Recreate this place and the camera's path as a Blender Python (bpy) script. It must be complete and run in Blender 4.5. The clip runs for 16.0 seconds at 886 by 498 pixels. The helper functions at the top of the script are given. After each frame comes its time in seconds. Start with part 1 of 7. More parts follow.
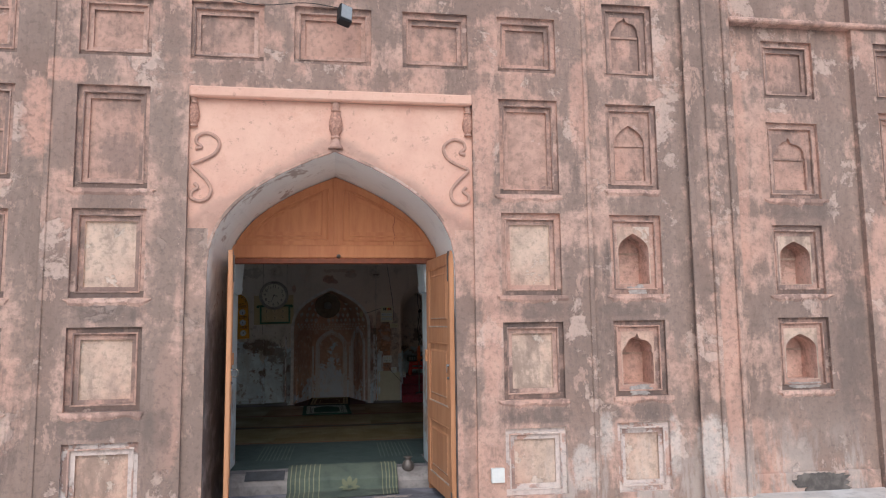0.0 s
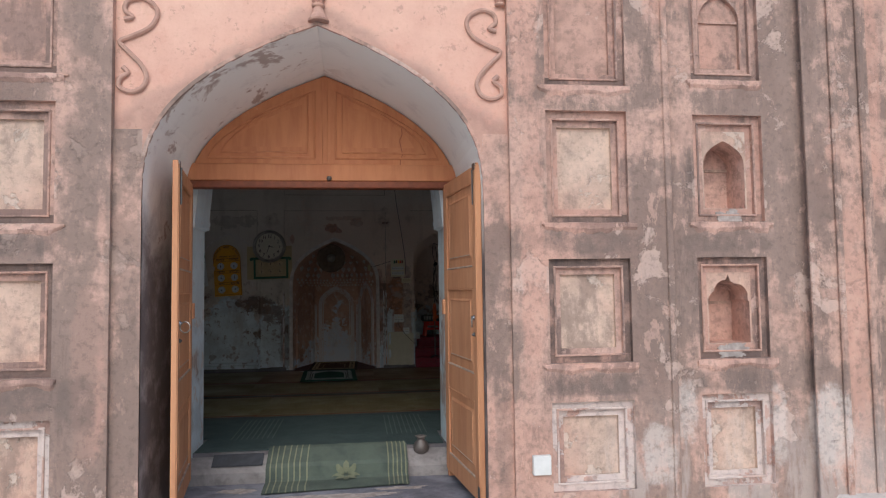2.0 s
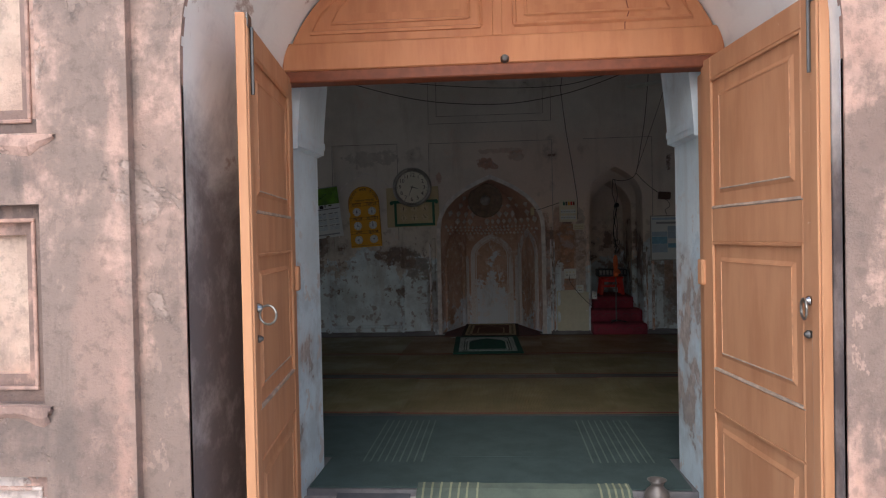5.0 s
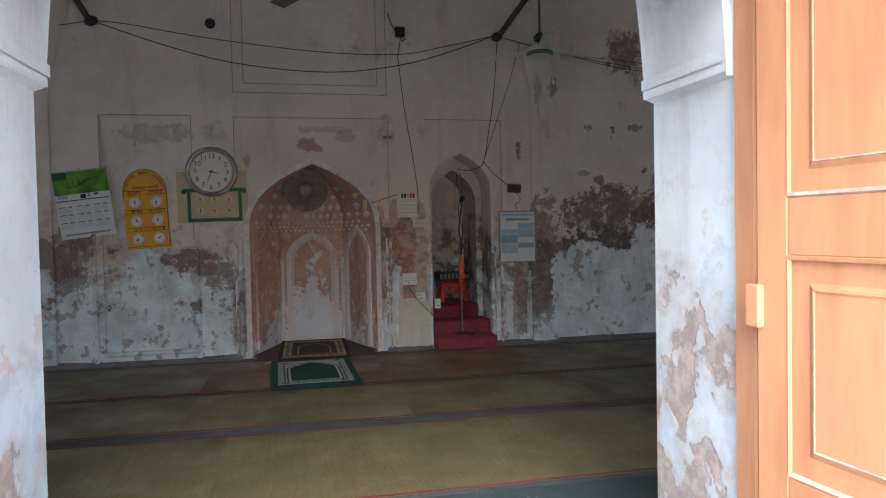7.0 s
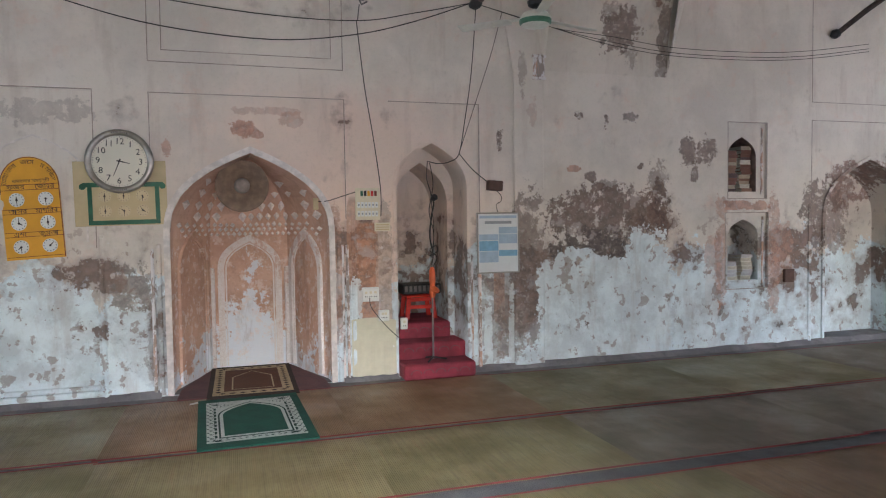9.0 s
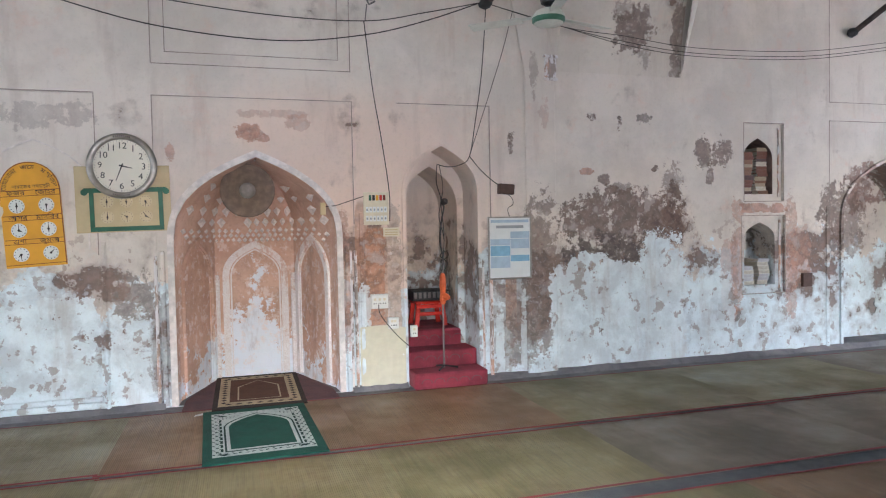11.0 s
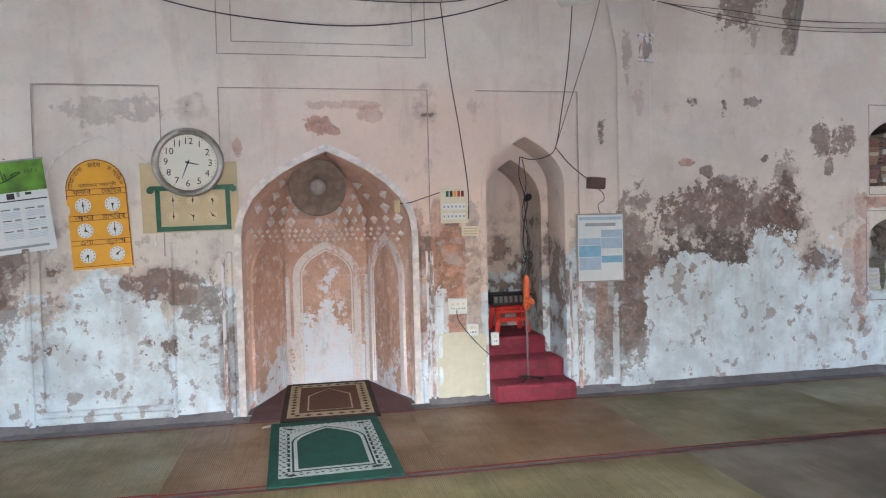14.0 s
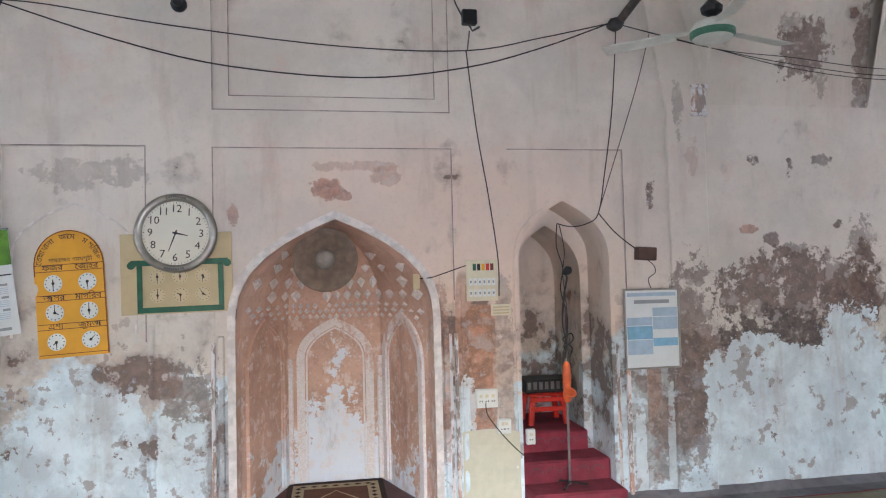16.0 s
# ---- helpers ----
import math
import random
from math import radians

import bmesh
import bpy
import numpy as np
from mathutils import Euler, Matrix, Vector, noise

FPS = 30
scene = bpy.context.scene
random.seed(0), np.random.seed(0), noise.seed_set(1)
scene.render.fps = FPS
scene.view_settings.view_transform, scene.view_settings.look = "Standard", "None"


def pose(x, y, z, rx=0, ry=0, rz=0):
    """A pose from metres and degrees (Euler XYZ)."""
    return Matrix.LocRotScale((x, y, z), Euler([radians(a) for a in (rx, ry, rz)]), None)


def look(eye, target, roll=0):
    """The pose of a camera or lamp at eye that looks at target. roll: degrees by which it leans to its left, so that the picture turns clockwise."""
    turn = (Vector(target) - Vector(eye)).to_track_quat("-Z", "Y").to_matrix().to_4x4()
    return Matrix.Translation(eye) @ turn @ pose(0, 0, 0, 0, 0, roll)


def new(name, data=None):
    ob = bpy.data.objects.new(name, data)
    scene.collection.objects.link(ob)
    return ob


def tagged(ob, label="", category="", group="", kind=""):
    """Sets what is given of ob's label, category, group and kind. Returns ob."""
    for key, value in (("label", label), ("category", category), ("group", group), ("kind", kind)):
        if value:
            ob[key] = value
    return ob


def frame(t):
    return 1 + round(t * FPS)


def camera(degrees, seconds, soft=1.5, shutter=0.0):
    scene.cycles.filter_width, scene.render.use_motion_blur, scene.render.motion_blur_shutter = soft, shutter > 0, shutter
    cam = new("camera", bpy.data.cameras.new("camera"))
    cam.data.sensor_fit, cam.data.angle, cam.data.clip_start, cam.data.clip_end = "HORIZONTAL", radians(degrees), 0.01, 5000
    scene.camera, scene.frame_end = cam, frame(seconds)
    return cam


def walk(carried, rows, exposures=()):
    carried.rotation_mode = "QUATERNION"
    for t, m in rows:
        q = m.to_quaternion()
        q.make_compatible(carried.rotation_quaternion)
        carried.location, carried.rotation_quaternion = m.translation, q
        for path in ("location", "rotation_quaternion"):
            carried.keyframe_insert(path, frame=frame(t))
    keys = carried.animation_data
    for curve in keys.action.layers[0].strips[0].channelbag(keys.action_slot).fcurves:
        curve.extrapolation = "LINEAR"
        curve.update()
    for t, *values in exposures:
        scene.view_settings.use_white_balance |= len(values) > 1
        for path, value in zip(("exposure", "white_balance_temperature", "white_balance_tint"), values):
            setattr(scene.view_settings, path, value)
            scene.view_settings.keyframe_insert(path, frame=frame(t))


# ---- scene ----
cam = camera(65.4, 16.0, 1.15)
PATH = [
    (0, (0.161, -0.218, 1.35), (0.451, 1.749, 1.565), -0.7),
    (0.5, (0.266, 0.14, 1.309), (0.56, 2.105, 1.536), -0.8),
    (1, (0.301, 0.485, 1.221), (0.58, 2.454, 1.439), -0.6),
    (1.5, (0.3, 0.879, 1.207), (0.567, 2.853, 1.387), -0.9),
    (2, (0.335, 1.322, 1.176), (0.58, 3.304, 1.294), -0.8),
    (2.5, (0.315, 1.654, 1.156), (0.551, 3.64, 1.166), -0.8),
    (3, (0.211, 1.975, 1.233), (0.375, 3.968, 1.191), -0.9),
    (3.2, (0.172, 2.086, 1.231), (0.241, 4.084, 1.196), -1.0),
    (5.3, (0.092, 3.556, 1.22), (-0.073, 5.549, 1.188), -1.2),
    (5.5, (0.093, 3.692, 1.223), (-0.017, 5.689, 1.188), -1.3),
    (6, (0.019, 4.065, 1.226), (0.181, 6.058, 1.183), -1.2),
    (6.5, (-0.056, 4.467, 1.233), (0.303, 6.434, 1.179), -0.9),
    (7, (-0.163, 4.871, 1.259), (0.243, 6.828, 1.202), -1.1),
    (7.5, (-0.226, 5.229, 1.267), (0.228, 7.176, 1.208), -0.8),
    (8, (-0.254, 5.585, 1.308), (0.291, 7.509, 1.242), -0.9),
    (8.5, (-0.206, 5.958, 1.369), (0.373, 7.871, 1.291), -0.9),
    (8.7, (-0.192, 6.047, 1.376), (0.394, 7.957, 1.292), -0.8),
    (10.8, (-0.173, 6.299, 1.387), (0.408, 8.211, 1.315), -0.8),
    (11, (-0.198, 6.306, 1.374), (0.379, 8.22, 1.306), -1.1),
    (11.5, (-0.289, 6.316, 1.387), (0.272, 8.235, 1.326), -1.1),
    (12, (-0.321, 6.267, 1.356), (0.061, 8.229, 1.305), -1.4),
    (12.5, (-0.264, 6.212, 1.377), (0.008, 8.192, 1.326), -1.4),
    (13, (-0.258, 6.326, 1.353), (-0.015, 8.311, 1.3), -1.4),
    (13.5, (-0.197, 6.554, 1.378), (0.083, 8.534, 1.314), -1.4),
    (14, (-0.151, 6.784, 1.358), (0.225, 8.748, 1.296), -1.4),
    (14.5, (-0.077, 6.926, 1.386), (0.284, 8.892, 1.325), -1.4),
    (15, (-0.05, 7.13, 1.441), (0.322, 9.094, 1.382), -1.5),
    (15.5, (-0.063, 7.294, 1.55), (0.304, 9.26, 1.56), -1.5),
    (16, (-0.083, 7.509, 1.557), (0.253, 9.479, 1.638), -1.4),
]
EXPOSURES = [(0, -0.17, 5950, 10), (2.5, -0.2, 5950, 10), (5.3, 0.55, 5900, 10), (6.0, 1.2, 5850, 10), (6.5, 1.68, 5800, 10), (7.0, 2.15, 5750, 10), (8.0, 2.85, 5950, 10), (8.7, 3.34, 5880, 10), (10.8, 4.03, 5640, 10), (13.5, 4.03, 5640, 10), (16, 3.97, 5640, 10)]
walk(cam, [(t, look(eye, target, roll)) for t, eye, target, roll in PATH], EXPOSURES)

# ---- light ----
world = bpy.data.worlds.new("sky")
scene.world = world
world.use_nodes = True
wn = world.node_tree.nodes
sky = wn.new("ShaderNodeTexSky")
sky.sky_type, sky.sun_disc = "NISHITA", False
sky.sun_elevation, sky.sun_rotation = radians(42), radians(188)
sky.dust_density, sky.air_density = 3.0, 1.0
world.node_tree.links.new(sky.outputs[0], wn["Background"].inputs[0])
wn["Background"].inputs[1].default_value = 0.15


def sun_lamp():
    lamp = bpy.data.lights.new("sun", "SUN")
    lamp.energy, lamp.angle, lamp.color = 1.5, radians(60), (0.94, 0.98, 1.0)
    ob = new("sun", lamp)
    d = Vector((math.sin(radians(188)) * math.cos(radians(42)), math.cos(radians(188)) * math.cos(radians(42)), math.sin(radians(42))))
    ob.matrix_world = look(d * 30, (0, 0, 0))


def opening_lamp(name, eye, target, sx, sz, watts, tint=(0.86, 0.94, 1.0)):
    """An area lamp added in a doorway to stand in for daylight."""
    lamp = bpy.data.lights.new(name, "AREA")
    lamp.shape, lamp.size, lamp.size_y, lamp.energy, lamp.color = "RECTANGLE", sx, sz, watts, tint
    ob = new(name, lamp)
    ob.matrix_world = look(eye, target)


sun_lamp()
SIDE = 6.55
# side and end doorways are unseen and assumed; these lamps lift the hall light
for sx in (-1, 1):
    opening_lamp("doorway_daylight", (0.1 + sx * SIDE, 6.9, 1.2), (0.1 + sx * SIDE, 12, 0.9), 1.6, 2.0, 3.9 if sx < 0 else 1.1, (0.81, 0.93, 1.0) if sx < 0 else (0.86, 0.94, 1.0))
    opening_lamp("doorway_daylight", (0.1 + sx * 9.3, 9.6, 1.3), (0.1, 9.6, 0.9), 1.6, 2.2, 4.8 if sx < 0 else 1.5, (0.81, 0.93, 1.0) if sx < 0 else (0.86, 0.94, 1.0))
# extra lamp in the main doorway, added to brighten the middle of the hall
opening_lamp("doorway_daylight", (0.07, 6.96, 1.35), (0.25, 12, 2.1), 1.6, 1.3, 1.4)

# ---- materials ----
def rgb(c):
    """sRGB 0..255 to linear."""
    return tuple((v / 255 / 12.92 if v <= 10 else ((v / 255 + 0.055) / 1.055) ** 2.4) for v in c) + (1.0,)


class Mat:
    """A small builder for node materials."""

    def __init__(self, name, rough=0.85, metal=0.0):
        self.m = bpy.data.materials.new(name)
        self.m.use_nodes = True
        self.n, self.l = self.m.node_tree.nodes, self.m.node_tree.links
        self.b = self.n["Principled BSDF"]
        self.b.inputs["Roughness"].default_value, self.b.inputs["Metallic"].default_value = rough, metal
        self.co = self.n.new("ShaderNodeTexCoord").outputs["Object"]

    def put(self, sock, v):
        if isinstance(v, bpy.types.NodeSocket):
            self.l.new(v, sock)
        else:
            sock.default_value = v

    def shift(self, scale=(1, 1, 1), rnd=False):
        mp = self.n.new("ShaderNodeMapping")
        mp.inputs["Scale"].default_value = scale
        self.l.new(self.co, mp.inputs[0])
        if rnd:
            oi = self.n.new("ShaderNodeObjectInfo")
            mu = self.math("MULTIPLY", oi.outputs["Random"], 37.0)
            cb = self.n.new("ShaderNodeCombineXYZ")
            for i in range(3):
                self.l.new(mu, cb.inputs[i])
            self.l.new(cb.outputs[0], mp.inputs["Location"])
        return mp.outputs[0]

    def noise(self, scale, detail=4.0, rough=0.55, vec=None, distort=0.0):
        t = self.n.new("ShaderNodeTexNoise")
        t.inputs["Scale"].default_value, t.inputs["Detail"].default_value = scale, detail
        t.inputs["Roughness"].default_value, t.inputs["Distortion"].default_value = rough, distort
        self.l.new(vec or self.co, t.inputs["Vector"])
        return t.outputs[0]

    def voro(self, scale, vec=None, feature="F1"):
        t = self.n.new("ShaderNodeTexVoronoi")
        t.feature = feature
        t.inputs["Scale"].default_value = scale
        self.l.new(vec or self.co, t.inputs["Vector"])
        return t.outputs["Distance"]

    def wave(self, scale, vec=None, direction="X", distort=0.0, profile="SIN"):
        t = self.n.new("ShaderNodeTexWave")
        t.bands_direction, t.wave_profile = direction, profile
        t.inputs["Scale"].default_value, t.inputs["Distortion"].default_value = scale, distort
        self.l.new(vec or self.co, t.inputs["Vector"])
        return t.outputs["Fac"]

    def axis(self, i):
        s = self.n.new("ShaderNodeSeparateXYZ")
        self.l.new(self.co, s.inputs[0])
        return s.outputs[i]

    def math(self, op, a, b=0.0, c=0.0):
        t = self.n.new("ShaderNodeMath")
        t.operation = op
        for i, v in enumerate((a, b, c)):
            self.put(t.inputs[i], v)
        return t.outputs[0]

    def ramp(self, v, lo, hi):
        t = self.n.new("ShaderNodeMapRange")
        t.interpolation_type = "SMOOTHSTEP"
        for i, x in zip((1, 2), (lo, hi)):
            self.put(t.inputs[i], x)
        self.put(t.inputs[0], v)
        return t.outputs[0]

    def mix(self, f, a, b):
        t = self.n.new("ShaderNodeMix")
        t.data_type = "RGBA"
        for i, v in zip((0, 6, 7), (f, a, b)):
            self.put(t.inputs[i], v)
        return t.outputs[2]

    def random(self):
        return self.n.new("ShaderNodeObjectInfo").outputs["Random"]

    def done(self, color, bump=None, depth=0.004, rough=None):
        self.put(self.b.inputs["Base Color"], color)
        if rough is not None:
            self.put(self.b.inputs["Roughness"], rough)
        if bump is not None:
            bp = self.n.new("ShaderNodeBump")
            bp.inputs["Strength"].default_value, bp.inputs["Distance"].default_value = 0.8, depth
            self.l.new(bump, bp.inputs["Height"])
            self.l.new(bp.outputs[0], self.b.inputs["Normal"])
        return self.m


def plain(name, c, rough=0.6, metal=0.0, vary=0.12, scale=18.0):
    k = Mat(name, rough, metal)
    n = k.noise(scale, 5)
    base = rgb(c)
    dark = tuple(v * (1 - vary * 2.2) for v in base[:3]) + (1,)
    return k.done(k.mix(k.ramp(n, 0.35, 0.7), dark, base), n, 0.001)


def facade_plaster(name, pink, brown, pale, rnd=False, stain_lo=0.44, pale_lo=0.56, sooty=0.5, rows=0.05, spots=()):
    """Weathered lime plaster: pink wash, grey-brown rain staining, crisp pale losses, lime bloom near the ground."""
    k = Mat(name, 0.92)
    x, z = k.axis(0), k.axis(2)
    v = k.shift((1, 1, 1), rnd)
    vz = k.shift((1, 1, 0.22), rnd)
    big = k.noise(1.1, 10, 0.7, v, 0.2)
    run = k.noise(3.6, 9, 0.7, vz, 0.2)
    mid = k.noise(6.5, 8, 0.68, v)
    fine = k.noise(24, 6, 0.68, v)
    grit = k.noise(130, 3, 0.6, v)
    wash = k.mix(k.ramp(mid, 0.34, 0.66), rgb(pink), rgb([c * 0.88 for c in pink]))
    wash = k.mix(k.math("MULTIPLY", k.ramp(k.noise(0.8, 5, 0.6, v), 0.45, 0.62), 0.5), wash, rgb((201, 155, 135)))
    f = k.math("ADD", k.math("MULTIPLY", big, 0.52), k.math("ADD", k.math("MULTIPLY", run, 0.33), k.math("MULTIPLY", mid, 0.17)))
    # rain stains gather between the rows of panels and down some of the strips
    band = None
    for zc, hh in ((0.585, 0.10), (1.455, 0.10), (2.36, 0.09), (3.40, 0.10), (4.25, 0.2)):
        d = k.ramp(k.math("ABSOLUTE", k.math("SUBTRACT", z, zc)), hh * 1.5, hh * 0.5)
        band = d if band is None else k.math("MAXIMUM", band, d)
    for xc, hh in ((-1.22, 0.16), (-2.2, 0.2), (4.8, 0.22), (2.2, 0.2), (3.15, 0.2), (-3.2, 0.3)):
        d = k.math("MULTIPLY", k.ramp(k.math("ABSOLUTE", k.math("SUBTRACT", x, xc)), hh * 1.5, hh * 0.5), 0.75)
        band = k.math("MAXIMUM", band, d)
    f = k.math("ADD", f, k.math("MULTIPLY", band, rows))
    f = k.math("ADD", f, k.math("MULTIPLY", k.math("MAXIMUM", k.ramp(x, -0.75, -1.15), k.ramp(x, 3.5, 4.2)), 0.02))
    tone = k.mix(k.ramp(run, 0.42, 0.6), rgb(brown), rgb([c * 0.84 for c in brown]))
    c = k.mix(k.math("MULTIPLY", k.ramp(f, stain_lo, stain_lo + 0.10), 0.5), wash, tone)
    c = k.mix(k.math("MULTIPLY", k.ramp(f, stain_lo + 0.045, stain_lo + 0.075), 0.4), c, tone)
    loss = k.noise(2.1, 10, 0.68, v, 0.3)
    lf = k.math("ADD", loss, k.math("MULTIPLY", k.math("SUBTRACT", mid, 0.5), 0.22))
    c = k.mix(k.math("MULTIPLY", k.ramp(lf, pale_lo, pale_lo + 0.022), 0.62), c, rgb(pale))
    chips = k.noise(5.5, 9, 0.7, k.shift((1, 1, 0.5), rnd), 0.2)
    c = k.mix(k.math("MULTIPLY", k.ramp(chips, 0.585, 0.60), 0.5 if not rnd else 0.25), c, rgb([min(255, q * 1.02) for q in pink]))
    soot = k.noise(2.4, 9, 0.74, vz, 0.3)
    c = k.mix(k.math("MULTIPLY", k.ramp(soot, 0.57, 0.70), sooty), c, rgb((78, 70, 68)))
    wob = k.math("ADD", k.math("MULTIPLY", k.math("SUBTRACT", k.noise(9, 9, 0.7, v), 0.5), 4.0), k.math("MULTIPLY", k.math("SUBTRACT", k.noise(3, 5, 0.6, vz), 0.5), 3.0))
    for sx, sz, w, hh, col, keep in spots:
        dx = k.math("POWER", k.math("ABSOLUTE", k.math("MULTIPLY", k.math("SUBTRACT", x, sx), 2 / w)), 3)
        dz = k.math("POWER", k.math("ABSOLUTE", k.math("MULTIPLY", k.math("SUBTRACT", z, sz), 2 / hh)), 3)
        d = k.math("ADD", k.math("ADD", dx, dz), wob)
        c = k.mix(k.math("MULTIPLY", k.math("MULTIPLY", k.ramp(d, 1.5, 0.3), k.ramp(mid, 0.28, 0.52)), keep), c, rgb(col))
    c = k.mix(k.math("MULTIPLY", k.ramp(fine, 0.48, 0.66), 0.38), c, rgb([q * 0.72 for q in brown]))
    c = k.mix(k.math("MULTIPLY", k.ramp(k.noise(48, 5, 0.66, v), 0.6, 0.7), 0.14), c, rgb((226, 196, 180)))
    low = k.ramp(k.math("ADD", z, k.math("MULTIPLY", big, 1.0)), 1.15, 0.5)
    bloom = k.math("MULTIPLY", k.ramp(x, 1.5, 2.1), low)
    c = k.mix(k.math("MULTIPLY", k.math("MULTIPLY", bloom, k.ramp(run, 0.46, 0.56)), 0.4), c, rgb((218, 206, 196)))
    h = k.math("ADD", k.math("MULTIPLY", fine, 0.6), k.math("ADD", k.math("MULTIPLY", grit, 0.2), k.math("MULTIPLY", k.ramp(lf, pale_lo, pale_lo + 0.03), -0.35)))
    return k.done(c, h, 0.017)


def spandrel_plaster():
    """Smooth peach wash with a damp brown edge that follows the arch."""
    k = Mat("spandrel_plaster", 0.9)
    x, z = k.axis(0), k.axis(2)
    big, mid, fine = k.noise(1.3, 8, 0.66), k.noise(7, 8, 0.7), k.noise(30, 6, 0.66)
    c = k.mix(k.ramp(big, 0.38, 0.64), rgb((228, 186, 164)), rgb((216, 170, 150)))
    c = k.mix(k.math("MULTIPLY", k.ramp(mid, 0.52, 0.66), 0.3), c, rgb((206, 152, 130)))
    edge = k.math("ADD", k.math("ADD", z, k.math("MULTIPLY", k.math("ABSOLUTE", k.math("SUBTRACT", x, 0.1)), 0.60)), k.math("ADD", k.math("MULTIPLY", k.math("SUBTRACT", big, 0.5), 0.5), k.math("MULTIPLY", k.math("SUBTRACT", mid, 0.5), 0.25)))
    c = k.mix(k.math("MULTIPLY", k.ramp(edge, 3.0, 2.86), 0.6), c, k.mix(k.ramp(mid, 0.4, 0.6), rgb((172, 138, 122)), rgb((146, 118, 106))))
    c = k.mix(k.math("MULTIPLY", k.ramp(k.noise(11, 8, 0.72), 0.60, 0.63), 0.45), c, rgb((168, 130, 114)))
    c = k.mix(k.math("MULTIPLY", k.ramp(fine, 0.54, 0.7), 0.2), c, rgb((176, 132, 114)))
    return k.done(c, k.math("ADD", fine, mid), 0.006)


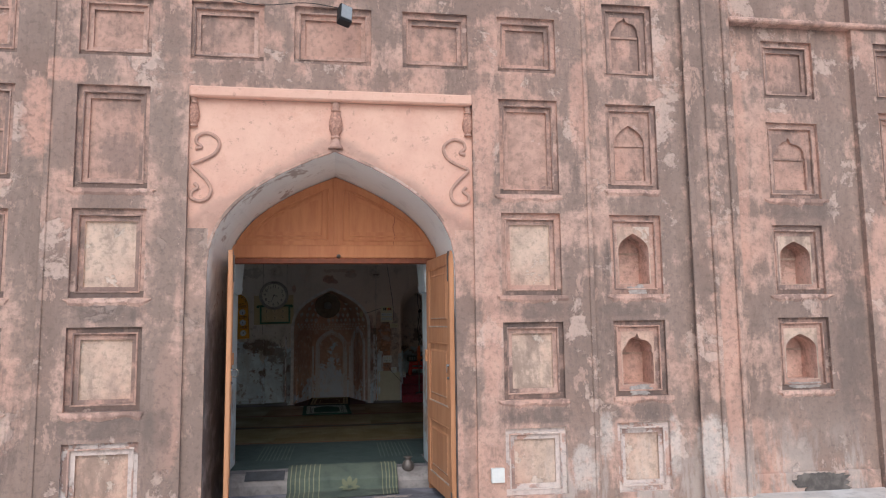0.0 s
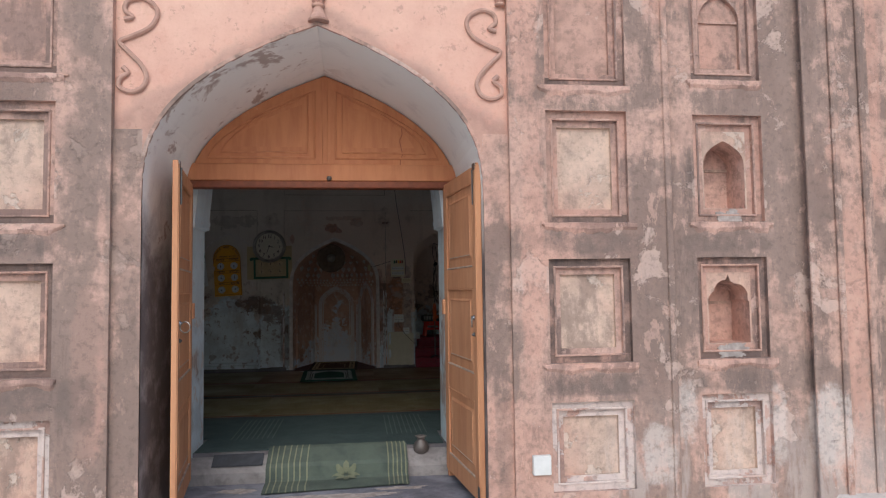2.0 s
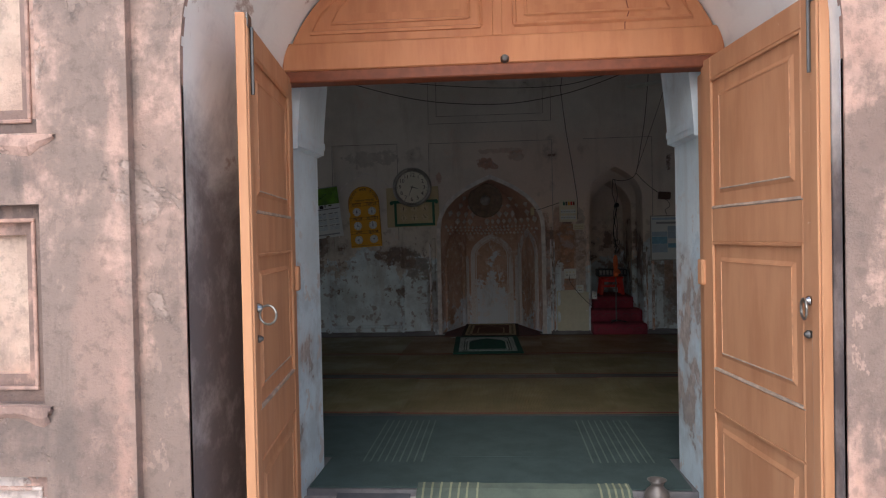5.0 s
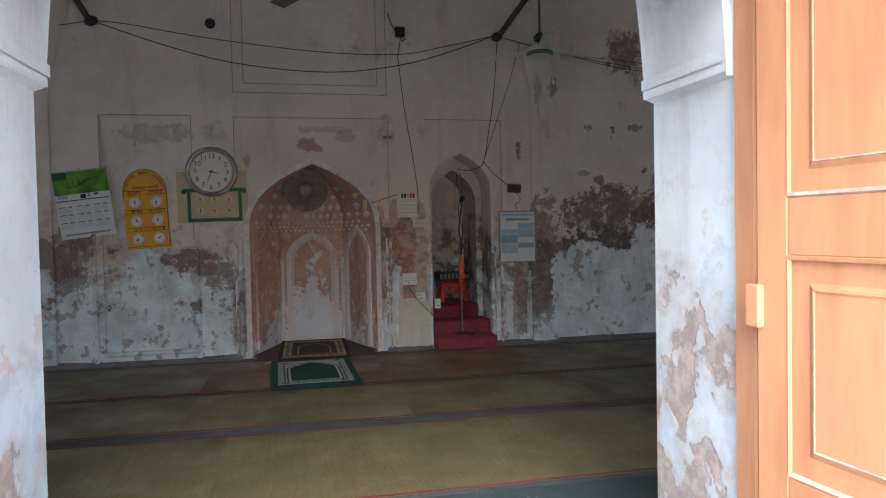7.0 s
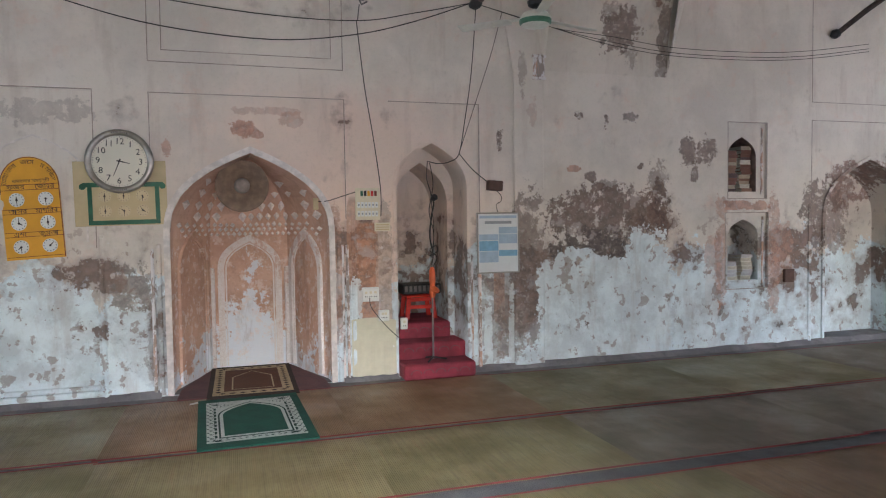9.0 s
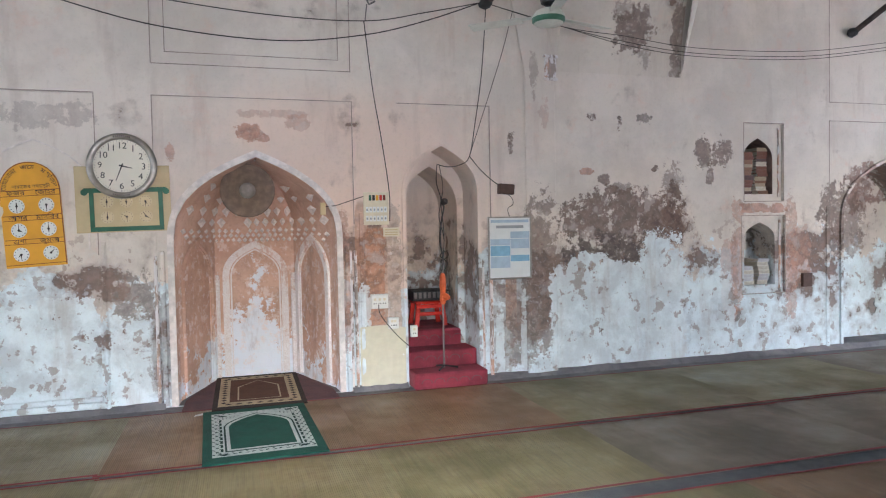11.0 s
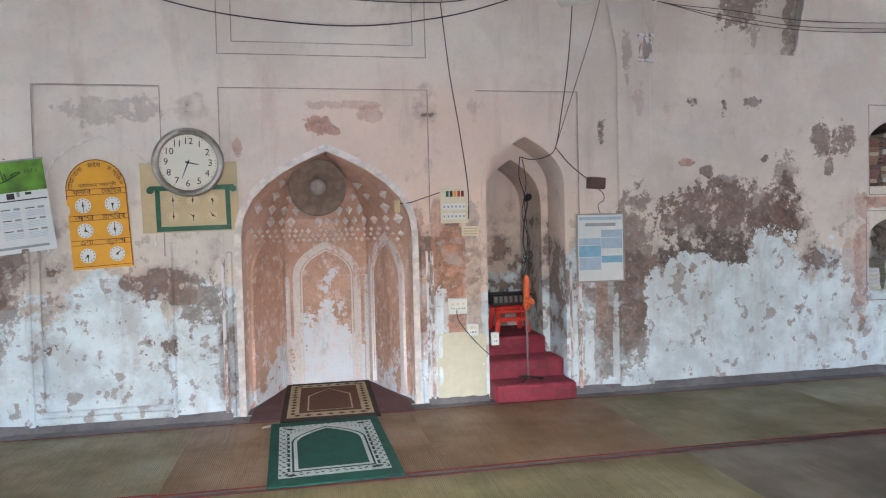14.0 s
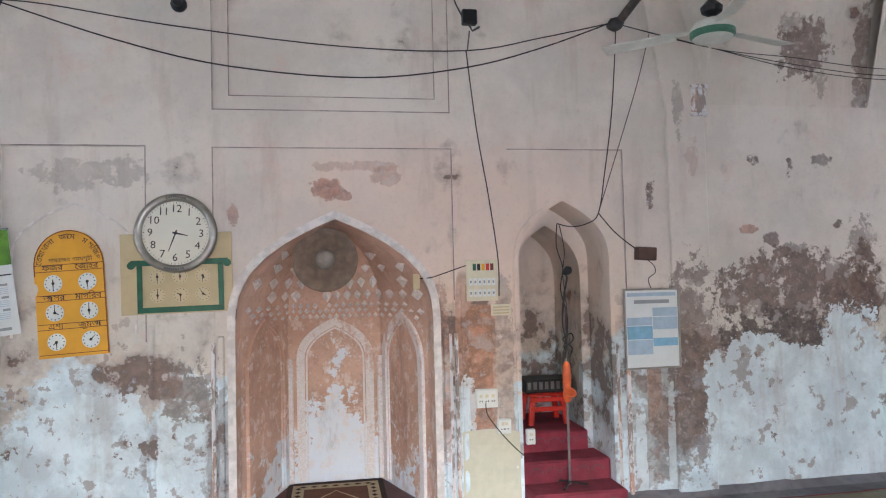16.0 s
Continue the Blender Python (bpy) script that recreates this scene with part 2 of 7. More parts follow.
def peeling_wall(name, upper, lower, under, band=(0.12, 1.22), amount=1.0, spots=()):
    """Old limewash: cream above, brown bare plaster where it peeled off, bluish white low down."""
    k = Mat(name, 0.9)
    z = k.axis(2)
    big = k.noise(1.15, 7, 0.66, None, 0.1)
    mid = k.noise(3.2, 8, 0.7, None, 0.15)
    fine = k.noise(16, 6, 0.65)
    grit = k.noise(90, 3)
    # the line under which the wash is newer and bluish
    line = k.math("ADD", z, k.math("MULTIPLY", k.math("SUBTRACT", big, 0.5), 2.3))
    line = k.math("ADD", line, k.math("MULTIPLY", k.math("SUBTRACT", mid, 0.5), 0.9))
    low = k.ramp(line, 1.0, 0.94)
    cream = k.mix(k.ramp(big, 0.4, 0.62), rgb(upper), rgb([v * 0.93 for v in upper]))
    cream = k.mix(k.math("MULTIPLY", k.ramp(mid, 0.56, 0.7), 0.35), cream, rgb((214, 178, 160)))
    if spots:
        # the warm pinkish glow around the niche is painted into the cream
        warm_glow = k.ramp(k.math("ADD", k.math("ABSOLUTE", k.math("SUBTRACT", k.axis(0), 0.75)), k.math("MULTIPLY", k.math("SUBTRACT", big, 0.5), 1.6)), 1.9, 0.3)
        warm_glow = k.math("MULTIPLY", warm_glow, k.ramp(k.math("ADD", z, k.math("MULTIPLY", mid, 0.5)), 3.05, 2.35))
        cream = k.mix(k.math("MULTIPLY", warm_glow, 0.6), cream, rgb((228, 198, 178)))
    blue = k.mix(k.ramp(mid, 0.42, 0.6), rgb(lower), rgb([v * 0.9 for v in lower]))
    c = k.mix(low, cream, blue)
    # peeling is densest in a band at about breast height, in flakes of many sizes
    up = k.math("MULTIPLY", k.ramp(z, band[0] - 0.45, band[0] + 0.45), k.ramp(z, band[1] + 0.55, band[1] - 0.2))
    patch = k.noise(3.3, 9, 0.6, None, 0.12)
    flake = k.noise(8.0, 5, 0.55, None, 0.1)
    dens = k.math("ADD", patch, k.math("MULTIPLY", k.math("SUBTRACT", flake, 0.5), 0.24))
    dens = k.math("ADD", dens, k.math("MULTIPLY", k.math("SUBTRACT", up, 0.94), 0.24 * amount))
    dens = k.math("ADD", dens, k.math("MULTIPLY", k.math("SUBTRACT", k.noise(0.75, 3), 0.5), 0.42))
    peel = k.ramp(dens, 0.528, 0.562)
    brown = k.mix(k.ramp(fine, 0.35, 0.68), rgb(under), rgb([v * 0.76 for v in under]))
    brown = k.mix(k.math("MULTIPLY", k.ramp(k.noise(0.9, 4), 0.45, 0.6), 0.75), brown, rgb((132, 124, 118)))
    c = k.mix(k.math("MULTIPLY", k.ramp(dens, 0.40, 0.55), 0.4), c, brown)
    c = k.mix(k.math("MULTIPLY", peel, 0.9), c, brown)
    c = k.mix(k.math("MULTIPLY", k.ramp(fine, 0.58, 0.7), k.math("MULTIPLY", up, 0.5)), c, rgb((214, 214, 218)))
    drip = k.noise(5.5, 6, 0.66, k.shift((1, 1, 0.16)))
    c = k.mix(k.math("MULTIPLY", k.ramp(drip, 0.55, 0.68), 0.16), c, rgb((150, 126, 114)))
    if spots:
        x = k.axis(0)
        wob = k.math("ADD", k.math("MULTIPLY", k.math("SUBTRACT", k.noise(13, 9, 0.69), 0.5), 6.0), k.math("MULTIPLY", k.math("SUBTRACT", k.noise(4.5, 5, 0.55), 0.5), 4.0))
        for sx, sz, w, hh, col, power, keep in spots:
            dx = k.math("POWER", k.math("ABSOLUTE", k.math("MULTIPLY", k.math("SUBTRACT", x, sx), 2 / w)), power)
            dz = k.math("POWER", k.math("ABSOLUTE", k.math("MULTIPLY", k.math("SUBTRACT", z, sz), 2 / hh)), power)
            d = k.math("ADD", k.math("ADD", dx, dz), k.math("MULTIPLY", wob, 0.07) if col == TERRA else wob)
            if col == LIME:
                tone = k.mix(k.ramp(mid, 0.40, 0.62), rgb(col), rgb([v * 0.9 for v in col]))
                tone = k.mix(k.math("MULTIPLY", k.ramp(drip, 0.50, 0.68), 0.4), tone, rgb((172, 160, 152)))
                edge = k.ramp(d, 0.98, 0.85)
            else:
                tone = k.mix(k.ramp(fine, 0.36, 0.64), rgb(col), rgb([v * 0.78 for v in col]))
                tone = k.mix(k.math("MULTIPLY", k.ramp(flake, 0.56, 0.66), 0.5), tone, rgb((196, 184, 176)))
                tone = k.mix(k.math("MULTIPLY", k.ramp(k.noise(30, 6, 0.7), 0.55, 0.66), 0.4), tone, rgb((206, 192, 182)))
                edge = k.ramp(d, 1.1, 0.6)
            c = k.mix(k.math("MULTIPLY", edge, keep), c, tone)
    c = k.mix(k.math("MULTIPLY", k.ramp(k.noise(42, 6, 0.7), 0.52, 0.66), 0.1), c, rgb((150, 130, 118)))
    pit = k.math("MULTIPLY", k.ramp(k.noise(9, 7, 0.62), 0.58, 0.615), k.ramp(z, 1.7, 1.0))
    c = k.mix(k.math("MULTIPLY", pit, 0.6), c, rgb([v * 1.02 for v in under]))
    h = k.math("ADD", k.math("MULTIPLY", peel, -0.5), k.math("ADD", k.math("MULTIPLY", fine, 0.25), k.math("MULTIPLY", grit, 0.06)))
    return k.done(c, h, 0.008)


M = {}
GREYED, SOOTY, BLOOM, SALMON = (146, 126, 114), (110, 97, 90), (226, 216, 206), (212, 166, 146)
FACADE_SPOTS = [(4.25, 0.42, 0.85, 0.62, GREYED, 0.7), (4.75, 1.2, 0.3, 1.6, SOOTY, 0.55), (4.3, 2.35, 0.7, 0.2, SOOTY, 0.5), (3.75, 2.7, 0.16, 1.9, SALMON, 0.6), (3.5, 0.9, 0.16, 1.8, SALMON, 0.6),
                (2.16, 0.16, 0.2, 0.34, BLOOM, 0.5), (2.37, 0.4, 0.14, 0.42, BLOOM, 0.5), (3.3, 0.25, 0.26, 0.5, BLOOM, 0.6), (2.98, 0.3, 0.1, 0.5, BLOOM, 0.5), (1.75, 0.585, 0.62, 0.13, SOOTY, 0.6), (2.7, 0.585, 0.6, 0.12, SOOTY, 0.45),
                (1.75, 1.455, 0.62, 0.13, SOOTY, 0.5), (2.7, 1.455, 0.6, 0.12, SOOTY, 0.5), (-1.63, 0.6, 0.7, 0.16, SOOTY, 0.6), (-1.63, 1.46, 0.7, 0.14, SOOTY, 0.6), (-1.22, 2.9, 0.22, 1.5, GREYED, 0.7), (-2.22, 2.0, 0.24, 2.6, GREYED, 0.7),
                (-2.2, 3.0, 0.24, 0.6, SALMON, 0.8), (-2.0, 3.38, 0.3, 0.2, SALMON, 0.8), (-1.15, 0.7, 0.2, 0.9, SALMON, 0.5), (2.2, 3.2, 0.16, 0.8, SALMON, 0.6), (1.36, 2.9, 0.16, 1.1, SALMON, 0.6), (1.4, 1.4, 0.14, 1.6, SALMON, 0.5), (-1.24, 1.85, 0.22, 1.0, GREYED, 0.8), (-0.98, 1.3, 0.2, 2.8, GREYED, 0.6), (-1.24, 0.9, 0.26, 1.3, GREYED, 0.6), (-1.22, 0.55, 0.22, 0.3, SOOTY, 0.5), (1.2, 0.3, 0.1, 0.8, SOOTY, 0.4)]
M["facade"] = facade_plaster("facade_plaster", (206, 170, 152), (134, 119, 109), (217, 190, 174), False, 0.466, 0.575, 0.6, 0.04, FACADE_SPOTS)
M["frame"] = facade_plaster("panel_frame_plaster", (202, 166, 149), (132, 114, 106), (214, 182, 166), True, 0.475, 0.6, 0.3, 0.02)
M["frame_dark"] = facade_plaster("dark_frame_plaster", (178, 146, 131), (96, 86, 81), (200, 174, 158), True, 0.43, 0.61, 0.6, 0.02)
M["frame_limed"] = facade_plaster("limed_frame_plaster", (206, 172, 156), (164, 138, 128), (226, 216, 208), True, 0.50, 0.46, 0.5, 0.02)
M["panel"] = facade_plaster("panel_plaster", (218, 191, 170), (176, 152, 136), (224, 207, 190), True, 0.50, 0.59, 0.3, 0.0)
M["spandrel"] = spandrel_plaster()
M["field_dark"] = facade_plaster("stained_panel_plaster", (200, 162, 144), (142, 121, 111), (214, 182, 166), True, 0.468, 0.6, 0.35, 0.0)
M["sill"] = facade_plaster("sill_plaster", (219, 180, 162), (160, 132, 120), (232, 196, 178), False, 0.50)
LIME = (227, 236, 238)
BRICK, BROWN, GREY, TERRA = (190, 146, 126), (124, 105, 96), (150, 140, 132), (186, 138, 110)
SPOTS = [(-0.08, 2.15, 0.24, 0.12, BRICK, 2, 0.9), (0.03, 2.11, 0.12, 0.06, BRICK, 2, 0.8), (0.33, 2.24, 0.2, 0.1, BRICK, 2, 0.5), (-0.66, 2.0, 0.07, 0.16, BRICK, 2, 0.7), (0.1, 2.3, 0.5, 0.07, BRICK, 2, 0.4),
         (-1.5, 2.25, 0.6, 0.2, GREY, 2, 0.4), (2.19, 2.1, 0.08, 0.26, BROWN, 2, 0.9), (2.4, 2.72, 0.08, 0.4, BROWN, 2, 0.45), (2.5, 2.4, 0.1, 0.3, BRICK, 2, 0.35), (3.0, 2.35, 0.12, 0.1, BROWN, 2, 0.9), (3.28, 2.3, 0.1, 0.16, BROWN, 2, 0.9), (3.55, 2.33, 0.18, 0.14, GREY, 2, 0.9),
         (2.95, 1.85, 0.14, 0.06, BRICK, 2, 0.8), (3.12, 1.78, 0.14, 0.1, BROWN, 2, 0.8), (3.3, 1.7, 0.2, 0.12, GREY, 2, 0.8), (3.65, 1.88, 0.1, 0.07, BROWN, 2, 0.9), (4.2, 2.05, 0.22, 0.36, BROWN, 2, 0.8),
         (4.42, 2.03, 0.26, 0.3, BROWN, 2, 0.8), (4.28, 1.8, 0.1, 0.24, BROWN, 2, 0.8), (-0.93, 0.86, 0.3, 0.4, GREY, 3, 0.9), (4.92, 1.49, 0.56, 0.1, BRICK, 6, 0.8), (4.5, 0.8, 0.2, 0.9, BRICK, 4, 0.5), (5.35, 1.0, 0.3, 0.6, BRICK, 3, 0.5), (6.55, 1.72, 1.0, 0.5, (140, 104, 92), 3, 0.8), 
         (0.82, 1.2, 0.12, 0.8, TERRA, 4, 0.6), (1.1, 1.0, 0.12, 1.1, GREY, 4, 0.5), (2.16, 0.72, 0.11, 0.6, TERRA, 6, 0.85), (2.15, 0.6, 0.36, 1.0, GREY, 4, 0.55), (3.85, 1.35, 0.3, 1.1, BROWN, 2, 0.6), (4.6, 1.0, 0.16, 1.1, BRICK, 4, 0.6), (5.25, 1.0, 0.16, 1.2, BRICK, 4, 0.6), (-1.6, 0.25, 0.6, 0.14, BROWN, 2, 0.8), (3.3, 1.3, 1.3, 0.75, (126, 107, 97), 3, 0.9), (3.2, 1.1, 1.1, 0.4, (106, 96, 90), 3, 0.85), (2.45, 0.9, 0.34, 1.5, (128, 110, 100), 4, 0.75), (3.86, 1.35, 0.24, 0.7, (120, 98, 86), 3, 0.85), (3.27, 0.42, 1.46, 1.16, LIME, 12, 0.95), (3.72, 0.9, 0.5, 0.75, LIME, 4, 0.95), (2.95, 0.98, 0.36, 0.26, LIME, 3, 0.95), (-1.6, 0.45, 0.78, 0.95, LIME, 8, 0.85), (-2.25, 0.45, 0.3, 0.8, LIME, 8, 0.8), (-0.98, 0.35, 0.3, 0.7, LIME, 6, 0.85), (4.3, 0.35, 0.5, 1.0, LIME, 6, 0.7), (-2.3, 1.0, 0.3, 0.7, BROWN, 2, 0.7), (-0.75, 0.5, 0.2, 0.8, BROWN, 2, 0.5), (0.66, 0.9, 0.12, 1.2, BRICK, 4, 0.6), (5.9, 1.4, 0.5, 0.7, BROWN, 2, 0.8), (6.4, 1.3, 0.9, 0.7, BROWN, 2, 0.7), (0.94, 0.95, 0.19, 0.85, TERRA, 8, 0.95), (1.08, 0.92, 0.14, 1.0, (196, 172, 154), 8, 0.7), (0.84, 0.5, 0.1, 0.9, LIME, 6, 0.7), (2.3, 0.35, 0.3, 0.6, GREY, 4, 0.6), (2.05, 0.3, 0.08, 0.6, LIME, 6, 0.7), (2.28, 0.4, 0.06, 0.7, LIME, 6, 0.6)]
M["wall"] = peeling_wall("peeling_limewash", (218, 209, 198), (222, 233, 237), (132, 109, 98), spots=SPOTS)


def niche_wash():
    """Terracotta wash that has flaked to white on the middle and lower faces."""
    k = Mat("niche_terracotta", 0.92)
    x, z = k.axis(0), k.axis(2)
    big, mid, fine = k.noise(1.8, 7, 0.66), k.noise(6, 9, 0.72), k.noise(26, 6, 0.68)
    c = k.mix(k.ramp(big, 0.36, 0.64), rgb((214, 178, 156)), rgb((192, 155, 133)))
    c = k.mix(k.math("MULTIPLY", k.ramp(fine, 0.5, 0.7), 0.35), c, rgb((158, 120, 102)))
    far = k.math("MULTIPLY", k.math("ABSOLUTE", k.math("ADD", x, 0.02)), 0.55)
    f = k.math("SUBTRACT", k.math("ADD", mid, k.math("MULTIPLY", k.math("SUBTRACT", 0.78, z), 0.42)), far)
    f = k.math("ADD", f, k.math("MULTIPLY", k.math("SUBTRACT", fine, 0.5), 0.3))
    c = k.mix(k.math("MULTIPLY", k.ramp(f, 0.455, 0.49), 0.95), c, rgb((226, 232, 238)))
    c = k.mix(k.math("MULTIPLY", k.math("MULTIPLY", k.ramp(k.noise(11, 9, 0.74), 0.52, 0.60), k.ramp(z, 1.5, 1.1)), 0.65), c, rgb((228, 214, 206)))
    c = k.mix(k.math("MULTIPLY", k.ramp(k.noise(4, 6, 0.7, k.shift((1, 1, 0.3))), 0.52, 0.66), 0.45), c, rgb((150, 120, 102)))
    return k.done(c, k.math("ADD", mid, fine), 0.006)


M["niche"] = niche_wash()


def flaked_lime():
    """Thin limewash on plaster ribs, rubbed through to terracotta in long ragged flakes."""
    k = Mat("niche_rib_limewash", 0.92)
    n, m, g = k.noise(7, 10, 0.72, k.shift((1, 1, 0.45)), 0.3), k.noise(26, 8, 0.72), k.noise(90, 3)
    c = k.mix(k.ramp(g, 0.35, 0.7), rgb((232, 228, 226)), rgb((214, 204, 198)))
    c = k.mix(k.math("MULTIPLY", k.ramp(m, 0.48, 0.66), 0.4), c, rgb((206, 184, 170)))
    low = k.math("MULTIPLY", k.ramp(k.axis(2), 0.6, 1.2), 0.07)
    f = k.math("ADD", k.math("ADD", k.math("MULTIPLY", n, 0.75), k.math("MULTIPLY", m, 0.25)), low)
    c = k.mix(k.math("MULTIPLY", k.ramp(f, 0.575, 0.625), 0.7), c, rgb((200, 162, 140)))
    return k.done(c, k.math("ADD", n, m), 0.006)


M["rib"] = flaked_lime()


def streaked_plaster():
    """Bare grey and terracotta plaster with white wash left in long runs."""
    k = Mat("streaked_plaster", 0.92)
    n, m, g = k.noise(6, 9, 0.7, k.shift((1, 1, 0.2)), 0.2), k.noise(22, 8, 0.7, k.shift((1, 1, 0.4))), k.noise(80, 3)
    c = k.mix(k.ramp(n, 0.44, 0.56), rgb((196, 158, 136)), rgb((150, 138, 130)))
    c = k.mix(k.math("MULTIPLY", k.ramp(m, 0.47, 0.52), 0.8), c, rgb((224, 222, 222)))
    return k.done(c, k.math("ADD", m, k.math("MULTIPLY", g, 0.3)), 0.006)


M["streaked"] = streaked_plaster()
M["rim"] = plain("niche_rim_limewash", (230, 221, 214), 0.92, 0, 0.12, 16)
M["vault"] = peeling_wall("vault_limewash", (214, 205, 193), (214, 205, 193), (134, 106, 94), (9, 9.5), 1.0, [(3.9, 3.1, 0.16, 0.85, BROWN, 3, 0.75), (3.42, 3.15, 0.42, 0.42, BROWN, 2, 0.8), (3.55, 2.95, 0.2, 0.2, BROWN, 2, 0.5), (3.3, 3.35, 0.2, 0.2, BROWN, 2, 0.5)])
M["bluewash"] = peeling_wall("porch_limewash", (213, 222, 224), (205, 217, 222), (190, 172, 160), (0.2, 0.85), 0.9)


def soffit():
    k = Mat("soffit_limewash", 0.9)
    n = k.noise(2.2, 7, 0.68, None, 0.5)
    f = k.noise(30, 4)
    z = k.axis(2)
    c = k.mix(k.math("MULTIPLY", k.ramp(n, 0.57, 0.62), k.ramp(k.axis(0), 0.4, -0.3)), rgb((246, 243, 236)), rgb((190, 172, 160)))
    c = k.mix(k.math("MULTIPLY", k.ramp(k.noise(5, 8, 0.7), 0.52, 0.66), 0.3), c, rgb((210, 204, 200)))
    # grades from whitewash to mottled dark grey towards the foot
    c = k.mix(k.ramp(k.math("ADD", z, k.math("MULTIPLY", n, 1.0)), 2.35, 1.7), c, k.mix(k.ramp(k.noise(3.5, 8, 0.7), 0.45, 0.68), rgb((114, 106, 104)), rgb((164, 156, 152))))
    return k.done(c, f, 0.004)


M["soffit"] = soffit()


def door_paint(name, a, b):
    k = Mat(name, 0.5)
    v = k.shift((3, 3, 0.5), True)
    g = k.noise(4, 6, 0.6, v)
    n = k.noise(2.5, 5, 0.6)
    chip = k.noise(26, 6, 0.7)
    c = k.mix(k.ramp(g, 0.35, 0.7), rgb(a), rgb(b))
    c = k.mix(k.math("MULTIPLY", k.ramp(n, 0.5, 0.72), 0.35), c, rgb((216, 158, 116)))
    c = k.mix(k.math("MULTIPLY", k.ramp(chip, 0.7, 0.73), 0.7), c, rgb((232, 206, 178)))
    return k.done(c, k.math("ADD", g, k.math("MULTIPLY", chip, 0.4)), 0.002, k.ramp(n, -0.7, 1.1))


M["door"] = door_paint("orange_door_paint", (202, 147, 106), (188, 131, 92))
M["transom"] = door_paint("red_orange_transom_paint", (203, 137, 93), (188, 120, 80))
M["rail_dark"] = plain("dark_wood_edge", (138, 74, 44), 0.6)
M["iron"] = plain("worn_iron", (120, 116, 112), 0.45, 0.8)
M["worn_steel"] = plain("dull_steel", (168, 164, 156), 0.42, 0.9, 0.15, 60)
M["steel"] = plain("bright_steel", (196, 196, 194), 0.25, 1.0, 0.05)


def mat_straw(name, light, dark):
    k = Mat(name, 0.75)
    v = k.shift((1, 1, 1), True)
    w = k.wave(28, k.shift((1, 0, 0)), "X", 1.2)
    n = k.noise(1.6, 5, 0.6, v)
    f = k.noise(60, 3, 0.6, k.shift((1, 0.06, 1)))
    st = k.noise(6, 3, 0.5, k.shift((4, 0.25, 1), True))
    c = k.mix(k.ramp(n, 0.35, 0.66), rgb(light), rgb(dark))
    c = k.mix(k.math("MULTIPLY", k.ramp(f, 0.4, 0.7), 0.5), c, rgb([q * 0.82 for q in dark]))
    c = k.mix(k.math("MULTIPLY", k.ramp(st, 0.62, 0.7), 0.25), c, rgb((146, 112, 80)))
    c = k.mix(k.math("MULTIPLY", k.random(), 0.22), c, rgb((134, 106, 76)))
    return k.done(c, k.math("ADD", w, f), 0.0015, k.ramp(n, -0.2, 1.2))


M["straw"] = mat_straw("woven_straw_mat", (132, 124, 86), (110, 104, 70))
M["straw_brown"] = mat_straw("browned_straw_mat", (136, 108, 74), (116, 92, 64))
M["straw_grey"] = mat_straw("greyed_straw_mat", (112, 106, 90), (96, 92, 80))


def cloth(name, a, b, scale=220.0, rough=0.95):
    k = Mat(name, rough)
    f = k.noise(scale, 3)
    n = k.noise(5, 5, 0.65)
    c = k.mix(k.ramp(n, 0.35, 0.68), rgb(a), rgb(b))
    c = k.mix(k.math("MULTIPLY", k.ramp(f, 0.4, 0.7), 0.3), c, rgb([v * 0.6 for v in a]))
    return k.done(c, f, 0.003)


M["red_edge"] = cloth("red_binding_tape", (152, 68, 70), (124, 58, 60))
M["green_carpet"] = cloth("green_carpet", (64, 80, 78), (52, 68, 66), 120)
M["aisle"] = cloth("grey_aisle_carpet", (96, 98, 98), (78, 80, 82), 120)
M["carpet_fig"] = cloth("pale_carpet_figure", (94, 108, 100), (84, 98, 92))
M["runner"] = cloth("green_plastic_runner", (94, 104, 92), (76, 86, 78))
M["runner_fig"] = cloth("pale_runner_stripe", (142, 144, 116), (122, 124, 100))
M["rug_green"] = cloth("green_pile", (12, 80, 62), (7, 64, 50))
M["rug_white"] = cloth("white_pile", (206, 210, 202), (184, 190, 184))
M["rug_brown"] = cloth("brown_pile", (104, 66, 44), (90, 56, 38))
M["rug_tan"] = cloth("tan_pile", (196, 176, 140), (176, 156, 122))
M["rug_dark"] = cloth("dark_pile", (58, 40, 32), (46, 32, 28))
M["red_carpet"] = cloth("red_step_carpet", (146, 54, 68), (116, 44, 54))
M["blue_mat"] = cloth("faded_blue_mat", (112, 130, 140), (92, 110, 122), 90)
M["runner_flower"] = cloth("faded_woven_flower", (122, 126, 100), (106, 110, 90))
M["maroon"] = cloth("dull_red_floor", (112, 78, 78), (96, 70, 72))


def concrete(name, a, b):
    k = Mat(name, 0.85)
    n, f, g = k.noise(1.8, 7, 0.65, None, 0.4), k.noise(14, 5), k.noise(160, 2)
    c = k.mix(k.ramp(n, 0.4, 0.62), rgb(a), rgb(b))
    c = k.mix(k.math("MULTIPLY", k.ramp(f, 0.5, 0.7), 0.4), c, rgb([v * 0.75 for v in b]))
    return k.done(c, k.math("ADD", f, k.math("MULTIPLY", g, 0.3)), 0.004)


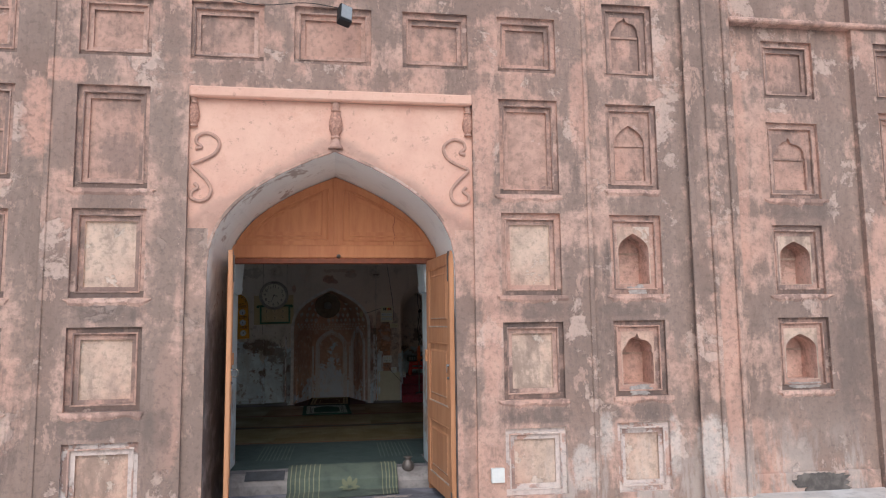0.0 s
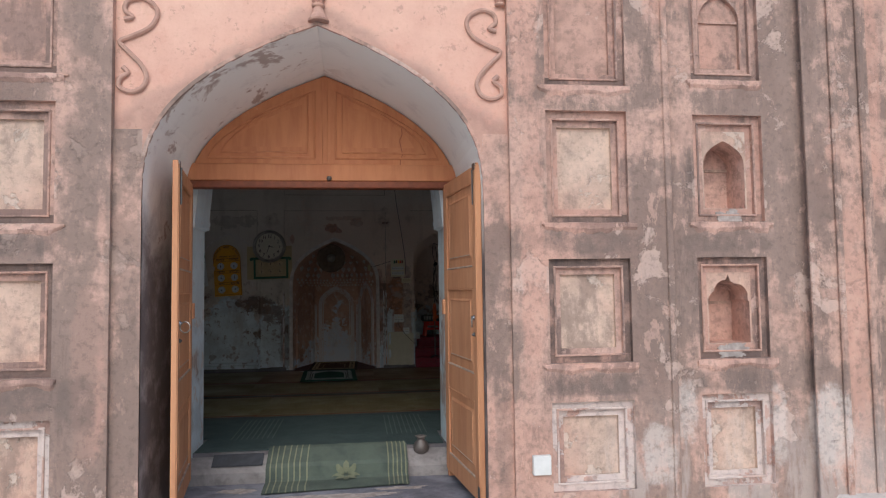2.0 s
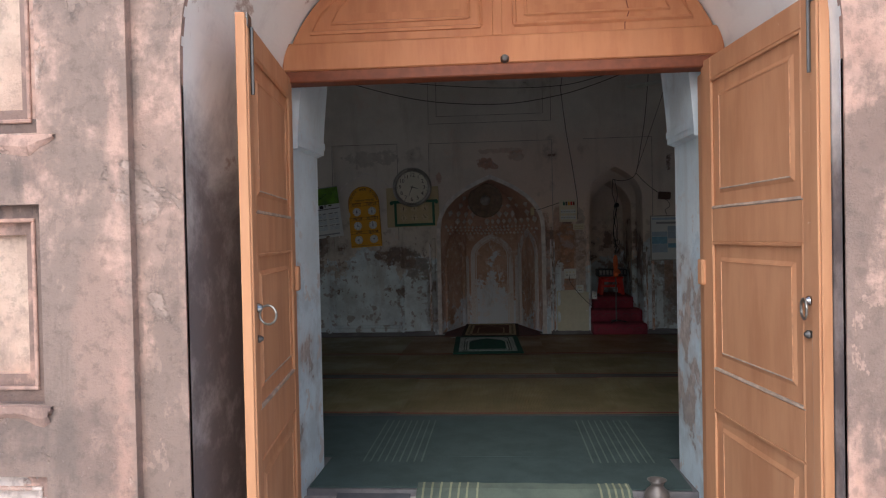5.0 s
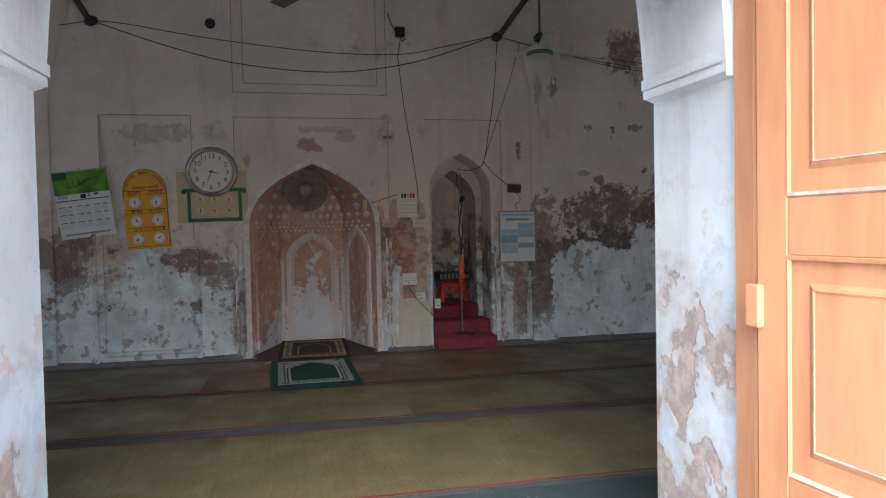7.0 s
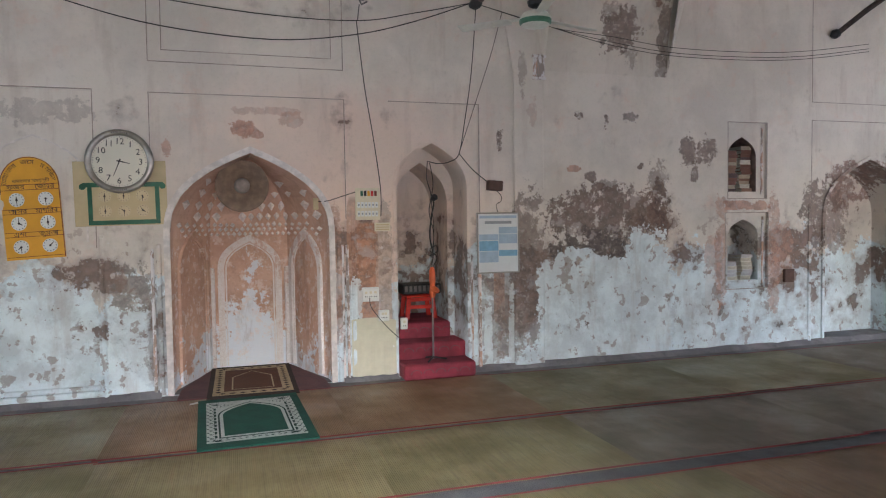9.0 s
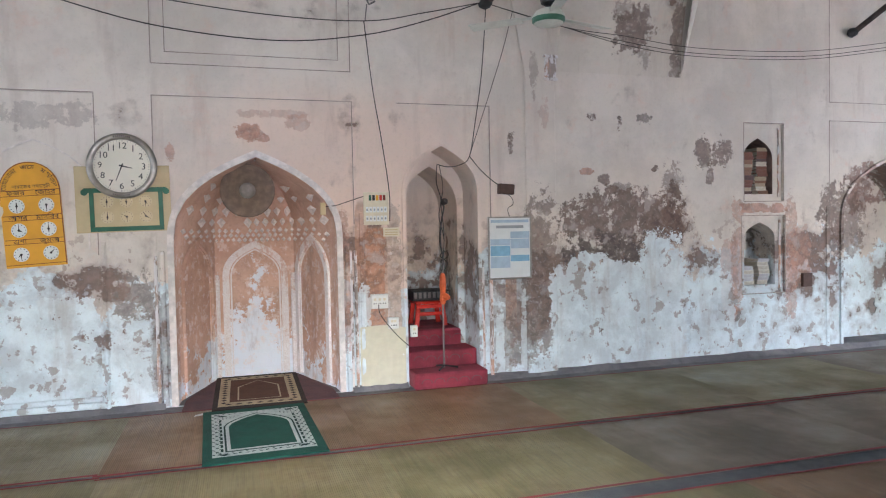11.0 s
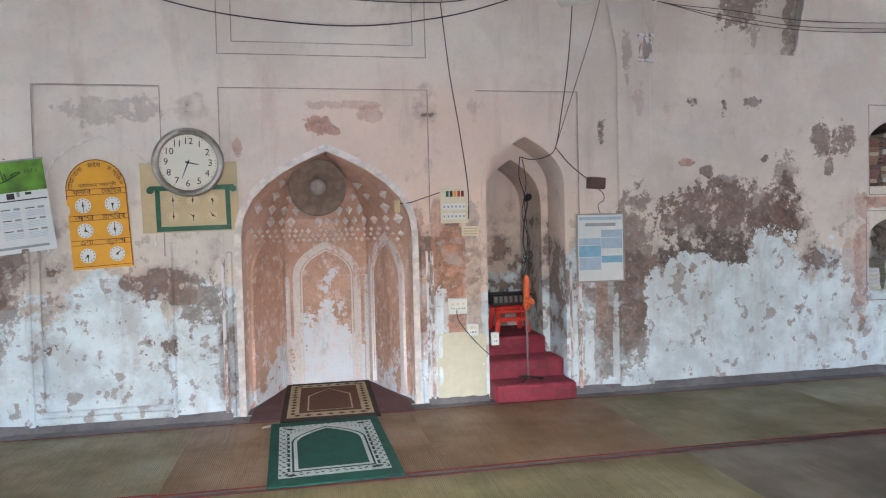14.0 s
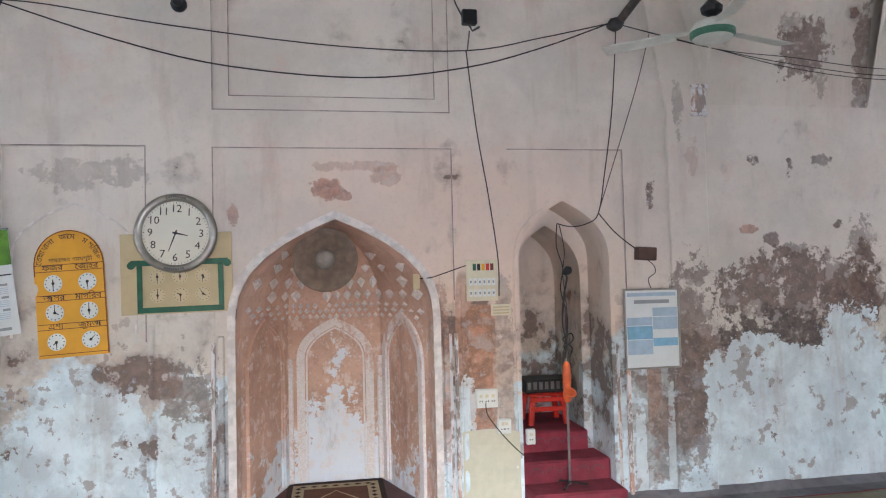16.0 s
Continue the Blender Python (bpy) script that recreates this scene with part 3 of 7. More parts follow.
M["concrete"] = concrete("worn_cement", (158, 152, 148), (122, 116, 114))
M["floor"] = concrete("cement_floor", (128, 124, 124), (104, 100, 102))
M["ground"] = concrete("pale_cement_yard", (224, 218, 212), (204, 196, 188))
M["roof"] = concrete("roof_plaster", (140, 120, 110), (110, 98, 92))
M["white_plastic"] = plain("white_plastic", (226, 226, 220), 0.4, 0, 0.04)
M["cream_plastic"] = plain("cream_plastic", (216, 206, 178), 0.5, 0, 0.05)
M["black"] = plain("black_plastic", (26, 26, 28), 0.5)
M["damp_grey"] = plain("damp_cement_grey", (74, 76, 80), 0.85)
M["cable"] = plain("dark_cable", (44, 40, 38), 0.6)
M["paper"] = plain("white_paper", (220, 222, 220), 0.8, 0, 0.04, 6)
M["paper_grey"] = plain("grey_print", (150, 154, 156), 0.8, 0, 0.05)
M["paper_blue"] = plain("blue_print", (132, 176, 204), 0.7, 0, 0.08)
M["paper_ltblue"] = plain("pale_blue_print", (170, 188, 204), 0.7, 0, 0.06)
M["ink"] = plain("dark_ink", (48, 44, 44), 0.7)
M["cal_green"] = plain("green_print", (110, 160, 40), 0.6, 0, 0.3, 5)
M["cal_dark"] = plain("dark_green_print", (40, 74, 26), 0.6)
M["yellow"] = plain("yellow_board", (226, 164, 34), 0.5, 0, 0.06, 7)
M["red_ink"] = plain("dark_red_ink", (120, 50, 30), 0.6)
M["board"] = plain("beige_board", (196, 178, 138), 0.7, 0, 0.06, 6)
M["board_green"] = plain("green_frame_paint", (34, 96, 68), 0.45)
M["dial"] = plain("clock_dial", (220, 214, 196), 0.5, 0, 0.03, 4)
M["silver"] = plain("silver_rim", (168, 163, 154), 0.3, 0.9, 0.1)
M["horn"] = plain("brown_horn", (132, 110, 90), 0.6, 0, 0.15)
M["horn_grey"] = plain("grey_horn_core", (158, 150, 140), 0.5)
M["red_plastic"] = plain("red_plastic", (206, 44, 28), 0.4, 0, 0.05)
M["orange"] = plain("orange_tape", (226, 104, 48), 0.6)
M["brown_box"] = plain("brown_wood_box", (92, 66, 54), 0.7)
M["mat_cream"] = plain("cream_woven_cloth", (206, 200, 176), 0.9, 0, 0.03, 20)
M["brass"] = plain("dull_metal_pot", (128, 120, 114), 0.5, 0.6)
M["fan_white"] = plain("fan_enamel", (206, 206, 196), 0.4, 0, 0.06)
M["fan_green"] = plain("fan_green_band", (72, 122, 98), 0.4)
M["fan_dark"] = plain("dusty_fan_blade", (96, 94, 90), 0.6)
for i, c in enumerate(((216, 212, 200), (120, 78, 62), (176, 160, 138), (92, 70, 66), (196, 196, 200), (140, 104, 82))):
    M["book%d" % i] = plain("book_cover", c, 0.7)
M["pages"] = plain("book_pages", (206, 200, 184), 0.9)
M["carve"] = plain("carved_plaster", (238, 228, 220), 0.9, 0, 0.12, 45)
M["shade_mark_brown"] = plain("niche_shade_mark_brown", (128, 104, 94), 0.95, 0, 0.2, 12)
M["groove"] = plain("panel_groove_grey", (178, 166, 156), 0.95, 0, 0.2, 8)
M["porch"] = concrete("damp_porch_cement", (138, 138, 146), (100, 100, 108))
M["repair"] = plain("grey_repair_mortar", (184, 172, 163), 0.95, 0, 0.16, 22)
M["moss"] = plain("dark_damp_stain", (122, 114, 108), 0.95, 0, 0.22, 14)
M["chart_dial"] = plain("tan_chart_dial", (206, 190, 152), 0.7, 0, 0.05, 10)


# ---- mesh helpers ----
def link(name, bm, material, parent=None, smooth=False):
    me = bpy.data.meshes.new(name)
    if smooth:
        for f in bm.faces:
            f.smooth = True
    bm.to_mesh(me)
    bm.free()
    me.materials.append(material)
    ob = new(name, me)
    if parent is not None:
        ob.parent = parent
    return ob


def part(name, bm, material, parent, label="", smooth=False):
    return tagged(link(name, bm, material, parent, smooth), label)


def thing(name, at, label, category, group="", rot=(0, 0, 0)):
    ob = new(name)
    ob.empty_display_size = 0.1
    ob.matrix_world = pose(*at, *rot)
    return tagged(ob, label, category, group)


def structure(name, bm, material, label="", smooth=False):
    return tagged(link(name, bm, material, None, smooth), label, "", "", "structure")


def quad(bm, *pts):
    return bm.faces.new([bm.verts.new(p) for p in pts])


def box(bm, x0, x1, y0, y1, z0, z1, bevel=0.0):
    r = bmesh.ops.create_cube(bm, size=1.0, matrix=Matrix.LocRotScale(((x0 + x1) / 2, (y0 + y1) / 2, (z0 + z1) / 2), None, (abs(x1 - x0), abs(y1 - y0), abs(z1 - z0))))
    if bevel:
        es = {e for v in r["verts"] for e in v.link_edges}
        bmesh.ops.bevel(bm, geom=list(es), offset=bevel, segments=1, affect="EDGES", profile=0.5)
    return bm


def boxed(x0, x1, y0, y1, z0, z1, bevel=0.0):
    return box(bmesh.new(), x0, x1, y0, y1, z0, z1, bevel)


def tube(bm, pts, r, sides=6):
    """A round bar along a line of points."""
    pts = [Vector(p) for p in pts]
    rings = []
    for i, p in enumerate(pts):
        d = (pts[min(i + 1, len(pts) - 1)] - pts[max(i - 1, 0)]).normalized()
        a = d.orthogonal().normalized() if not rings else (rings[-1][1] - d * rings[-1][1].dot(d)).normalized()
        b = d.cross(a)
        rings.append(([bm.verts.new(p + r * (a * math.cos(2 * math.pi * j / sides) + b * math.sin(2 * math.pi * j / sides))) for j in range(sides)], a))
    for (u, _), (v, _) in zip(rings, rings[1:]):
        for j in range(sides):
            bm.faces.new((u[j], u[(j + 1) % sides], v[(j + 1) % sides], v[j]))
    bm.faces.new(rings[0][0][::-1])
    bm.faces.new(rings[-1][0])
    return bm


def lathe(bm, profile, sides=24, at=(0, 0, 0), m=None):
    """Turns (radius, height) pairs round the z axis."""
    m = m or Matrix.Translation(at)
    rings = [[bm.verts.new(m @ Vector((r * math.cos(2 * math.pi * j / sides), r * math.sin(2 * math.pi * j / sides), h))) for j in range(sides)] for r, h in profile]
    for u, v in zip(rings, rings[1:]):
        for j in range(sides):
            bm.faces.new((u[j], u[(j + 1) % sides], v[(j + 1) % sides], v[j]))
    bm.faces.new(rings[0][::-1])
    bm.faces.new(rings[-1])
    return bm


FRONT = pose(0, 0, 0, 90, 0, 0)  # turns z towards -y, out of a wall


def disc(bm, x, z, r, y0, y1, sides=28):
    """A flat round plate on a wall, from y0 (back) to y1 (front)."""
    return lathe(bm, [(r, 0), (r, y0 - y1)], sides, m=Matrix.Translation((x, y0, z)) @ FRONT)


def slab(bm, outline, y0, y1):
    """An upright plate with that (x, z) outline between y0 (front) and y1 (back)."""
    a = [bm.verts.new((x, y0, z)) for x, z in outline]
    b = [bm.verts.new((x, y1, z)) for x, z in outline]
    bm.faces.new(a)
    bm.faces.new(b[::-1])
    for i in range(len(a)):
        j = (i + 1) % len(a)
        bm.faces.new((a[j], a[i], b[i], b[j]))
    return bm


def arch(cx, hw, spring, apex, n=14, p=0.36):
    """Four-centred pointed arch from the left spring to the right one, as (x, z)."""
    left = []
    for i in range(n + 1):
        s = (i / n) ** 2.2
        left.append((cx - hw * (1 - s), spring + (apex - spring) * s ** p))
    return left + [(2 * cx - x, z) for x, z in left[-2::-1]]


def plate(bm, x0, x1, z0, z1, y, holes=()):
    """An upright sheet with rectangular holes."""
    xs = sorted({x0, x1, *[min(max(v, x0), x1) for h in holes for v in h[:2]]})
    zs = sorted({z0, z1, *[min(max(v, z0), z1) for h in holes for v in h[2:]]})
    for a, b in zip(xs, xs[1:]):
        for c, d in zip(zs, zs[1:]):
            u, w = (a + b) / 2, (c + d) / 2
            if not any(h[0] < u < h[1] and h[2] < w < h[3] for h in holes):
                quad(bm, (a, y, c), (b, y, c), (b, y, d), (a, y, d))


def recess(bm, x0, x1, z0, z1, ya, yb, floor=True):
    quad(bm, (x0, ya, z0), (x0, yb, z0), (x0, yb, z1), (x0, ya, z1))
    quad(bm, (x1, ya, z0), (x1, yb, z0), (x1, yb, z1), (x1, ya, z1))
    quad(bm, (x0, ya, z1), (x1, ya, z1), (x1, yb, z1), (x0, yb, z1))
    if floor:
        quad(bm, (x0, ya, z0), (x1, ya, z0), (x1, yb, z0), (x0, yb, z0))


def over_arch(bm, pts, ztop, y):
    """Fills the wall between an arch and the level ztop."""
    for (xa, za), (xb, zb) in zip(pts, pts[1:]):
        quad(bm, (xa, y, za), (xb, y, zb), (xb, y, ztop), (xa, y, ztop))


def under_arch(bm, pts, ya, yb, z0):
    """The jambs and the soffit of an arched opening."""
    line = [(pts[0][0], z0), *pts, (pts[-1][0], z0)]
    for (xa, za), (xb, zb) in zip(line, line[1:]):
        quad(bm, (xa, ya, za), (xb, ya, zb), (xb, yb, zb), (xa, yb, za))


def arch_rim(bm, cx, hw, z0, spring, apex, width, y0, y1, n=14):
    """A raised band round an arch, with its two legs."""
    inner = [(cx - hw, z0), *arch(cx, hw, spring, apex, n), (cx + hw, z0)]
    outer = [(cx - hw - width, z0), *arch(cx, hw + width, spring, apex + width * 1.1, n), (cx + hw + width, z0)]
    for i in range(len(inner) - 1):
        a, b, c, d = inner[i], inner[i + 1], outer[i + 1], outer[i]
        quad(bm, (a[0], y0, a[1]), (b[0], y0, b[1]), (c[0], y0, c[1]), (d[0], y0, d[1]))
        quad(bm, (a[0], y0, a[1]), (b[0], y0, b[1]), (b[0], y1, b[1]), (a[0], y1, a[1]))
        quad(bm, (d[0], y0, d[1]), (c[0], y0, c[1]), (c[0], y1, c[1]), (d[0], y1, d[1]))
    return bm


# ---- the front wall ----
CX = 0.1                      # the middle of the doorway
FY, IY, QY = 5.42, 7.15, 12.04    # outer face, inner face, prayer wall
TOP, GZ = 5.6, -0.2
DOOR = arch(CX, 1.0, 1.72, 2.78, 16)

wf = bmesh.new()
facade_panels = []            # x0, x1, z0, z1, kind
COLS = ((1.49, 2.01), (-1.91, -1.36))
ROWS_Z = ((2.44, 3.27), (1.58, 2.277), (0.72, 1.354), (-0.05, 0.485))
for x0, x1 in COLS:
    for z0, z1 in ROWS_Z:
        facade_panels.append((x0, x1, z0, z1, "flat"))
for x0, x1 in ((1.49, 2.01), (0.665, 1.227), (-0.236, 0.40), (-1.08, -0.482), (-1.91, -1.36)):
    facade_panels.append((x0, x1, 3.515, 4.01, "flat"))
for x0, x1 in ((2.465, 2.935), (-2.86, -2.38)):
    facade_panels += [(x0, x1, 3.52, 4.2, "cusped"), (x0, x1, 2.506, 3.268, "blind"), (x0, x1, 1.586, 2.274, "niche"), (x0, x1, 0.72, 1.358, "cusped_niche"), (x0, x1, -0.07, 0.499, "flat")]
facade_panels += [(4.03, 4.55, 3.4, 3.95, "flat"), (4.03, 4.55, 2.455, 3.165, "cusped"), (4.03, 4.53, 1.579, 2.205, "niche"), (4.03, 4.53, 0.728, 1.366, "niche")]
facade_panels += [(5.15, 5.6, z0, z1, "flat") for z0, z1 in ((3.4, 3.95), *ROWS_Z[:3])]

ZONES = [(-9.9, -3.45, 5.50), (-3.45, -3.02, 5.40), (-3.02, -2.1, 5.455), (-2.1, -1.06, FY), (1.26, 2.28, FY), (2.28, 3.22, 5.455), (3.22, 3.66, 5.40), (3.66, 4.93, 5.50), (4.93, 9.9, 5.44)]
SD = [(CX + s * SIDE - 0.8, CX + s * SIDE + 0.8, 0.0, 2.2) for s in (-1, 1)]
for xa, xb, y in ZONES:
    holes = [p[:4] for p in facade_panels if p[0] >= xa - 0.01 and p[1] <= xb + 0.01] + [h for h in SD if xa < h[0] < xb]
    plate(wf, xa, xb, GZ, TOP, y, holes)
line = [(-9.9, IY), *[(v, z[2]) for z in ZONES for v in z[:2]], (9.9, IY)]
for (xa, ya), (xb, yb) in zip(line, line[1:]):
    if abs(xa - xb) < 1e-6 and abs(ya - yb) > 1e-4:
        quad(wf, (xa, ya, GZ), (xb, yb, GZ), (xb, yb, TOP), (xa, ya, TOP))
# over the doorway
plate(wf, -1.06, 1.26, 3.29, TOP, FY, [p[:4] for p in facade_panels if p[3] > 3.5])
quad(wf, (-1.06, FY, 3.29), (1.26, FY, 3.29), (1.26, 5.47, 3.29), (-1.06, 5.47, 3.29))
for x in (-1.06, 1.26):
    quad(wf, (x, FY, GZ), (x, 5.47, GZ), (x, 5.47, 3.29), (x, FY, 3.29))
plate(wf, -1.06, CX - 1.0, GZ, 2.13, 5.455)
plate(wf, CX + 1.0, 1.26, GZ, 2.13, 5.455)
for xa, xb in ((-1.06, CX - 1.0), (CX + 1.0, 1.26)):
    quad(wf, (xa, 5.455, 2.13), (xb, 5.455, 2.13), (xb, 5.47, 2.13), (xa, 5.47, 2.13))
# top and ends
quad(wf, (-9.9, 5.44, TOP), (9.9, 5.44, TOP), (9.9, IY, TOP), (-9.9, IY, TOP))
for h in SD:
    recess(wf, *h, 5.44, IY)
wall_front = structure("wall_front", wf, M["facade"], "weathered pink lime-plastered mosque facade with recessed panels")

sp = bmesh.new()
for (xa, za), (xb, zb) in zip(DOOR, DOOR[1:]):
    quad(sp, (xa, 5.47, max(za, 2.13)), (xb, 5.47, max(zb, 2.13)), (xb, 5.47, 3.2), (xa, 5.47, 3.2))
    if min(za, zb) < 2.13:
        quad(sp, (xa, 5.456, za), (xb, 5.456, zb), (xb, 5.456, 2.13), (xa, 5.456, 2.13))
plate(sp, -1.06, CX - 1.0, 2.13, 3.2, 5.47)
plate(sp, CX + 1.0, 1.26, 2.13, 3.2, 5.47)
part("spandrel", sp, M["spandrel"], wall_front, "pale pink plaster spandrels over the doorway")
part("cornice", boxed(-1.06, 1.26, 5.40, 5.475, 3.2, 3.2885, 0.012), M["spandrel"], wall_front, "pink moulded ledge over the doorway")

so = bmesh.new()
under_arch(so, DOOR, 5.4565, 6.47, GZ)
part("soffit", so, M["soffit"], wall_front, "whitewashed soffit of the door arch, dark grey low down")
part("arch_edge", arch_rim(bmesh.new(), CX, 1.0, GZ, 1.72, 2.78, 0.022, 5.449, 5.47), M["facade"], wall_front)

# the inner half of the doorway: whitewashed jambs with brackets and an inner arch
INL, INR = -1.06, 1.18        # width where the splay meets the inner face
OUL, OUR = -0.885, 1.01       # behind the leaves
EDL, EDR = -0.872, 0.995      # at the arris of the reveal
JY, EY = 6.55, 6.975


def inner_arch(xl, xr):
    """Stilted arch over the corbels: legs that lean in a little, then the curve."""
    c, hw = (xl + xr) / 2, (xr - xl) / 2
    legs = [(c - hw + 0.034, 1.70), (c - hw + 0.046, 1.86), (c - hw + 0.062, 2.02)]
    return legs + arch(c, hw - 0.075, 2.10, 2.78, 12, 0.42) + [(2 * c - x, z) for x, z in legs[::-1]]


jb = bmesh.new()
STATIONS = [(OUL, OUR, JY), (EDL, EDR, EY), (INL, INR, IY)]
for (la, ra, ya), (lb, rb, yb) in zip(STATIONS, STATIONS[1:]):
    for xa, xb, s in ((la, lb, 1), (ra, rb, -1)):
        quad(jb, (xa, ya, GZ), (xb, yb, GZ), (xb, yb, 1.66), (xa, ya, 1.66))
        quad(jb, (xa, ya, 1.66), (xb, yb, 1.66), (xb + s * 0.03, yb, 1.672), (xa + s * 0.03, ya, 1.672))
        quad(jb, (xa + s * 0.03, ya, 1.672), (xb + s * 0.03, yb, 1.672), (xb + s * 0.034, yb, 1.70), (xa + s * 0.034, ya, 1.70))
    aa, ab = inner_arch(la, ra), inner_arch(lb, rb)
    for (p, q), (r, w) in zip(zip(aa, aa[1:]), zip(ab, ab[1:])):
        quad(jb, (p[0], ya, p[1]), (q[0], ya, q[1]), (w[0], yb, w[1]), (r[0], yb, r[1]))
for xa, s in ((OUL, 1), (OUR, -1)):
    quad(jb, (xa - s * 0.35, JY, GZ), (xa, JY, GZ), (xa, JY, 1.66), (xa - s * 0.35, JY, 1.66))
    quad(jb, (xa - s * 0.35, JY, 1.66), (xa + s * 0.034, JY, 1.66), (xa + s * 0.034, JY, 3), (xa - s * 0.35, JY, 3))
outer, inner = inner_arch(OUL, OUR), inner_arch(INL, INR)
over_arch(jb, outer, 3.0, JY)
jamb = part("door_jamb", jb, M["bluewash"], wall_front, "peeling blue-white washed jambs and inner arch of the doorway")
for xa, xb, s in ((OUL, EDL, 1), (OUR, EDR, -1)):
    cb = bmesh.new()
    for z0, z1, o in ((1.672, 1.70, 0.036), (1.70, 1.735, 0.042)):
        quad(cb, (xa + s * o, JY + 0.005, z0), (xb + s * o, EY + 0.004, z0), (xb + s * o, EY + 0.004, z1), (xa + s * o, JY + 0.005, z1))
    part("corbel", cb, M["bluewash"], jamb)

wi = bmesh.new()
plate(wi, -9.9, 9.9, 0, TOP, IY, [(INL, INR, 0, 2.9), *SD])
over_arch(wi, [(INL, 1.7), *inner, (INR, 1.7)], 2.9, IY)
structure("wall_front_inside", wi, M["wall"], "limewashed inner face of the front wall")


def facade_panel(x0, x1, z0, z1, kind):
    """One recessed plaster panel in stepped frames; blind arch or niche inside."""
    y = next(z[2] for z in [*ZONES, (-1.07, 1.27, FY)] if z[0] - 0.02 <= x0 and x1 <= z[1] + 0.02)
    bm = bmesh.new()
    a = (x0, x1, z0, z1)
    i1 = (x0 + 0.05, x1 - 0.05, z0 + 0.05, z1 - 0.055)
    i2 = (x0 + 0.085, x1 - 0.085, z0 + 0.085, z1 - 0.095)
    d1, d2, d3 = 0.034, 0.056, 0.08
    recess(bm, *a, y, y + d1)
    plate(bm, x0, x1, z0 + 0.05, z1, y + d1, [(i1[0], i1[1], i1[2], i1[3])])
    # frames of the row below mid-height take a darker plaster
    coat = "frame_limed" if z1 < 0.6 else "frame_dark" if z0 < 1.0 else "frame"
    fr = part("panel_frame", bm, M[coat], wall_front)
    # bottom strip of the frame, darker in all but the lowest row
    ledge = bmesh.new()
    plate(ledge, x0, x1, z0, z0 + 0.05, y + d1)
    part("ledge", ledge, M["frame_limed" if z1 < 0.6 else "frame_dark"], fr)
    bead = bmesh.new()
    for bx0, bx1, bz0, bz1 in ((i1[0] - 0.013, i1[0], i1[2], i1[3]), (i1[1], i1[1] + 0.013, i1[2], i1[3]), (i1[0] - 0.013, i1[1] + 0.013, i1[3], i1[3] + 0.013), (i1[0] - 0.013, i1[1] + 0.013, i1[2] - 0.013, i1[2])):
        box(bead, bx0, bx1, y + d1 - 0.008, y + d1 + 0.004, bz0, bz1, 0.003)
    part("bead", bead, M["frame_limed" if z1 < 0.6 else "frame"], fr)
    inner_step = bmesh.new()
    recess(inner_step, *i1, y + d1, y + d2)
    plate(inner_step, *i1, y + d2, [i2])
    part("inner_frame", inner_step, M["frame_limed" if z1 < 0.6 else "frame"], fr)
    c = bmesh.new()
    w, h = i2[1] - i2[0], i2[3] - i2[2]
    mx = (x0 + x1) / 2
    if kind == "flat":
        recess(c, *i2, y + d2, y + d3)
        plate(c, *i2, y + d3)
    else:
        i2 = (x0 + 0.06, x1 - 0.06, z0 + 0.06, z1 - 0.06)
        w, h = i2[1] - i2[0], i2[3] - i2[2]
        deep = 0.22 if "niche" in kind else 0.03
        hw, zb = w * 0.40, i2[2] + 0.03
        spring, apex = zb + h * 0.50, zb + h * 0.78
        if kind == "cusped" and z0 > 3.4:
            hw, spring, apex = w * 0.38, zb + h * 0.56, zb + h * 0.84
        ar = arch(mx, hw, spring, apex, 9, 0.42)
        if "cusped" in kind:
            ar = []
            for i in range(25):
                th = math.pi * (1 - i / 24)
                r = 0.88 + 0.14 * abs(math.sin(2.5 * th))
                ar.append((mx + hw * r * math.cos(th), spring + (apex - spring) * r * math.sin(th)))
            ar[0], ar[-1], ar[12] = (mx - hw, spring), (mx + hw, spring), (mx, apex + 0.035)
        yb = y + d2 + 0.003
        plate(c, *i2, yb, [(mx - hw, mx + hw, zb, spring + (i2[3] - spring))])
        over_arch(c, ar, i2[3], yb)
        q = bmesh.new()
        under_arch(q, ar, yb, yb + deep, zb)
        quad(q, (mx - hw, yb, zb), (mx + hw, yb, zb), (mx + hw, yb + deep, zb), (mx - hw, yb + deep, zb))
        quad(q, (mx - hw, yb + deep, zb), (mx + hw, yb + deep, zb), (mx + hw, yb + deep, apex + 0.05), (mx - hw, yb + deep, apex + 0.05))
        part("niche_recess", q, M["sill" if deep > 0.1 else "field_dark"], fr)
        box(c, mx - hw + 0.002, mx + hw - 0.002, yb + deep - 0.014, yb + deep - 0.002, spring - 0.012, spring + 0.006)
    part("niche" if "niche" in kind else "panel_field", c, M["field_dark" if z0 > 2.4 else "panel"], fr)
    if z0 > 0.2 and z0 < 3.3 and random.random() < 0.85:
        s = bmesh.new()
        n = 44
        xs = [x0 - random.uniform(0.02, 0.06) + (x1 - x0 + random.uniform(0.05, 0.11)) * i / n for i in range(n + 1)]
        off = random.uniform(0, 50)
        lo = [z0 - 0.058 - 0.03 * noise.noise(Vector((x * 6 + off, 0, off))) - 0.022 * noise.noise(Vector((x * 22 + off, 3, off))) - 0.008 * random.random() for x in xs]
        hi = [z0 - 0.008 + 0.008 * noise.noise(Vector((x * 9, off, 0))) for x in xs]
        lo[:3] = [hi[0] - 0.012, hi[1] - 0.026, hi[2] - 0.036]
        lo[-3:] = [hi[-3] - 0.038, hi[-2] - 0.024, hi[-1] - 0.01]
        lo = [min(b, t - 0.01) for b, t in zip(lo, hi)]
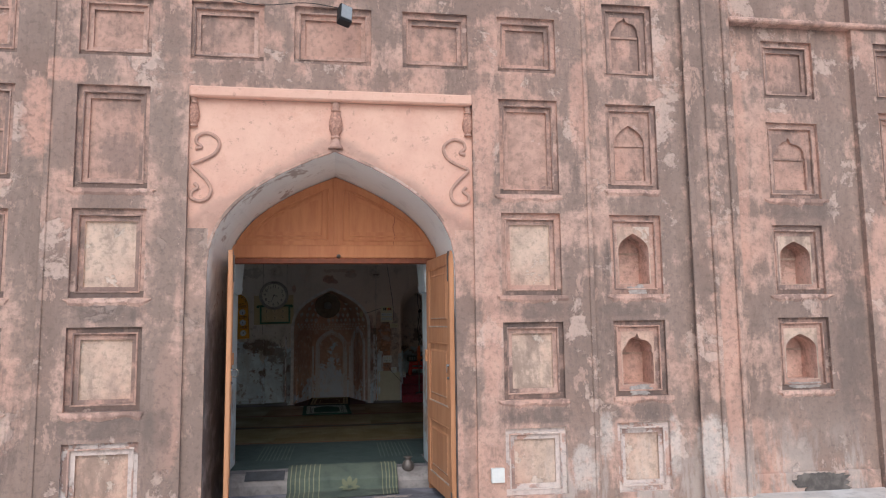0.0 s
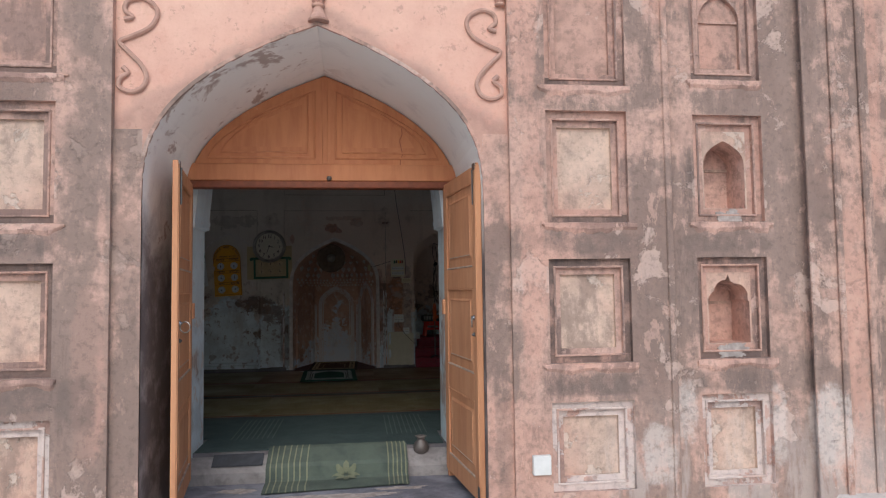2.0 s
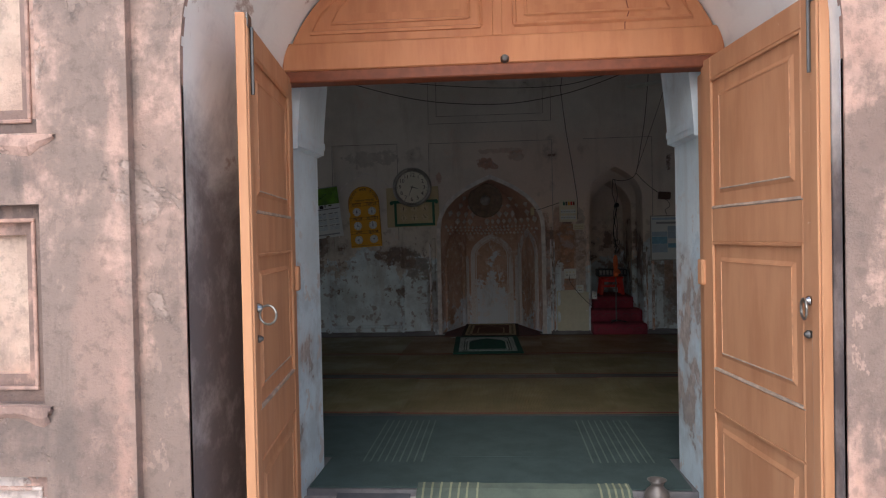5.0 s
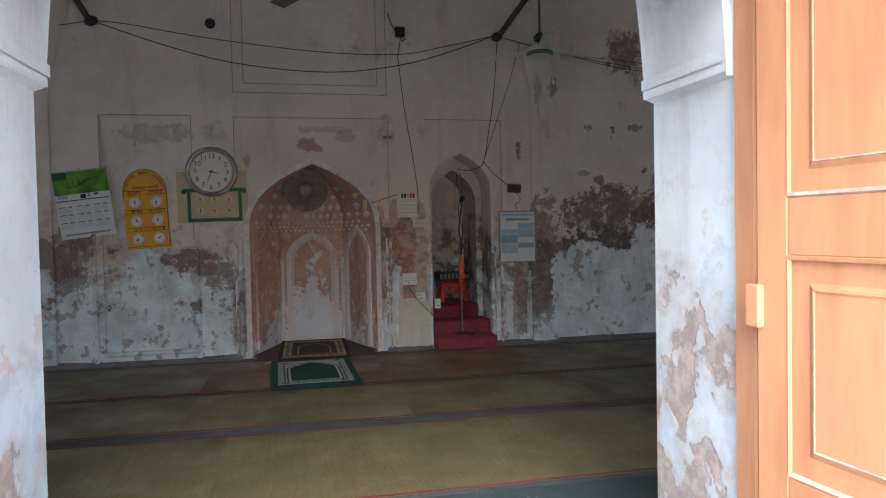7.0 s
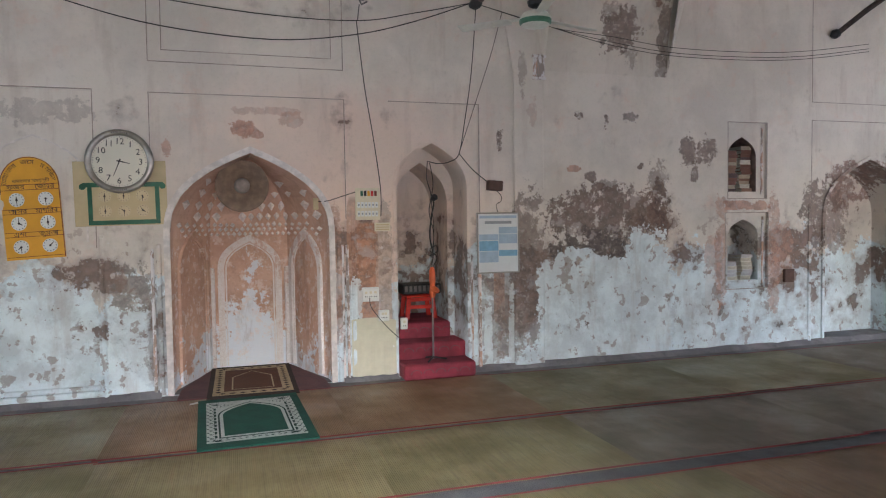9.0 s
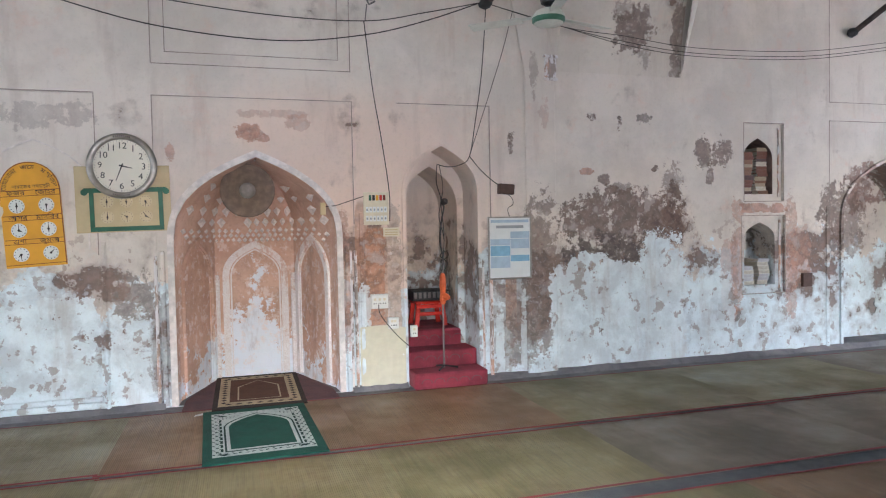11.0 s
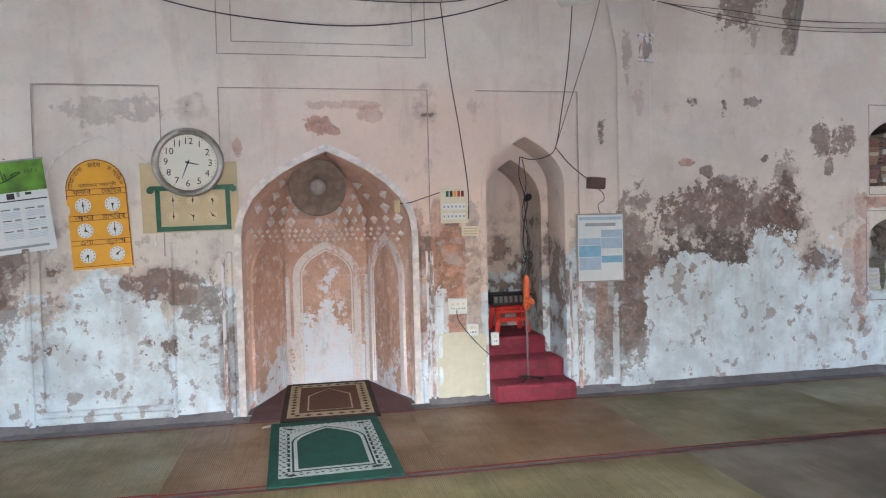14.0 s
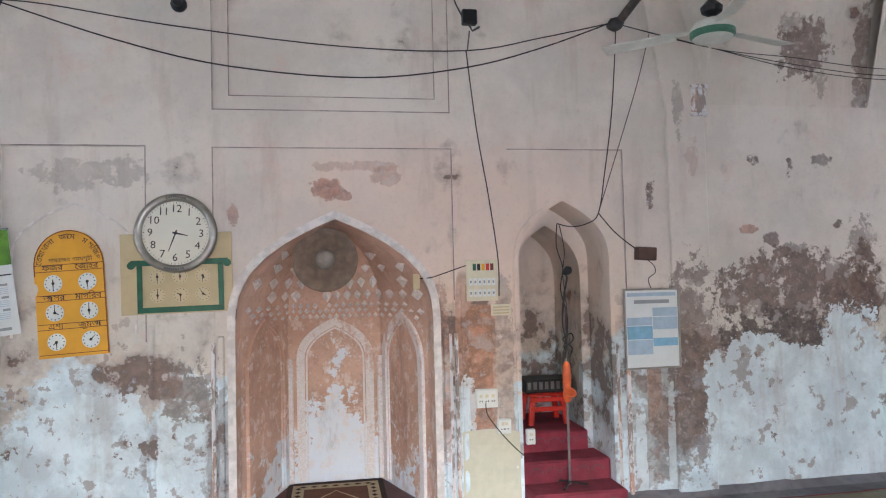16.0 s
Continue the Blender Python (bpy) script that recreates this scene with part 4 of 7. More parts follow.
        for i in range(n):
            xa, xb, la, lb, ha, hb = xs[i], xs[i + 1], lo[i], lo[i + 1], hi[i], hi[i + 1]
            ma, mb = la + (ha - la) * 0.45, lb + (hb - lb) * 0.45
            quad(s, (xa, y - 0.001, la), (xb, y - 0.001, lb), (xb, y - 0.014, mb), (xa, y - 0.014, ma))
            quad(s, (xa, y - 0.014, ma), (xb, y - 0.014, mb), (xb, y - 0.016, hb), (xa, y - 0.016, ha))
            quad(s, (xa, y - 0.016, ha), (xb, y - 0.016, hb), (xb, y + 0.004, hb + 0.004), (xa, y + 0.004, ha + 0.004))
        bmesh.ops.remove_doubles(s, verts=s.verts, dist=0.0002)
        part("sill", s, M["sill"], fr)


for x in (3.40, 3.60, -3.20, -3.40):
    md = bmesh.new()
    box(md, x - 0.022, x + 0.022, 5.372, 5.4015, GZ, TOP - 0.01, 0.01)
    part("shaft_moulding", md, M["facade"], wall_front)
for x, y in ((2.28, 5.42), (3.22, 5.40), (-2.1, 5.42), (-3.02, 5.40)):
    md = bmesh.new()
    box(md, x - 0.03, x + 0.012 if x < 3 else x + 0.03, y - 0.014, y + 0.001, GZ, TOP - 0.01, 0.005)
    part("strip_moulding", md, M["facade"], wall_front)
dd = bmesh.new()
box(dd, 3.67, 4.92, 5.47, 5.5015, GZ, 0.02, 0.01)
part("dado", dd, M["facade"], wall_front, "low pink plaster dado at the foot of the wall")

random.seed(5)
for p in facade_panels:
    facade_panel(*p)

# ---- room shell ----
XW = 9.1
MX, MH = -0.02, 0.635         # prayer niche
PX, PH = 1.53, 0.325          # pulpit niche
mih = arch(MX, MH, 1.25, 1.955, 14)
pul = arch(PX, PH, 1.62, 2.06, 12)
PANELS = [(-2.02, -1.187, 0.06, 2.42, 0.03), (-0.777, 0.756, 0.0, 2.412, 0.014), (1.15, 1.975, 0.0, 2.413, 0.014), (-0.775, 0.75, 2.664, 4.3, 0.014),
          (4.68, 5.16, 1.56, 2.335, 0.03), (4.65, 5.18, 0.63, 1.41, 0.03), (5.75, 7.35, 0.0, 2.38, 0.014), (5.75, 7.35, 2.58, 4.2, 0.014),
          (-7.15, -5.55, 0.0, 2.38, 0.014), (-4.96, -4.48, 1.56, 2.335, 0.05)]
wq = bmesh.new()
plate(wq, -9.9, 9.9, -0.05, TOP, QY, [p[:4] for p in PANELS])
for x0, x1, z0, z1, d in PANELS:
    recess(wq, x0, x1, z0, z1, QY, QY + d)
# prayer niche panel, pulpit panel, book niches, side niches
plate(wq, -0.777, 0.756, 0, 2.412, QY + 0.014, [(MX - MH, MX + MH, 0, 2.0)])
over_arch(wq, mih, 2.0, QY + 0.014)
plate(wq, 1.15, 1.975, 0, 2.413, QY + 0.014, [(PX - PH, PX + PH, 0, 2.1)])
over_arch(wq, pul, 2.1, QY + 0.014)
plate(wq, -2.02, -1.187, 0.06, 2.42, QY + 0.03)
plate(wq, -0.775, 0.75, 2.664, 4.3, QY + 0.014, [(-0.674, 0.653, 2.758, 4.2)])
recess(wq, -0.674, 0.653, 2.758, 4.2, QY + 0.014, QY + 0.028)
plate(wq, -0.674, 0.653, 2.758, 4.2, QY + 0.028)
BK = [(4.87, 0.18, 1.63, 1.96, 2.19, 4.68, 5.16, 1.56, 2.335), (4.89, 0.19, 0.71, 1.16, 1.345, 4.65, 5.18, 0.63, 1.41)]
book_niches = []
for cx, hw, zb, spring, apex, x0, x1, z0, z1 in BK:
    a = arch(cx, hw, spring, apex, 9)
    y = QY + 0.03
    plate(wq, x0, x1, z0, z1, y, [(cx - hw, cx + hw, zb, apex + 0.02)])
    over_arch(wq, a, apex + 0.02, y)
    nb = bmesh.new()
    under_arch(nb, a, y, y + 0.3, zb)
    quad(nb, (cx - hw, y, zb), (cx + hw, y, zb), (cx + hw, y + 0.3, zb), (cx - hw, y + 0.3, zb))
    quad(nb, (cx - hw, y + 0.3, zb), (cx + hw, y + 0.3, zb), (cx + hw, y + 0.3, apex), (cx - hw, y + 0.3, apex))
    book_niches.append(nb)
for cx in (6.55, -6.35):
    a = arch(cx, 0.62, 1.3, 1.98, 12)
    x0, x1 = cx - 0.8, cx + 0.8
    y = QY + 0.014
    plate(wq, x0, x1, 0, 2.38, y, [(cx - 0.62, cx + 0.62, 0, 2.0)])
    over_arch(wq, a, 2.0, y)
    under_arch(wq, a, y, y + 0.5, 0)
    quad(wq, (cx - 0.62, y + 0.5, 0), (cx + 0.62, y + 0.5, 0), (cx + 0.62, y + 0.5, 2), (cx - 0.62, y + 0.5, 2))
plate(wq, 5.75, 7.35, 2.58, 4.2, QY + 0.014)
plate(wq, -4.96, -4.48, 1.56, 2.335, QY + 0.05)
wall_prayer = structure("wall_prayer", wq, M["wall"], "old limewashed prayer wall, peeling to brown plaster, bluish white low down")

# the upper niche is coloured brown to give the shade of its depth
for nb, coat, lab in zip(book_niches, ("shade_mark_brown", "wall"), ("arched book niche, brown for the shade of its depth", "peeling whitewashed arched book niche")):
    part("book_niche", nb, M[coat], wall_prayer, lab)
for x0, x1, z0, z1 in ((5.105, 5.125, 1.6, 2.30), (5.12, 5.14, 0.67, 1.37)):
    part("niche_frame", boxed(x0, x1, QY + 0.014, QY + 0.031, z0, z1, 0.004), M["streaked"], wall_prayer)

# outer skin and ends
we = bmesh.new()
for s in (-1, 1):
    x = s * XW + CX
    hole = (8.8, 10.4, 0.0, 2.3)
    for ya, yb, za, zb in ((IY, QY, 2.3, TOP), (IY, 8.8, -0.05, 2.3), (10.4, QY, -0.05, 2.3)):
        quad(we, (x, ya, za), (x, yb, za), (x, yb, zb), (x, ya, zb))
    xo = s * 9.9
    for ya, yb, za, zb in ((5.5, 13.6, 2.3, TOP), (5.5, 8.8, GZ, 2.3), (10.4, 13.6, GZ, 2.3)):
        quad(we, (xo, ya, za), (xo, yb, za), (xo, yb, zb), (xo, ya, zb))
    quad(we, (x, 8.8, 0), (xo, 8.8, 0), (xo, 8.8, 2.3), (x, 8.8, 2.3))
    quad(we, (x, 10.4, 0), (xo, 10.4, 0), (xo, 10.4, 2.3), (x, 10.4, 2.3))
    quad(we, (x, 8.8, 2.3), (xo, 8.8, 2.3), (xo, 10.4, 2.3), (x, 10.4, 2.3))
    quad(we, (x, 8.8, 0), (xo, 8.8, 0), (xo, 10.4, 0), (x, 10.4, 0))
plate(we, -9.9, 9.9, GZ, TOP, 13.6)
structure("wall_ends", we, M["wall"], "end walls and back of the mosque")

# vaults: a sail vault over each bay, and a barrel arch between two bays
vm = bmesh.new()
MY, HB = (IY + QY) / 2, (QY - IY) / 2


def sail(bm, x0, x1, spring, n=14):
    cx, hx = (x0 + x1) / 2, (x1 - x0) / 2
    r2 = hx * hx + HB * HB
    g = [[bm.verts.new((cx + hx * (2 * i / n - 1), MY + HB * (2 * j / n - 1), spring + math.sqrt(max(0, r2 - (hx * (2 * i / n - 1)) ** 2 - (HB * (2 * j / n - 1)) ** 2)))) for j in range(n + 1)] for i in range(n + 1)]
    for i in range(n):
        for j in range(n):
            bm.faces.new((g[i][j], g[i + 1][j], g[i + 1][j + 1], g[i][j + 1]))


BAYS = (-3.75, -2.43, 2.63, 3.95)
sail(vm, BAYS[1], BAYS[2], 2.75)
sail(vm, -XW + CX, BAYS[0], 2.75)
sail(vm, BAYS[3], XW + CX, 2.75)
for x0, x1 in ((BAYS[0], BAYS[1]), (BAYS[2], BAYS[3])):
    pts = [(MY + HB * math.cos(a), 2.75 + HB * math.sin(a)) for a in np.linspace(0, math.pi, 25)]
    for (ya, za), (yb, zb) in zip(pts, pts[1:]):
        quad(vm, (x0, ya, za), (x1, ya, za), (x1, yb, zb), (x0, yb, zb))
        for x in (x0, x1):
            quad(vm, (x, ya, za), (x, yb, zb), (x, yb, 6.6), (x, ya, 6.6))
structure("ceiling", vm, M["vault"], "whitewashed vaults over the prayer hall", True)
rf = bmesh.new()
box(rf, -9.9, 9.9, 5.44, 13.6, 6.6, 6.8)
structure("roof", rf, M["roof"], "flat plastered roof")
pa = bmesh.new()
box(pa, -9.9, 9.9, 5.44, 5.9, TOP + 0.002, 6.6)
box(pa, -9.9, 9.9, 13.1, 13.6, TOP + 0.002, 6.6)
for s in (-1, 1):
    box(pa, s * 9.2, s * 9.9, 5.9, 13.1, TOP - 0.3, 6.6)
structure("parapet", pa, M["facade"], "weathered pink plaster parapet")

# niches
nm = bmesh.new()
PLAN = [(-1.0, 0.0), (-0.98, 0.16), (-0.56, 0.88), (0.55, 0.88), (0.98, 0.16), (1.0, 0.0)]
rings = []
LEV = [(0.0, 1.0), (0.6, 1.0), (1.25, 1.0)] + [(1.25 + 0.70 * f, 1 - f ** 2.78) for f in (0.3, 0.5, 0.65, 0.78, 0.88, 0.95, 0.995)]
for z, s in LEV:
    rings.append([nm.verts.new((MX + MH * px * max(s, 0.01), QY + 0.0145 + py * (0.35 + 0.65 * max(s, 0.02)), z)) for px, py in PLAN])
for u, v in zip(rings, rings[1:]):
    for i in range(len(PLAN) - 1):
        nm.faces.new((u[i], u[i + 1], v[i + 1], v[i]))
mihrab = tagged(part("prayer_niche", nm, M["niche"], wall_prayer, "terracotta-washed prayer niche with carved plaster, whitish low down"))

rim = arch_rim(bmesh.new(), MX, MH, 0, 1.25, 1.955, 0.046, QY - 0.012, QY + 0.014)
part("niche_rim", rim, M["rim"], wall_prayer)
part("niche_lip", arch_rim(bmesh.new(), MX, MH - 0.004, 0, 1.25, 1.95, 0.02, QY - 0.022, QY - 0.011), M["rim"], wall_prayer)
jl = bmesh.new()
for x in (MX - MH - 0.105, MX + MH + 0.06):
    box(jl, x, x + 0.04, QY - 0.02, QY + 0.012, 0, 1.22, 0.008)
part("niche_shaft", jl, M["wall"], wall_prayer)
for x0, x1, d in ((0.705, 0.735, 0.012), (0.752, 0.775, 0.016), (-0.80, -0.775, 0.014), (1.885, 1.905, 0.014), (1.955, 1.985, 0.016)):
    jl = bmesh.new()
    box(jl, x0, x1, QY - d, QY + 0.013, 0, 1.18 if x0 < 1 else 1.0, 0.005)
    part("niche_shaft", jl, M["streaked"], wall_prayer)
part("niche_rim", arch_rim(bmesh.new(), PX, PH, 0, 1.62, 2.06, 0.03, QY - 0.004, QY + 0.014), M["wall"], wall_prayer)
part("blind_arch", arch_rim(bmesh.new(), -1.604, 0.35, 1.25, 1.7, 2.06, 0.012, QY + 0.022, QY + 0.03), M["rim"], wall_prayer)
for cx in (6.55, -6.35):
    part("niche_rim", arch_rim(bmesh.new(), cx, 0.62, 0, 1.3, 1.98, 0.03, QY - 0.006, QY + 0.014), M["wall"], wall_prayer)

# blind arches and diamonds carved inside the prayer niche
def niche_face(i):
    (xa, ya), (xb, yb) = PLAN[i], PLAN[i + 1]
    a, b = Vector((MX + MH * xa, QY + 0.0145 + ya, 0)), Vector((MX + MH * xb, QY + 0.0145 + yb, 0))
    d = (b - a)
    m = Matrix.Translation((a + b) / 2) @ Matrix.Rotation(math.atan2(d.y, d.x), 4, "Z")
    return m, d.length


for i, hw, top in ((1, 0.26, 1.25), (2, 0.232, 1.20), (3, 0.26, 1.25)):
    m, w = niche_face(i)
    for wd, off, h in ((0.06, 0.0, 0.024), (0.014, 0.022, 0.012)):
        r = arch_rim(bmesh.new(), 0, hw - off, 0.03, 0.92, top - off, wd, -h, 0.0)
        bmesh.ops.transform(r, matrix=m, verts=r.verts)
        part("blind_arch", r, M["niche" if i == 1 else "rib"], mihrab)
    if i == 2:
        for s in (-1, 1):
            r = boxed(s * 0.318, s * 0.362, -0.03, -0.001, 0.02, 0.96, 0.006)
            bmesh.ops.transform(r, matrix=m, verts=r.verts)
            part("niche_pilaster", r, M["rib"], mihrab)


def dome_point(u, z):
    """A place on the niche's half dome: u runs 0..1 round its plan."""
    for (za, sa), (zb, sb) in zip(LEV, LEV[1:]):
        if za <= z <= zb:
            s = sa + (sb - sa) * (z - za) / (zb - za)
    t = u * (len(PLAN) - 1)
    i = min(int(t), len(PLAN) - 2)
    px = PLAN[i][0] + (PLAN[i + 1][0] - PLAN[i][0]) * (t - i)
    py = PLAN[i][1] + (PLAN[i + 1][1] - PLAN[i][1]) * (t - i)
    return Vector((MX + MH * px * s, QY + 0.0145 + py * (0.35 + 0.65 * s), z))


def across(px):
    """The way round the niche's plan at that share of its width."""
    for i in range(1, len(PLAN) - 2):
        (xa, _), (xb, _) = PLAN[i], PLAN[i + 1]
        if xa <= px <= xb:
            return (i + (px - xa) / (xb - xa)) / (len(PLAN) - 1)
    return 0.5


cv = bmesh.new()
for row, (z, n, kw, kh) in enumerate(((1.275, 24, 0.021, 0.024), (1.318, 24, 0.021, 0.024), (1.362, 22, 0.022, 0.027), (1.44, 15, 0.036, 0.056), (1.545, 12, 0.038, 0.062), (1.65, 9, 0.042, 0.056), (1.74, 5, 0.04, 0.05))):
    for j in range(n):
        c = dome_point(across(-0.95 + 1.9 * (j + 0.25 + 0.5 * (row % 2)) / n), z + random.uniform(-0.004, 0.004))
        u = across(-0.95 + 1.9 * (j + 0.25 + 0.5 * (row % 2)) / n)
        du = (dome_point(min(u + 0.01, 1), z) - c).normalized()
        out = Vector((MX, QY - 0.3, z - 0.15)) - c
        out.normalize()
        up = out.cross(du).normalized()
        if up.z < 0:
            up = -up
        g = random.uniform(0.75, 1.1)
        if random.random() < 0.08:
            continue
        dw = du * (kw * g / max(abs(du.x), 0.42))
        tip = cv.verts.new(c + out * 0.022)
        vs = [cv.verts.new(c + d) for d in (dw, up * kh * g, -dw, -up * kh * g)]
        for a in range(4):
            cv.faces.new((vs[a], vs[(a + 1) % 4], tip))
tagged(part("carved_diamonds", cv, M["carve"], mihrab, "rows of carved plaster diamonds, whitish on terracotta"), kind="stuff")

# pulpit niche: a deep recess with a second blind arch on its side
pn = bmesh.new()
YI = QY + 0.40
pin = arch(PX, 0.262, 1.50, 1.92, 12)
under_arch(pn, pul, QY + 0.0145, YI, 0)
plate(pn, PX - PH, PX - 0.262, 0, 2.1, YI)
plate(pn, PX + 0.262, PX + PH, 0, 2.1, YI)
over_arch(pn, pin, 2.1, YI)
under_arch(pn, pin, YI, QY + 1.0, 0)
quad(pn, (PX - PH, QY + 1.0, 0), (PX + PH, QY + 1.0, 0), (PX + PH, QY + 1.0, 2.1), (PX - PH, QY + 1.0, 2.1))
part("pulpit_niche", pn, M["wall"], wall_prayer, "deep arched pulpit niche with peeling limewash")

# engaged shafts that divide the wall
sh = [(-2.70, -2.45, 0.022, 2.72), (2.31, 2.61, 0.022, 3.6), (-1.17, -1.13, 0.012, 1.3), (0.80, 0.835, 0.012, 1.5), (5.70, 5.745, 0.014, 1.5), (-4.0, -3.75, 0.02, 2.7)]
for x0, x1, d, top in sh:
    b = bmesh.new()
    box(b, x0, x1, QY - d, QY - 0.001, 0, top, min(0.012, d * 0.4))
    if top > 3:
        bmesh.ops.bisect_plane(b, geom=b.verts[:] + b.edges[:] + b.faces[:], plane_co=(0, 0, 2.72), plane_no=(0, 0, 1))
        for v in b.verts:
            if v.co.z > 2.8 and v.co.x < (x0 + x1) / 2:
                v.co.x -= 0.16
    part("engaged_shaft", b, M["wall"], wall_prayer)
for x0, x1 in ((-2.66, -2.52), (2.50, 2.63)):
    b = bmesh.new()
    for z0, z1, o in ((2.66, 2.69, 0.006), (2.69, 2.86, -0.006), (2.86, 2.89, 0.008)):
        box(b, x0 - o, x1 + o, QY - 0.035 - o, QY - 0.002, z0, z1 - 0.002, 0.008)
    part("capital", b, M["streaked"], wall_prayer, "worn plaster capital")
for z0, z1, d, o in ((0.035, 0.085, 0.024, 0.0), (0.088, 0.125, 0.012, 0.03)):
    part("panel_sill", boxed(-2.06 + o, -1.15 - o, QY - d, QY + 0.028, z0, z1, 0.008), M["wall"], wall_prayer, "chipped whitewashed plaster sill")
for x0, x1 in ((-2.12, -2.075), (-1.165, -1.135)):
    part("panel_shaft", boxed(x0, x1, QY - 0.018, QY + 0.001, 0.0, 1.28, 0.008), M["wall"], wall_prayer)
def skirting(x0, x1, name="skirting"):
    """A rough sloping fillet of mortar where the wall meets the floor."""
    b = bmesh.new()
    n = int((x1 - x0) / 0.07)
    for i in range(n):
        pr = []
        for x in (x0 + (x1 - x0) * i / n, x0 + (x1 - x0) * (i + 1) / n):
            g = noise.noise(Vector((x * 3.1, 0, 4))) + 0.5 * noise.noise(Vector((x * 11, 2, 4)))
            pr.append([(x, QY - 0.055 - 0.012 * g, -0.004), (x, QY - 0.03 - 0.006 * g, 0.022 + 0.006 * g), (x, QY + 0.002, 0.046 + 0.014 * g)])
        for (p, q), (r, w) in zip(zip(pr[0], pr[0][1:]), zip(pr[1], pr[1][1:])):
            quad(b, p, r, w, q)
    bmesh.ops.remove_doubles(b, verts=b.verts, dist=0.0005)
    part(name, b, M["floor"], wall_prayer, "", True)


skirting(-9.0, MX - MH - 0.09)
skirting(MX + MH + 0.1, PX - PH - 0.01)
skirting(PX + PH + 0.02, 9.1)

# floors and ground
fl = bmesh.new()
box(fl, -9.9, 9.9, 6.665, 13.6, -0.25, -0.004)
structure("floor", fl, M["floor"], "grey cement floor of the prayer hall")
st = bmesh.new()
box(st, INL, INR, 6.5, 6.66, -0.25, -0.05, 0.02)
for v in st.verts:
    if v.co.z > -0.1:
        v.co.z += -0.05 + (v.co.y - 6.5) * 0.55
    v.co += Vector((0, 0.02 * noise.noise(v.co * 5), 0.012 * noise.noise(v.co * 4)))
structure("threshold", st, M["concrete"], "worn cement door sill")
gr = bmesh.new()
quad(gr, (-400, -400, GZ), (400, -400, GZ), (400, 400, GZ), (-400, 400, GZ))
structure("ground", gr, M["ground"], "pale cement yard before the mosque")
pk = bmesh.new()
box(pk, 3.3, 9.9, 5.0, 5.5, GZ - 0.01, GZ + 0.06, 0.02)
structure("plinth", pk, M["ground"], "low cement plinth along the foot of the facade")


# thin grey-brown strips that outline the wall's flat panels
def groove_frame(x0, x1, z0, z1, y, sides="ltrb"):
    w = 0.007
    for k, r in (("l", (x0 - w, x0, z0, z1)), ("r", (x1, x1 + w, z0, z1)), ("t", (x0 - w, x1 + w, z1, z1 + w)), ("b", (x0 - w, x1 + w, z0 - w, z0))):
        if k in sides:
            part("groove", boxed(r[0], r[1], y - 0.0022, y + 0.001, r[2], r[3]), M["groove"], wall_prayer)


groove_frame(-2.02, -1.187, 1.2, 2.42, QY, "ltr")
groove_frame(-0.777, 0.756, 1.4, 2.412, QY, "ltr")
groove_frame(1.15, 1.975, 1.0, 2.413, QY, "tr")
groove_frame(-0.775, 0.75, 2.664, 4.0, QY, "lrb")
groove_frame(-0.674, 0.653, 2.758, 4.0, QY + 0.014, "lrb")
groove_frame(5.75, 7.35, 1.4, 2.38, QY, "tl")
groove_frame(5.75, 7.35, 2.58, 4.0, QY, "lb")
groove_frame(4.68, 5.16, 1.56, 2.335, QY, "ltrb")
groove_frame(4.65, 5.18, 0.63, 1.41, QY, "ltrb")
part("string_course", boxed(3.67, 9.9, 5.395, 5.52, 4.08, 4.13, 0.015), M["sill"], wall_front)
pf = bmesh.new()
box(pf, -0.9, 1.1, 5.1, 6.49, GZ - 0.05, GZ + 0.008, 0.004)
porch_floor = structure("porch_floor", pf, M["porch"], "grey worn cement floor of the porch")


def mortar_patch(x, z, w, h, y, mat, seed, n=90):
    """A trowelled or damp patch with a ragged outline, standing a little proud."""
    b = bmesh.new()
    pts = []
    for i in range(n):
        a = 2 * math.pi * i / n
        cx, sz = math.cos(a), math.sin(a)
        m = max(abs(cx), abs(sz)) ** 0.6
        r = (0.85 + 0.4 * noise.noise(Vector((cx * 1.6 + seed * 3.1, sz * 1.6, seed))) + 0.26 * noise.noise(Vector((cx * 6 + seed, sz * 6, seed))) + 0.1 * noise.noise(Vector((cx * 19 + seed, sz * 19, seed)))) / m
        pts.append((x + w / 2 * r * cx, z + h / 2 * r * sz))
    slab(b, pts, y - 0.006, y + 0.002)
    part("mortar_patch", b, M[mat], wall_front)


mortar_patch(2.71, 1.622, 0.2, 0.09, 5.489, "repair", 2)
mortar_patch(4.28, 0.765, 0.34, 0.06, 5.534, "repair", 5)
mortar_patch(4.35, -0.08, 0.6, 0.2, 5.468, "moss", 8)
mortar_patch(2.70, 0.765, 0.22, 0.1, 5.489, "repair", 3)


def floor_patch(x, y, w, d, mat, seed, n=60):
    """A thin ragged skin of old paint or cement left on the porch floor."""
    b = bmesh.new()
    pts = []
    for i in range(n):
        a = 2 * math.pi * i / n
        cx, sy = math.cos(a), math.sin(a)
        r = 0.8 + 0.45 * noise.noise(Vector((cx * 1.6 + seed * 2.3, sy * 1.6, seed))) + 0.25 * noise.noise(Vector((cx * 6 + seed, sy * 6, seed)))
        pts.append((x + w / 2 * r * cx, y + d / 2 * r * sy))
    b.faces.new([b.verts.new((px, py, GZ + 0.0105)) for px, py in pts])
    part("cement_skin", b, M[mat], porch_floor)


